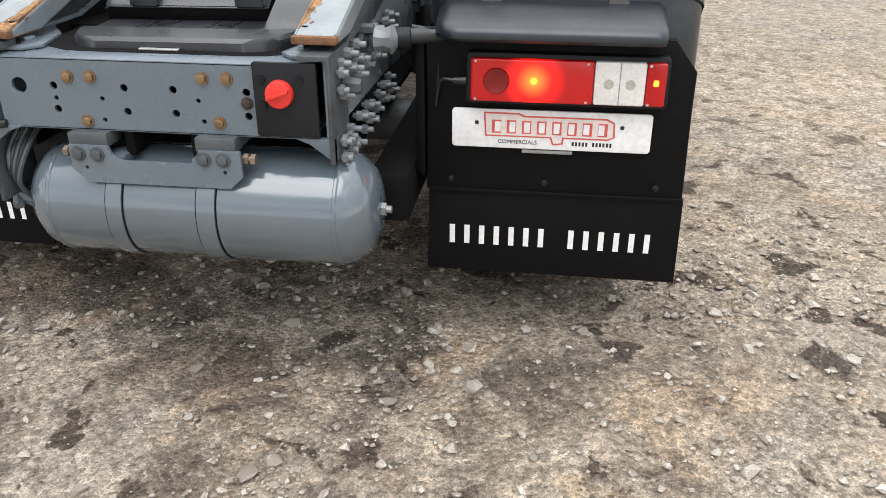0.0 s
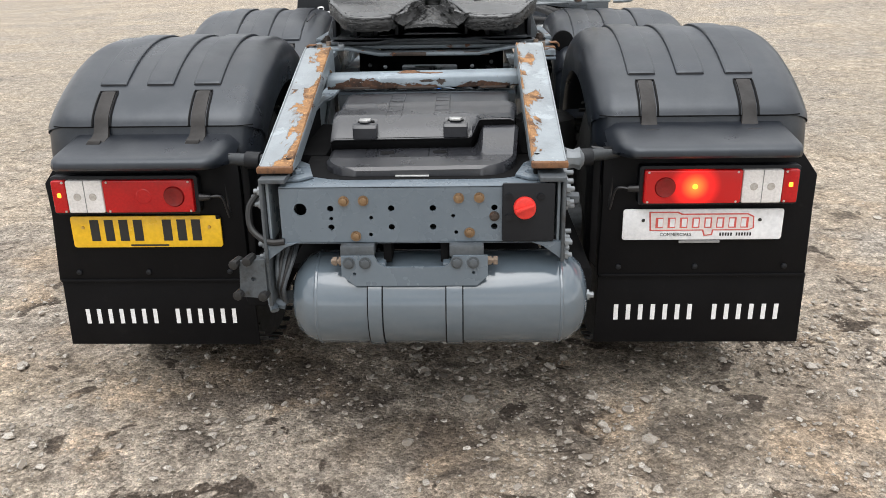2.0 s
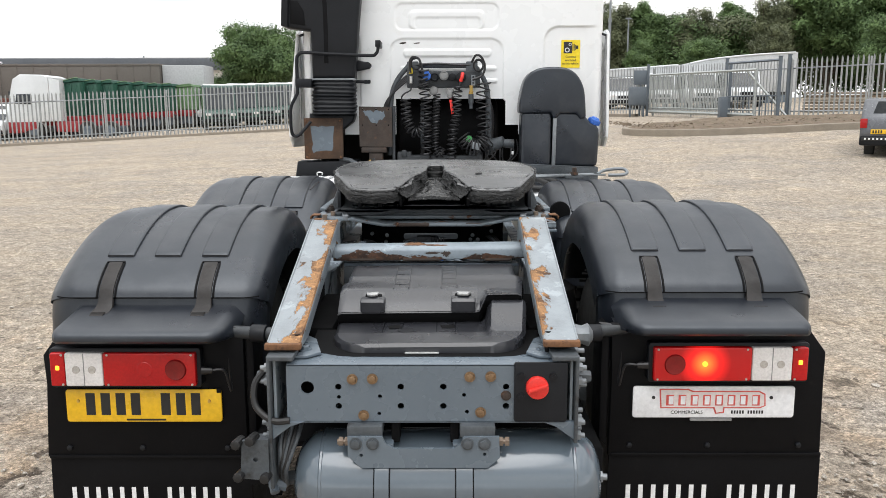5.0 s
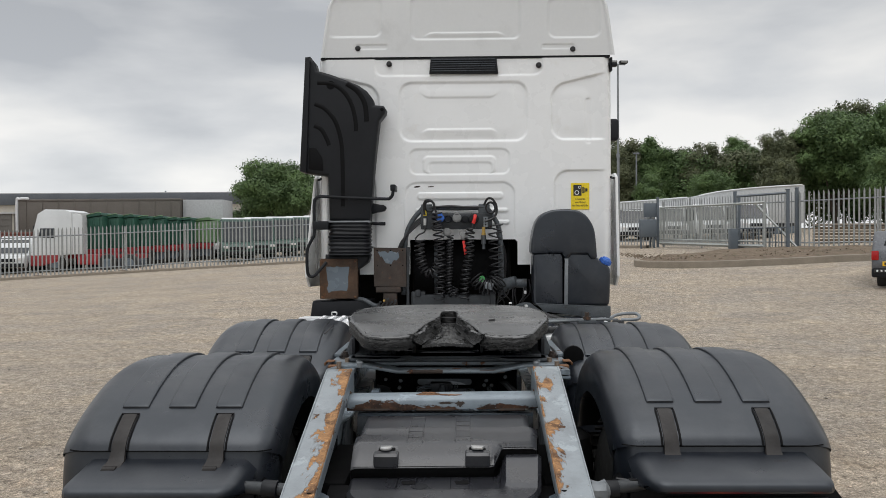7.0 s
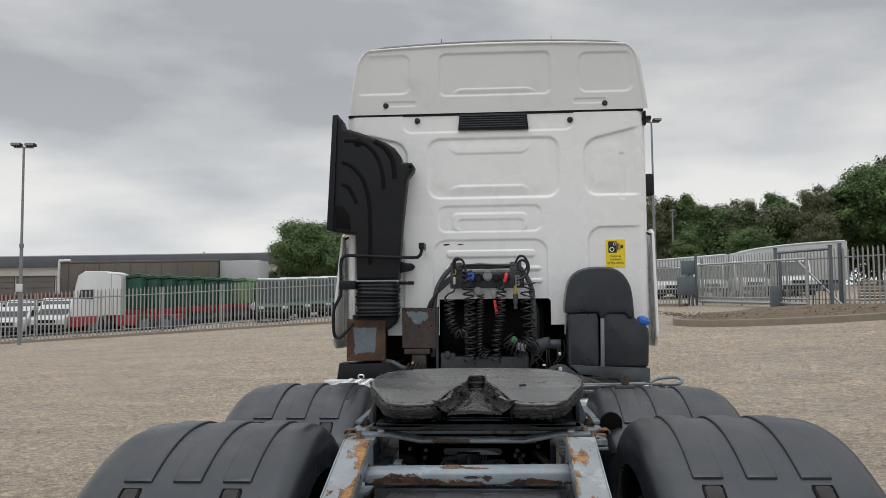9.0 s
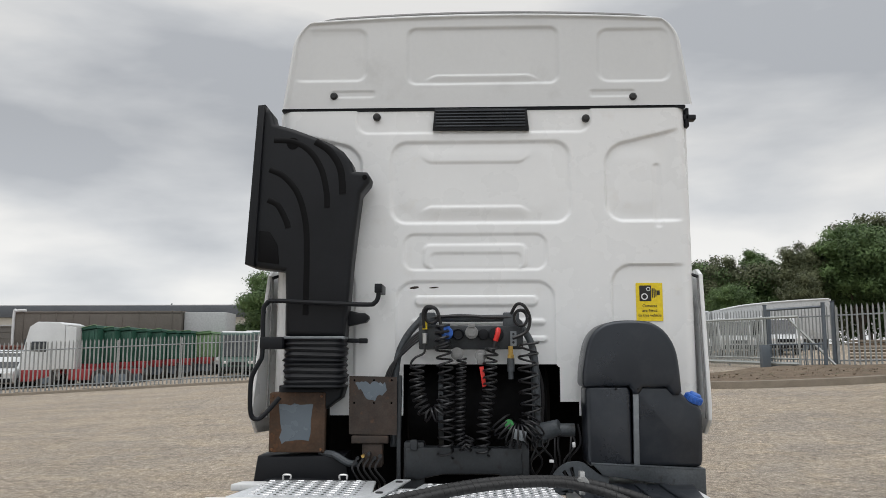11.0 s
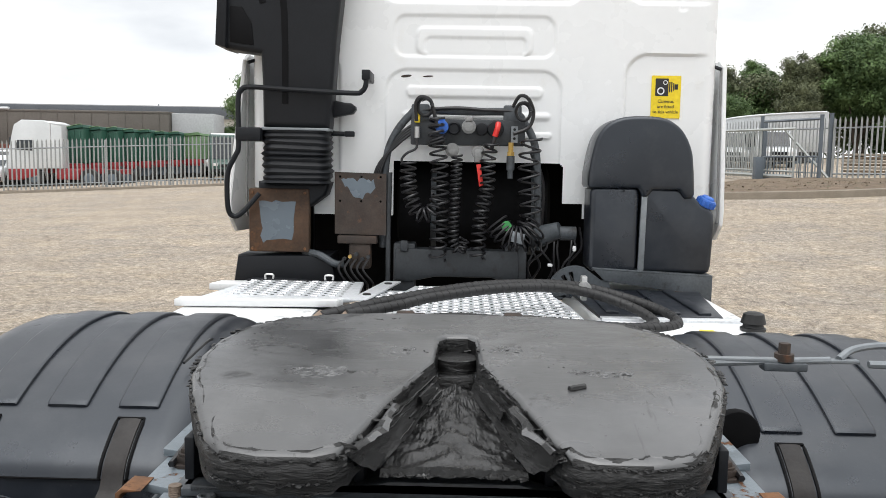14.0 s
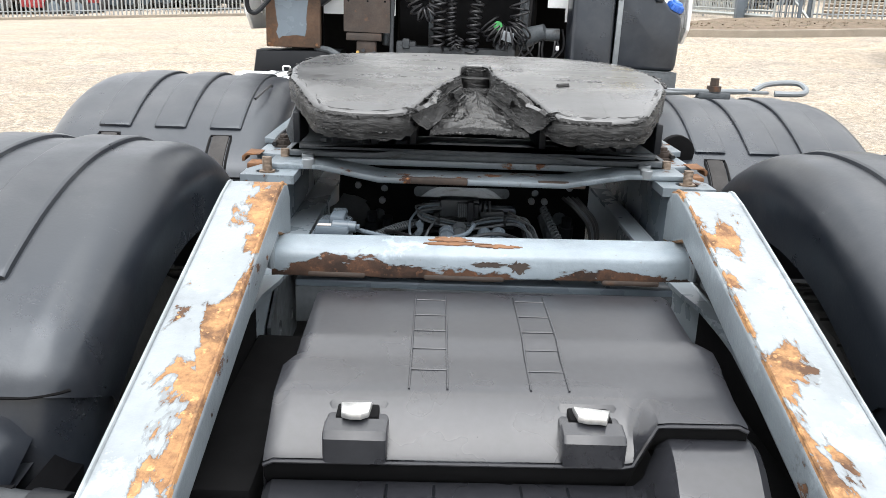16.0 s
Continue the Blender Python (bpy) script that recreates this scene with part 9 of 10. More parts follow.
def verge(pts, w0, w1, label):
    """Strip of bare soil along the foot of a fence."""
    line = [Vector((x, y, 0)) for x, y in pts]
    rows = []
    for a, b in zip(line, line[1:]):
        d = b - a
        n = Vector((d.y, -d.x, 0)).normalized()
        steps = max(2, int(d.length / 0.35))
        for k in range(steps):
            p = a + d * (k / steps)
            row = []
            for i in range(7):
                q = p + n * (w0 + (w1 - w0) * i / 6 + (0.18 * noise.noise(p * 0.9) if i == 6 else 0))
                h = 0.07 * math.sin(math.pi * min(1, 0.15 + i / 7)) * (1 + noise.noise(q * 1.7)) + 0.03 * noise.noise(q * 5) + 0.02
                row.append((q.x, q.y, ground_z(q.x, q.y) + (h if i < 6 else -0.02)))
            rows.append(row)
    tagged(new("soil_verge", mesh_of("soil_verge", grid_mesh(rows), SOIL, 80)), label, "verge", kind="structure")


verge([(-40.0, 30.5), (-22.15, 35.77), (-8.25, 39.92), (8.2, 41.2)], -0.5, 0.48, "strip of bare brown soil along the foot of the fence")


def kerb_line(pts, w, h, label):
    line = spline([(x, y, 0) for x, y in pts], 8)
    rows = []
    for i, p in enumerate(line):
        a, b = line[max(i - 1, 0)], line[min(i + 1, len(line) - 1)]
        t = (b - a).normalized()
        n = Vector((-t.y, t.x, 0))
        z = ground_z(p.x, p.y)
        rows.append([p + n * u * w + Vector((0, 0, z + e)) for u, e in ((-0.5, -0.1), (-0.5, h - 0.02), (-0.42, h), (0.42, h), (0.5, h - 0.02), (0.5, -0.1))])
    ob = new("kerb", mesh_of("kerb", grid_mesh(rows), CONCRETE))
    tagged(ob, label, "kerb", kind="structure")


kerb_line([(-40, 29.9), (-22.0, 35.15), (-8.2, 39.3), (2, 40.2), (8.0, 40.4)], 0.28, 0.12, "weathered concrete kerb under the fence")
kerb_line([(8.2, 40.4), (9.5, 38.5)], 0.25, 0.14, "weathered concrete kerb beside the gate")
ISLAND = [(6.3, 26.2), (6.2, 25.2), (6.8, 24.3), (8.2, 23.7), (10.5, 23.6), (13.0, 23.8), (16.0, 22.6), (22.0, 18.0)]
kerb_line(ISLAND, 0.22, 0.20, "low weathered concrete kerb round the soil island")


def island():
    rows = []
    edge = spline([(x, y, 0) for x, y in ISLAND], 6)
    back = spline([(x, y, 0) for x, y in ((6.3, 26.3), (7.5, 27.2), (9.0, 28.5), (11.0, 30.6), (13.0, 30.6), (15.0, 29.0), (18.5, 26.0), (25.0, 20.0))], 6)
    for a, b in zip(edge, back):
        row = []
        for k in range(11):
            f = k / 10
            p = a.lerp(b, f)
            row.append((p.x, p.y, ground_z(p.x, p.y) + 0.17 + 0.12 * math.sin(f * 3.1) * (0.6 + 0.8 * noise.noise(p * 0.6)) + 0.05 * noise.noise(p * 2.3)))
        rows.append(row)
    tagged(new("soil_island", mesh_of("soil_island", grid_mesh(rows), SOIL, 80)), "raised bed of bare soil and weeds inside a kerb", "verge", kind="structure")



def clods():
    """Lumps of soil, stones and dry stalks on the raised bed."""
    rng = random.Random(77)
    edge = spline([(x, y, 0) for x, y in ISLAND], 6)
    verts, faces = [], []
    for k in range(520):
        f = rng.uniform(0, len(edge) - 1.001)
        p = edge[int(f)].lerp(edge[int(f) + 1], f % 1) + Vector((rng.uniform(-0.1, 0.5), rng.uniform(0.25, 4.0), 0))
        z = ground_z(p.x, p.y) + 0.24
        r = rng.uniform(0.012, 0.04)
        if k % 5 == 0:
            a, b = rng.uniform(0, 6.28), rng.uniform(0.15, 0.4)
            e = Vector((math.cos(a) * b, math.sin(a) * b, rng.uniform(0.0, 0.25)))
            i0 = len(verts)
            verts += [(p.x, p.y, z - 0.05), (p.x + 0.012, p.y, z - 0.05), (p.x + e.x, p.y + e.y, z + e.z)]
            faces.append((i0, i0 + 1, i0 + 2))
            continue
        i0 = len(verts)
        for q in ((1, 0, 0), (-1, 0, 0), (0, 1, 0), (0, -1, 0), (0, 0, 1), (0, 0, -1)):
            t = r * rng.uniform(0.6, 1.3)
            verts.append((p.x + q[0] * t * 1.3, p.y + q[1] * t, z + q[2] * t * 0.7))
        faces += [tuple(i0 + i for i in f_) for f_ in ((0, 2, 4), (2, 1, 4), (1, 3, 4), (3, 0, 4), (2, 0, 5), (1, 2, 5), (3, 1, 5), (0, 3, 5))]
    me = bpy.data.meshes.new("soil_clods")
    me.from_pydata(verts, [], faces)
    me.materials.append(SOIL)
    tagged(new("soil_clods", me), "lumps of soil and dry stalks on the raised bed", "soil", kind="stuff")


island()
clods()


def sliding_gate():
    a, b = Vector((10.15, 38.6)), Vector((11.8, 32.4))
    za, zb = ground_z(a.x, a.y), ground_z(b.x, b.y)
    g = thing("sliding_gate", "pale galvanised sliding gate with thin upright bars", "gate", "", (a.x, a.y, za))
    d = b - a
    inv = Matrix.Translation((-a.x, -a.y, -za))

    def pt(f, h):
        return inv @ Vector((a.x + d.x * f, a.y + d.y * f, za + (zb - za) * f + h))

    for h, r in ((0.22, 0.075), (2.0, 0.05), (0.42, 0.03)):
        part("gate_rail", rod(pt(0, h), pt(1.32, h), r, 4), GALV_PALE, g)
    BR0, BR1 = inv @ Vector((12.15, 31.1, 3.33)), inv @ Vector((13.5, 30.0, 1.42))
    n = 52
    for k in range(n + 1):
        part("gate_bar", rod(pt(k / n * 1.0, 0.22), pt(k / n * 1.0, 2.0), 0.020, 6), GALV_PALE, g)
    for f in (0.0, 1.0, 1.32):
        part("gate_stile", rod(pt(f, 0.15), pt(f, 2.02), 0.045, 4), GALV_PALE, g)
    part("gate_brace", rod(BR0, BR1, 0.05, 4), GALV_PALE, g)
    return g


sliding_gate()


def gate_post(x, y, h, w=0.058, name="gate_post", label="tall blue-grey steel gate post"):
    z = ground_z(x, y)
    p = thing(name, label, "post", "gate posts", (x, y, z))
    part("shaft", box(-w, w, -w, w, -0.1, h, 0.01, 1), GATE_GREY, p)
    part("cap", box(-w - 0.015, w + 0.015, -w - 0.015, w + 0.015, h, h + 0.03, 0.008, 1), GATE_GREY, p)
    return p


gate_post(10.1, 38.9, 2.5)
gate_post(11.85, 32.5, 2.5)
gate_post(13.05, 29.9, 2.45)
gate_post(13.55, 30.25, 2.5)
gate_post(12.25, 33.2, 2.3)


def gate_frame():
    z = ground_z(12.5, 31)
    f = thing("guide_frame", "blue-grey steel guide frame and guard rail beside the gate", "railing", "", (11.85, 32.4, z))
    p0, p1 = Vector((0, -0.1, 0)), Vector((1.2, -2.5, 0))
    part("top_rail", rod(p0 + Vector((0, 0, 2.32)), p1 + Vector((0, 0, 2.32)), 0.05, 4), GATE_GREY, f)
    part("mid_rail", rod(p0 + Vector((0, 0, 0.95)), p1 + Vector((0, 0, 0.95)), 0.03, 6), GATE_GREY, f)
    part("foot_rail", rod(p0 + Vector((0, 0, 0.12)), p1 + Vector((0, 0, 0.12)), 0.03, 6), GATE_GREY, f)
    for k in range(1, 9):
        q = p0.lerp(p1, k / 9)
        part("guard_bar", rod(q + Vector((0, 0, 0.0)), q + Vector((0, 0, 0.95)), 0.022, 6), GATE_GREY, f)
    c = thing("motor_cabinet", "blue-grey gate motor cabinet on the ground", "cabinet", "", (11.6, 32.0, ground_z(11.6, 32.0)))
    part("body", box(-0.16, 0.16, -0.16, 0.16, -0.05, 0.95, 0.02), GATE_GREY, c)
    part("door", box(-0.13, 0.13, -0.175, -0.158, 0.05, 0.88, 0.008), GATE_GREY, c)
    k = thing("control_cabinet", "grey steel control cabinet on two legs", "cabinet", "", (9.45, 38.3, ground_z(9.45, 38.3)))
    part("body", box(-0.42, 0.42, -0.14, 0.14, 0.55, 1.45, 0.02), GATE_GREY, k)
    part("door", box(-0.38, 0.38, -0.155, -0.138, 0.60, 1.40, 0.008), GATE_GREY, k)
    for x in (-0.33, 0.33):
        part("leg", box(x - 0.04, x + 0.04, -0.05, 0.05, -0.05, 0.56, 0.006), GATE_GREY, k)
    n = thing("notice_board", "blue-grey notice panel on the fence", "sign", "", (9.75, 39.0, ground_z(9.75, 39.0)))
    part("board", box(-0.36, 0.36, -0.10, -0.06, 1.55, 2.25, 0.01), GATE_GREY, n)
    part("leg", box(-0.04, 0.04, -0.06, 0.0, -0.05, 2.2, 0.006), GATE_GREY, n)


gate_frame()


def lamp_post(x, y, h, label, turn=0.0, boxed=False):
    z = ground_z(x, y)
    p = thing("street_lamp", label, "lamp post", "lamp posts", (x, y, z))
    p.rotation_euler = (0, 0, turn)
    part("pole", merge(rod((0, 0, -0.1), (0, 0, h * 0.5), 0.085, 12, 0.075), rod((0, 0, h * 0.5), (0, 0, h), 0.06, 12, 0.05)), GALV, p)
    part("collar", rod((0, 0, h * 0.49), (0, 0, h * 0.51), 0.10, 12), GALV, p)
    part("bracket", box(-0.42, 0.42, -0.04, 0.04, h - 0.02, h + 0.05, 0.01, 1), GALV, p)
    for s in (-1, 1):
        hd = part("floodlight", box(s * 0.30 - 0.22, s * 0.30 + 0.22, -0.20, 0.16, h + 0.06, h + 0.20, 0.03, 2), PLASTIC_DARK, p, "dark floodlight head")
        part("glass", box(s * 0.30 - 0.18, s * 0.30 + 0.18, -0.215, -0.198, h + 0.075, h + 0.185, 0.006, 1), GREY_PLASTIC, hd)
    if boxed:
        part("junction_box", box(-0.12, 0.12, -0.2, -0.07, 2.4, 2.75, 0.01), LORRY_WHITE, p)
    return p


lamp_post(-21.4, 33.2, 9.0, "tall galvanised lamp post with two dark floodlights", 0.2, True)
lamp_post(8.75, 42.2, 9.95, "tall galvanised lamp post with two dark floodlights", 0.1)


def thin_pole(x, y, h):
    p = thing("far_lamp_pole", "thin pale lamp pole in front of the woodland", "lamp post", "", (x, y, ground_z(x, y)))
    part("pole", rod((0, 0, 0), (0, 0, h), 0.09, 8, 0.06), GALV, p)
    part("head", box(-0.25, 0.25, -0.1, 0.1, h, h + 0.12, 0.03), GALV, p)


thin_pole(15.2, 67.5, 7.0)

# ---- parked vehicles beyond the fence ----


def road_wheel(parent, x, y, z, r, w):
    o = part("wheel", lathe([(-w / 2, r * 0.6), (-w / 2, r * 0.92), (-w * 0.35, r), (w * 0.35, r), (w / 2, r * 0.92), (w / 2, r * 0.6)], (x, y, z), "y", 20), TYRE, parent)
    part("hub", lathe([(-w / 2 - 0.02, r * 0.2), (-w / 2 - 0.01, r * 0.55), (w / 2 + 0.01, r * 0.55), (w / 2 + 0.02, r * 0.2)], (x, y, z), "y", 16), CHASSIS, o)


def parked_lorry(x, y, turn, label, tall=3.45, body=None, body_len=0.0, body_h=2.4):
    """A rigid or tractor lorry seen from its side; its front points along -x before the turn."""
    t = thing("parked_lorry", label, "lorry", "parked lorries", (x, y, ground_z(x, y)))
    t.rotation_euler = (0, 0, turn)
    prof = [(0.0, 0.55), (-0.03, 1.3), (0.05, 2.0), (0.22, 2.75), (0.35, tall - 0.25), (0.75, tall), (1.9, tall - 0.02), (2.25, tall - 0.15), (2.3, 1.0), (1.6, 0.95), (1.55, 0.55)]
    c = part("cab", prism(prof, "y", -1.22, 1.22, 0.07, 2), LORRY_WHITE, t)
    part("side_window", prism([(0.42, 1.95), (0.52, 2.45), (1.30, 2.45), (1.30, 1.90)], "y", -1.235, -1.215, 0.004), GLASS_DARK, c)
    part("windscreen", prism([(-1.1, 1.85), (1.1, 1.85), (1.05, 2.6), (-1.05, 2.6)], "x", 0.02, 0.12, 0.0), GLASS_DARK, c)
    part("bumper", prism([(-0.06, 0.35), (-0.06, 0.95), (1.55, 0.98), (1.55, 0.62), (0.5, 0.35)], "y", -1.24, 1.24, 0.04), LORRY_RED, t, "red bumper and step")
    part("wind_deflector", prism([(2.30, 1.0), (2.30, tall - 0.2), (2.85, tall - 0.32), (2.85, 1.0)], "y", -1.22, -1.16, 0.02), LORRY_WHITE, t)
    end = 5.9 + body_len * 0.55
    part("chassis", box(1.2, end, -0.45, 0.45, 0.75, 1.0, 0.02), LORRY_RED, t)
    part("side_tank", box(2.5, 3.7, -1.18, -0.55, 0.42, 0.98, 0.06), LORRY_RED, t)
    for wx in (1.3, 4.2, 5.4):
        for s in (-1, 1):
            road_wheel(t, wx, s * 1.02, 0.50, 0.50, 0.30)
    if body:
        b = part("load_body", box(3.0, 3.0 + body_len, -1.22, 1.22, 1.05, 1.05 + body_h, 0.05), body, t)
        for k in range(int(body_len / 0.6)):
            part("stake", box(3.2 + 0.6 * k, 3.28 + 0.6 * k, -1.26, -1.21, 1.05, 1.0 + body_h, 0.01), body, b)
        part("top_rail", box(2.98, 3.02 + body_len, -1.25, 1.25, 1.02 + body_h, 1.12 + body_h, 0.03), body, b)
    return t


def parked_body(x, y, turn, w, h, col, tilt, label):
    """A lorry body on its red chassis, one of a row."""
    t = thing("tipper_body", label, "tipper body", "row of green bodies", (x, y, ground_z(x, y)))
    t.rotation_euler = (0, 0, turn)
    prof = [(0, 1.15), (-0.06, 1.15 + h), (w, 1.15 + h + tilt), (w + 0.04, 1.15)]
    b = part("body", prism(prof, "y", -1.2, 3.6, 0.04), col, t)
    part("roll_cover", prism([(-0.08, 1.16 + h), (-0.10, 1.27 + h), (w * 0.80, 1.33 + h + tilt * 1.2), (w * 0.98, 1.30 + h + tilt * 1.2), (w * 1.02, 1.18 + h + tilt)], "y", -1.28, 3.6, 0.03), col, b)
    part("cover_edge", tube([(-0.10, -1.29, 1.27 + h), (w * 0.80, -1.29, 1.335 + h + tilt * 1.2), (w * 0.98, -1.29, 1.30 + h + tilt * 1.2)], 0.022, 6, 3), LIME, b)
    for k in range(3):
        part("stake", box(0.1 + w * k / 3, 0.16 + w * k / 3, -1.25, -1.19, 1.15, 1.1 + h, 0.01), col, b)
    part("chassis", box(0.1, w, -1.3, 3.4, 0.72, 1.12, 0.03), LORRY_RED, t)
    for wx in (0.3, w - 0.25):
        road_wheel(t, wx, -0.9, 0.5, 0.5, 0.3)
        road_wheel(t, wx, 2.4, 0.5, 0.5, 0.3)


def parked_van(x, y, turn, label, col, roof=None, length=4.6, h=2.0, group="parked vans"):
    v = thing("parked_van", label, "van", group, (x, y, ground_z(x, y)))
    v.rotation_euler = (0, 0, turn)
    prof = [(0.0, 0.40), (-0.02, 0.85), (0.10, 1.02), (0.95, 1.14), (1.45, h - 0.12), (1.65, h - 0.02), (length - 0.1, h), (length, h - 0.2), (length + 0.02, 0.42), (length - 0.6, 0.36), (0.5, 0.34)]
    b = part("body", prism(prof, "y", -0.92, 0.92, 0.09, 3), col, v)
    if roof:
        part("roof", prism([(1.55, h - 0.08), (1.7, h + 0.03), (length - 0.12, h + 0.05), (length, h - 0.06)], "y", -0.86, 0.86, 0.04), roof, v)
    part("windscreen", prism([(0.935, 1.19), (1.36, h - 0.22), (1.46, h - 0.22), (1.04, 1.19)], "y", -0.80, 0.80, 0.0), GLASS_DARK, b)
    for s in (-1, 1):
        for x0, x1 in ((1.25, 2.15), (2.3, 3.2), (3.35, length - 0.25)):
            part("side_window", prism([(x0 + (0.0 if x0 > 1.5 else -0.05), 1.18), (x0 + (0.0 if x0 > 1.5 else 0.22), h - 0.22), (x1, h - 0.22), (x1, 1.18)], "y", *sorted((s * 0.905, s * 0.928)), 0.0), GLASS_DARK, b)
        for wx in (0.85, length - 0.85):
            road_wheel(v, wx, s * 0.82, 0.34, 0.34, 0.22)
        part("headlight", box(-0.03, 0.03, s * 0.68 - 0.14, s * 0.68 + 0.14, 0.78, 0.92, 0.02), LENS_WHITE, v)
    part("grille", box(-0.035, 0.0, -0.45, 0.45, 0.70, 0.88, 0.01), PLASTIC_DARK, v)
    part("bumper", box(-0.08, 0.12, -0.9, 0.9, 0.40, 0.62, 0.04), PLASTIC_DARK, v)
    return v


parked_lorry(-23.75, 43.2, 0.02, "white high-roofed lorry with red bumper and red tank", 3.5)
for k in range(7):
    parked_body(-21.65 + 0.57 * k, 45.2 + 0.9 * k, 0.05, 0.92, 1.78 - 0.055 * k - 0.04 * (k % 2), LORRY_GREEN, 0.12 - 0.012 * k, "green tipper body on a red chassis, one of a row")
parked_body(-17.45, 51.7, 0.05, 1.05, 1.38, LIME, 0.05, "light green tipper body at the end of the row")
parked_van(-15.35, 51.0, math.pi / 2, "plain white van between the green vehicles", LORRY_WHITE, None, 4.8, 2.5)
for k in range(6):
    parked_van(-12.9 + 0.92 * k, 44.6 + 1.75 * k, math.pi / 2 + 0.32, "dark green van with a white roof, one of a row", DARK_GREEN, LORRY_WHITE, 4.6, 2.6, "row of green vans")
for k in range(4):
    parked_van(-28.6 + 1.9 * k, 39.6 + 0.9 * k, math.pi / 2 + 0.2, "white van parked nose to the fence", LORRY_WHITE, None, 4.5, 1.75, "row of white vans")
for k in range(4):
    parked_van(-30.6 + 1.95 * k, 44.0 + 0.5 * k, math.pi / 2 + 0.2, "white panel van in the second row behind the fence", LORRY_WHITE, None, 4.5, 2.15, "second row of white vans")
parked_van(-8.9, 53.5, 0.2, "white van beyond the row of green vans", LORRY_WHITE, None, 4.8, 2.2)
for k in range(4):
    parked_van(11.0 + 2.0 * k, 48.5 - 1.5 * k, math.pi / 2 - 0.1, "white delivery van behind the gate", LORRY_WHITE, None, 5.2, 2.2, "vans behind the gate")


def curtain_trailer():
    x, y = -31.3, 54.5
    t = thing("curtain_trailer", "brown curtain-sided trailer with a pale front corner", "trailer", "", (x, y, ground_z(x, y)))
    L = 11.6
    part("curtain", box(0.0, L, -0.1, 2.4, 1.2, 4.65, 0.05), BROWN, t)
    part("roof_edge", box(-0.02, L + 0.02, -0.13, 2.43, 4.58, 4.75, 0.04), BROWN, t)
    part("corner_post", tube([(-0.02, -0.12, 1.2), (-0.04, -0.12, 4.5), (0.15, -0.12, 4.78), (0.8, -0.12, 4.8)], 0.10, 8), LORRY_WHITE, t)
    for k in range(10):
        part("curtain_strap", box(0.6 + 1.15 * k, 0.64 + 1.15 * k, -0.13, -0.09, 1.2, 4.8, 0.004), BROWN, t)
    part("chassis", box(0.2, L - 0.2, 0.3, 2.0, 0.8, 1.2, 0.03), CHASSIS_DARK, t)
    for wx in (8.2, 9.5, 10.8):
        road_wheel(t, wx, 0.15, 0.5, 0.5, 0.3)
    b = thing("box_trailer", "pale grey box trailer beside the curtain trailer", "trailer", "", (x + L + 0.05, y + 0.3, ground_z(x + L, y)))
    part("box", box(0.0, 2.9, 0.0, 2.4, 1.2, 4.2, 0.05), CLADDING, b)
    part("chassis", box(0.2, 2.7, 0.3, 2.0, 0.5, 1.2, 0.03), CHASSIS_DARK, b)
    road_wheel(b, 1.9, 0.2, 0.5, 0.5, 0.3)


curtain_trailer()


def red_container():
    x, y = -37.5, 50.0
    c = thing("shipping_container", "weathered red-brown corrugated shipping container behind the white vans", "container", "", (x, y, ground_z(x, y)))
    part("shell", box(0.0, 12.0, 0.0, 2.4, 0.0, 2.72, 0.02), BRICK_RED, c)
    for k in range(40):
        part("corrugation", prism([(0.15 + 0.295 * k, -0.035), (0.20 + 0.295 * k, -0.06), (0.30 + 0.295 * k, -0.06), (0.35 + 0.295 * k, -0.035), (0.35 + 0.295 * k, 0.01), (0.15 + 0.295 * k, 0.01)], "z", 0.14, 2.58, 0.0), BRICK_RED, c)
    for z in (0.0, 2.60):
        part("rail", box(-0.02, 12.02, -0.07, 0.02, z, z + 0.13, 0.01), BRICK_RED, c)


red_container()


def warehouse():
    w = thing("warehouse", "long low warehouse with dark roof band, cream fascia and shutters", "building", "", (-75.0, 95.0, ground_z(-40, 95)))
    z = ground_z(-40, 95)
    part("wall", box(0, 62, 0, 30, -2.0, 6.6 - z, 0.0), CREAM, w)
    part("roof_band", box(-0.3, 62.3, -0.4, 30.3, 6.6 - z, 7.95 - z, 0.05), CLADDING_DARK, w)
    part("roof", box(-0.2, 62.2, -0.3, 30.2, 7.90 - z, 8.05 - z, 0.0), CLADDING, w)
    part("shutter_lintel", box(0.0, 62.0, -0.30, 0.02, 5.55 - z, 5.72 - z, 0.02), CLADDING, w)
    for k in range(12):
        d = part("loading_door", box(0.3 + 5.15 * k, 5.2 + 5.15 * k, -0.14, 0.05, -2.0, 5.55 - z, 0.02), SHUTTER, w)
        for j in range(9):
            part("door_rib", box(0.35 + 5.15 * k, 5.15 + 5.15 * k, -0.18, -0.13, -1.2 + 0.75 * j, -1.14 + 0.75 * j, 0.0), SHUTTER, d)
    for x in (38.0, 55.0):
        part("roof_vent", rod((x, 4, 7.4 - z), (x, 4, 8.5 - z), 0.10, 8), GALV, w)


warehouse()


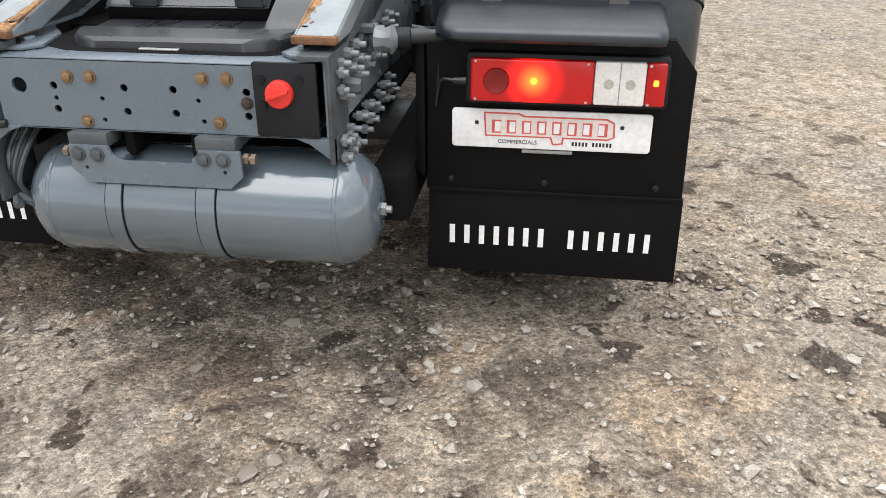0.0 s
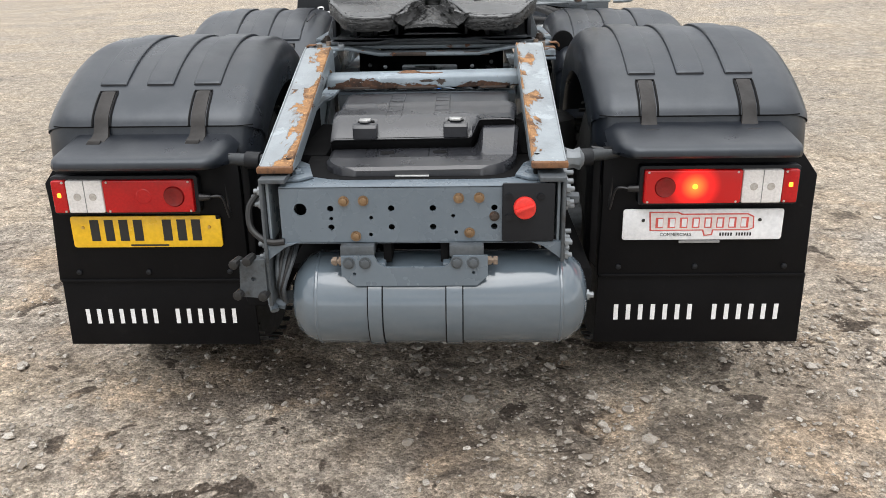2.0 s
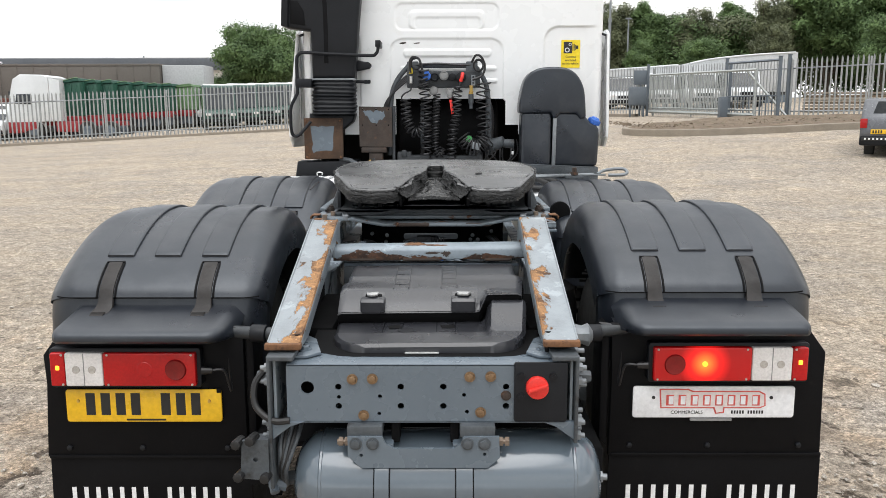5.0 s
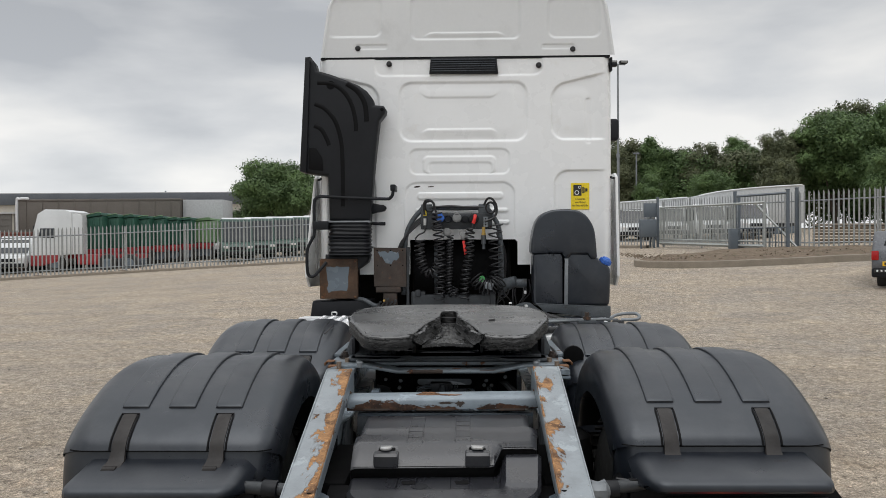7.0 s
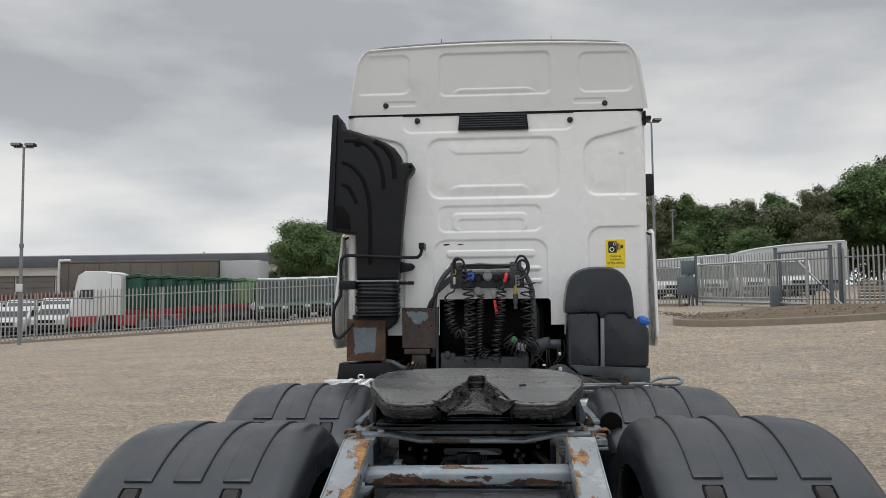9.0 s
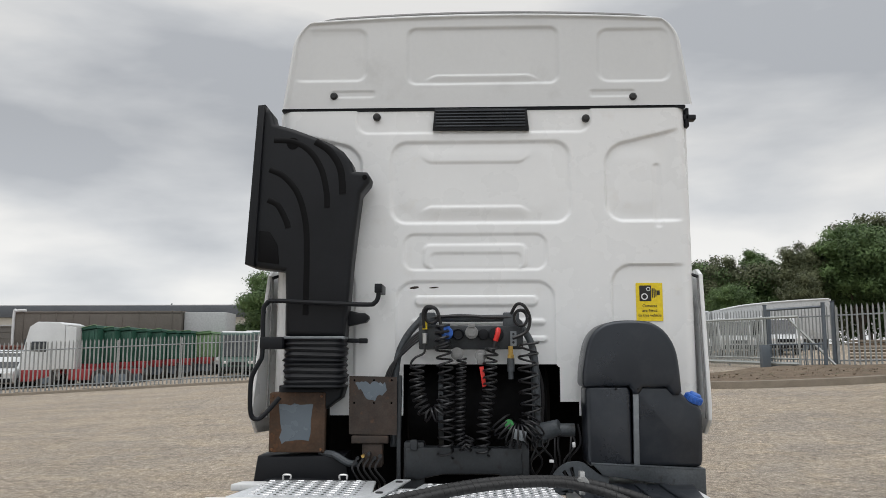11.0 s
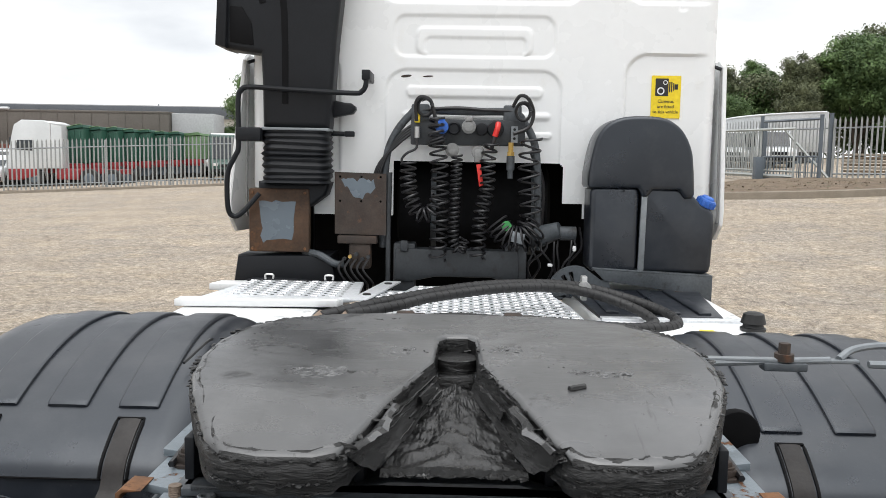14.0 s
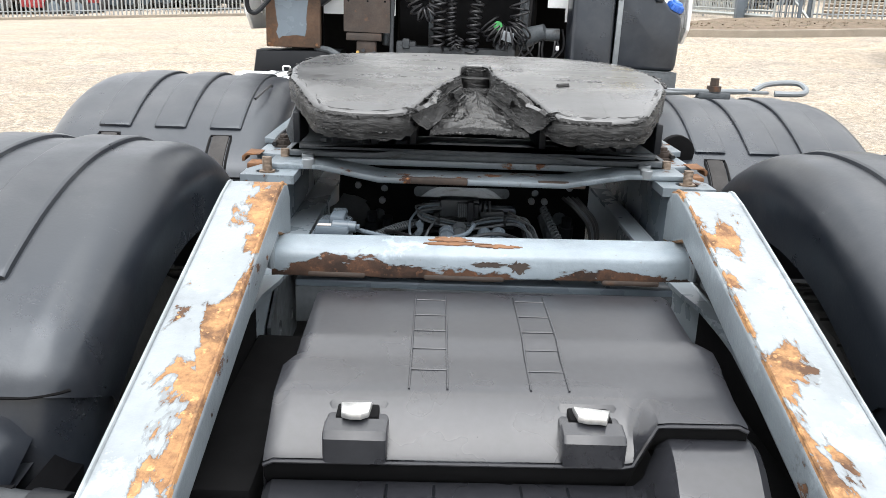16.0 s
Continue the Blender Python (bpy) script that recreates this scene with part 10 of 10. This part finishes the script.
def white_shelter():
    z = ground_z(15, 49)
    for name, label, x0, x1, top, wheels in (
        ("long_white_trailer", "long white trailer with a curved roof behind the gate", 14.9, 22.16, [(14.9, 4.60), (15.4, 4.70), (16.6, 4.94), (18.3, 5.13), (20.2, 5.27), (22.0, 5.36), (22.16, 5.32)], (19.2, 20.4, 21.4)),
        ("low_white_trailer", "low white trailer that stands behind the gate", 9.6, 14.8, [(9.6, 4.20), (9.75, 4.26), (12.7, 4.46), (14.65, 4.60), (14.8, 4.55)], (10.6, 11.7)),
    ):
        t = thing(name, label, "trailer", "", (x0, 50.0, z))
        part("body", prism([(x - x0, h - z) for x, h in top] + [(x1 - x0, 0.95), (0.0, 0.95)], "y", 0.0, 2.4, 0.05, 2), TRAILER_GREY, t)
        part("roof_edge", tube([(x - x0, -0.01, h - z - 0.03) for x, h in top[1:-1]], 0.05, 8, 4), LORRY_WHITE, t)
        part("chassis", box(0.2, x1 - x0 - 0.2, 0.3, 2.0, 0.6, 0.95, 0.03), CHASSIS_DARK, t)
        for wx in wheels:
            road_wheel(t, wx - x0, 0.2, 0.5, 0.5, 0.3)
    p = thing("timber_stack", "stack of weathered pallets behind the fence", "pallets", "", (16.5, 34.5, ground_z(16.5, 34.5)))
    for k in range(7):
        part("pallet", box(0.0, 7.0, 0.0, 1.2, 0.14 * k, 0.14 * k + 0.09, 0.01), SOIL if k % 2 else CONCRETE, p)


white_shelter()


def parked_car():
    x, y = 10.2, 17.55
    c = thing("parked_car", "dark grey estate car seen from behind", "car", "", (x, y, ground_z(x, y)))
    c.rotation_euler = (0, 0, radians(-33))
    prof = [(0.0, 0.34), (-0.05, 0.52), (-0.03, 0.86), (0.05, 0.98), (0.32, 1.36), (0.45, 1.42), (2.3, 1.44), (3.0, 1.02), (4.0, 0.92), (4.2, 0.7), (4.2, 0.35), (3.0, 0.26), (0.6, 0.26)]
    b = prism(prof, "x", -0.05, 1.68, 0.10, 3)
    part("body", b, CAR_GREY, c)
    part("rear_window", prism([(0.20, 1.02), (1.43, 1.02), (1.33, 1.34), (0.30, 1.34)], "y", 0.10, 0.35, 0.0), GLASS_DARK, c)
    part("bumper", box(-0.04, 1.67, -0.10, 0.2, 0.28, 0.52, 0.05), PLASTIC_DARK, c)
    for x0 in (-0.045, 1.52):
        part("tail_light", box(x0, x0 + 0.16, -0.06, 0.10, 0.70, 0.93, 0.02), LENS_RED, c)
    n = part("number_plate", box(0.20, 0.72, -0.075, -0.045, 0.56, 0.67, 0.004), YELLOW, c)
    bars(0.23, 0.69, 0.578, 0.652, -0.0755, 8, 0.6, INK, n, (4,), "character_bar")
    d = part("dealer_strip", box(0.02, 0.9, -0.115, -0.095, 0.40, 0.49, 0.004), INK, c)
    bars(0.05, 0.85, 0.425, 0.468, -0.116, 9, 0.45, PRINT_WHITE, d, (), "lettering_bar")
    for s in (0.12, 1.5):
        for wy in (0.75, 3.4):
            part("wheel", lathe([(-0.1, 0.2), (-0.1, 0.29), (0, 0.32), (0.1, 0.29), (0.1, 0.2)], (s, wy, 0.31), "x", 20), TYRE, c)


parked_car()

# ---- trees ----


def leaf_mesh(name, p, facing, size, mats, rng, index=None):
    """One small pointed leaf spray at every given point, turned outwards and up."""
    n = len(p)
    nn = facing + rng.normal(size=(n, 3)) * 0.42 + np.array([0, 0, 0.35])
    nn /= np.linalg.norm(nn, axis=1)[:, None]
    a = np.cross(nn, rng.normal(size=(n, 3)))
    a /= np.linalg.norm(a, axis=1)[:, None]
    b = np.cross(nn, a)
    sz = size * rng.uniform(0.5, 1.4, n)[:, None]
    q = np.stack([p - a * sz + b * sz * 0.45, p + a * sz, p - a * sz * 0.6 - b * sz * 0.55], axis=1).reshape(-1, 3)
    me = bpy.data.meshes.new(name)
    me.from_pydata(q.tolist(), [], np.arange(n * 3).reshape(-1, 3).tolist())
    for m in mats:
        me.materials.append(m)
    if index is not None:
        me.polygons.foreach_set("material_index", index.astype(np.int32))
    return me


def crown_mesh(name, seed, rx, rz, base, leaves_n, size, mat, lumps=120):
    """Leaves gathered in many small clumps, with gaps between and loose sprays at the edge."""
    rng = np.random.default_rng(seed)
    d = rng.normal(size=(lumps, 3))
    d /= np.linalg.norm(d, axis=1)[:, None]
    far = rng.uniform(0.15, 0.95, lumps) ** 0.45
    bulge = np.array([0.80 + 0.50 * noise.noise(Vector(q.tolist()) * 1.7 + Vector((seed, 0, 0))) for q in d])
    cs = d * (far * bulge)[:, None] * np.array([rx * 0.86, rx * 0.86, rz * 0.92]) + np.array([0, 0, base + rz])
    cs[:, 2] = np.maximum(cs[:, 2], base * 0.8)
    rad = rng.uniform(0.11, 0.26, lumps) * rx * (1.15 - 0.30 * far)
    k = rng.choice(lumps, leaves_n, p=rad ** 2 / np.sum(rad ** 2))
    v = rng.normal(size=(leaves_n, 3))
    v /= np.linalg.norm(v, axis=1)[:, None]
    r = rad[k] * rng.uniform(0.3, 1.1, leaves_n) ** 0.4
    r[rng.uniform(size=leaves_n) < 0.07] *= 1.5
    p = cs[k] + v * r[:, None] * np.array([1.15, 1.15, 0.72]) + rng.normal(size=(leaves_n, 3)) * 0.17
    return leaf_mesh(name, p, v, size, [mat], rng), cs


def tree(label, seed, rx, rz, base, leaves_n, size, mat, group):
    t = thing("tree", label, "tree", group)
    me, cs = crown_mesh("crown", seed, rx, rz, base, leaves_n, size, mat)
    trunk = [tube([(0, 0, -0.4), (0.1, 0.05, base * 0.5), (-0.05, 0.1, base + rz * 0.6)], 0.25, 8, 5, lambda f: 0.30 * (1 - 0.75 * f) * rx / 4)]
    for c in cs[:7]:
        trunk.append(tube([(0, 0.05, base * 0.75), (c[0] * 0.5, c[1] * 0.5, base + rz * 0.35), (c[0], c[1], c[2])], 0.1, 6, 4, lambda f: 0.12 * (1 - 0.8 * f) * rx / 4))
    part("trunk", merge(*trunk), BARK, t)
    o = new("crown", me)
    o.parent = t
    return t


def place(t, x, y, s, turn, first):
    m = Matrix.Translation((x, y, ground_z(x, y))) @ Matrix.Rotation(turn, 4, "Z")
    if first:
        t.matrix_basis = m @ Matrix.Scale(s, 4)
        return t
    o = copy_thing(t, m)
    o.scale = (s, s, s)
    return o


def trees():
    oak = tree("broad oak with dense dark green crown beyond the trailers", 5, 5.0, 3.3, 2.2, 105000, 0.115, LEAF, "")
    place(oak, -15.3, 66.5, 0.95, 0.3, True)
    kinds = [tree("woodland tree with dense green crown", 11, 4.2, 4.6, 1.2, 80000, 0.125, LEAF, "woodland trees"),
             tree("woodland tree with uneven dark crown", 12, 3.6, 5.2, 1.0, 80000, 0.125, LEAF, "woodland trees"),
             tree("thin olive-green woodland tree", 13, 3.0, 4.6, 1.6, 46000, 0.115, LEAF_DRY, "woodland trees")]
    rng = random.Random(8)
    spots = [(14.5, 72.5, 0.92), (18.0, 73.5, 0.86), (22.0, 72.5, 0.84), (25.2, 71.0, 0.74), (28.2, 68.5, 0.76), (25.4, 62.0, 0.80), (29.0, 61.0, 1.0), (32.5, 60.0, 0.90), (36.0, 58.0, 0.92), (40.0, 55.0, 0.95), (44.5, 52.0, 1.0), (12.0, 75.0, 0.9), (20.0, 78.0, 0.88), (27.0, 76.0, 0.86), (34.0, 70.0, 1.12), (41.0, 63.0, 1.12), (9.0, 77.0, 0.85), (49.0, 47.0, 1.0), (30.5, 55.5, 0.62), (36.5, 51.5, 0.60), (24.0, 58.5, 0.55), (20.0, 63.0, 0.55), (16.0, 66.0, 0.5), (41.5, 47.0, 0.6), (-18.9, 66.8, 0.42), (-17.6, 68.5, 0.55)]
    used = set()
    for i, (x, y, s) in enumerate(spots):
        k = i % 3 if i % 5 else 2
        place(kinds[k], x, y, s, rng.uniform(0, 6.2), k not in used)
        used.add(k)



def thicket():
    """The continuous edge of the wood: bushes and low branches that fill the gaps between the trees."""
    line = spline([(4.0, 82.0, 6.5), (12.0, 77.0, 8.0), (19.0, 74.5, 7.4), (25.0, 70.0, 6.2), (30.0, 65.0, 6.8), (35.0, 60.0, 7.6), (42.0, 54.0, 8.4), (52.0, 45.0, 8.5)], 10)
    rng = np.random.default_rng(31)
    n_c, per = 600, 420
    f = rng.uniform(0, len(line) - 1.001, n_c)
    a = np.array([tuple(line[int(v)].lerp(line[int(v) + 1], v % 1)) for v in f])
    h = a[:, 2] * rng.uniform(0.12, 1.0, n_c)
    c = np.stack([a[:, 0] + rng.normal(0, 1.0, n_c), a[:, 1] + rng.normal(0, 1.0, n_c) - 1.2 * (1 - h / a[:, 2]), h], axis=1)
    c[:, 2] += np.array([ground_z(x, y) for x, y in c[:, :2]])
    k = np.repeat(np.arange(n_c), per)
    n = len(k)
    v = rng.normal(size=(n, 3))
    v /= np.linalg.norm(v, axis=1)[:, None]
    p = c[k] + v * (rng.uniform(0.6, 1.5, n_c)[k] * rng.uniform(0.3, 1.1, n) ** 0.5)[:, None]
    dry = rng.uniform(size=n_c) < 0.35
    me = leaf_mesh("woodland_edge", p, v, 0.13, [LEAF, LEAF_DRY], rng, dry[k])
    tagged(new("woodland_edge", me), "dense green bushes and low branches at the edge of a wood", "woodland", kind="stuff")


trees()
thicket()
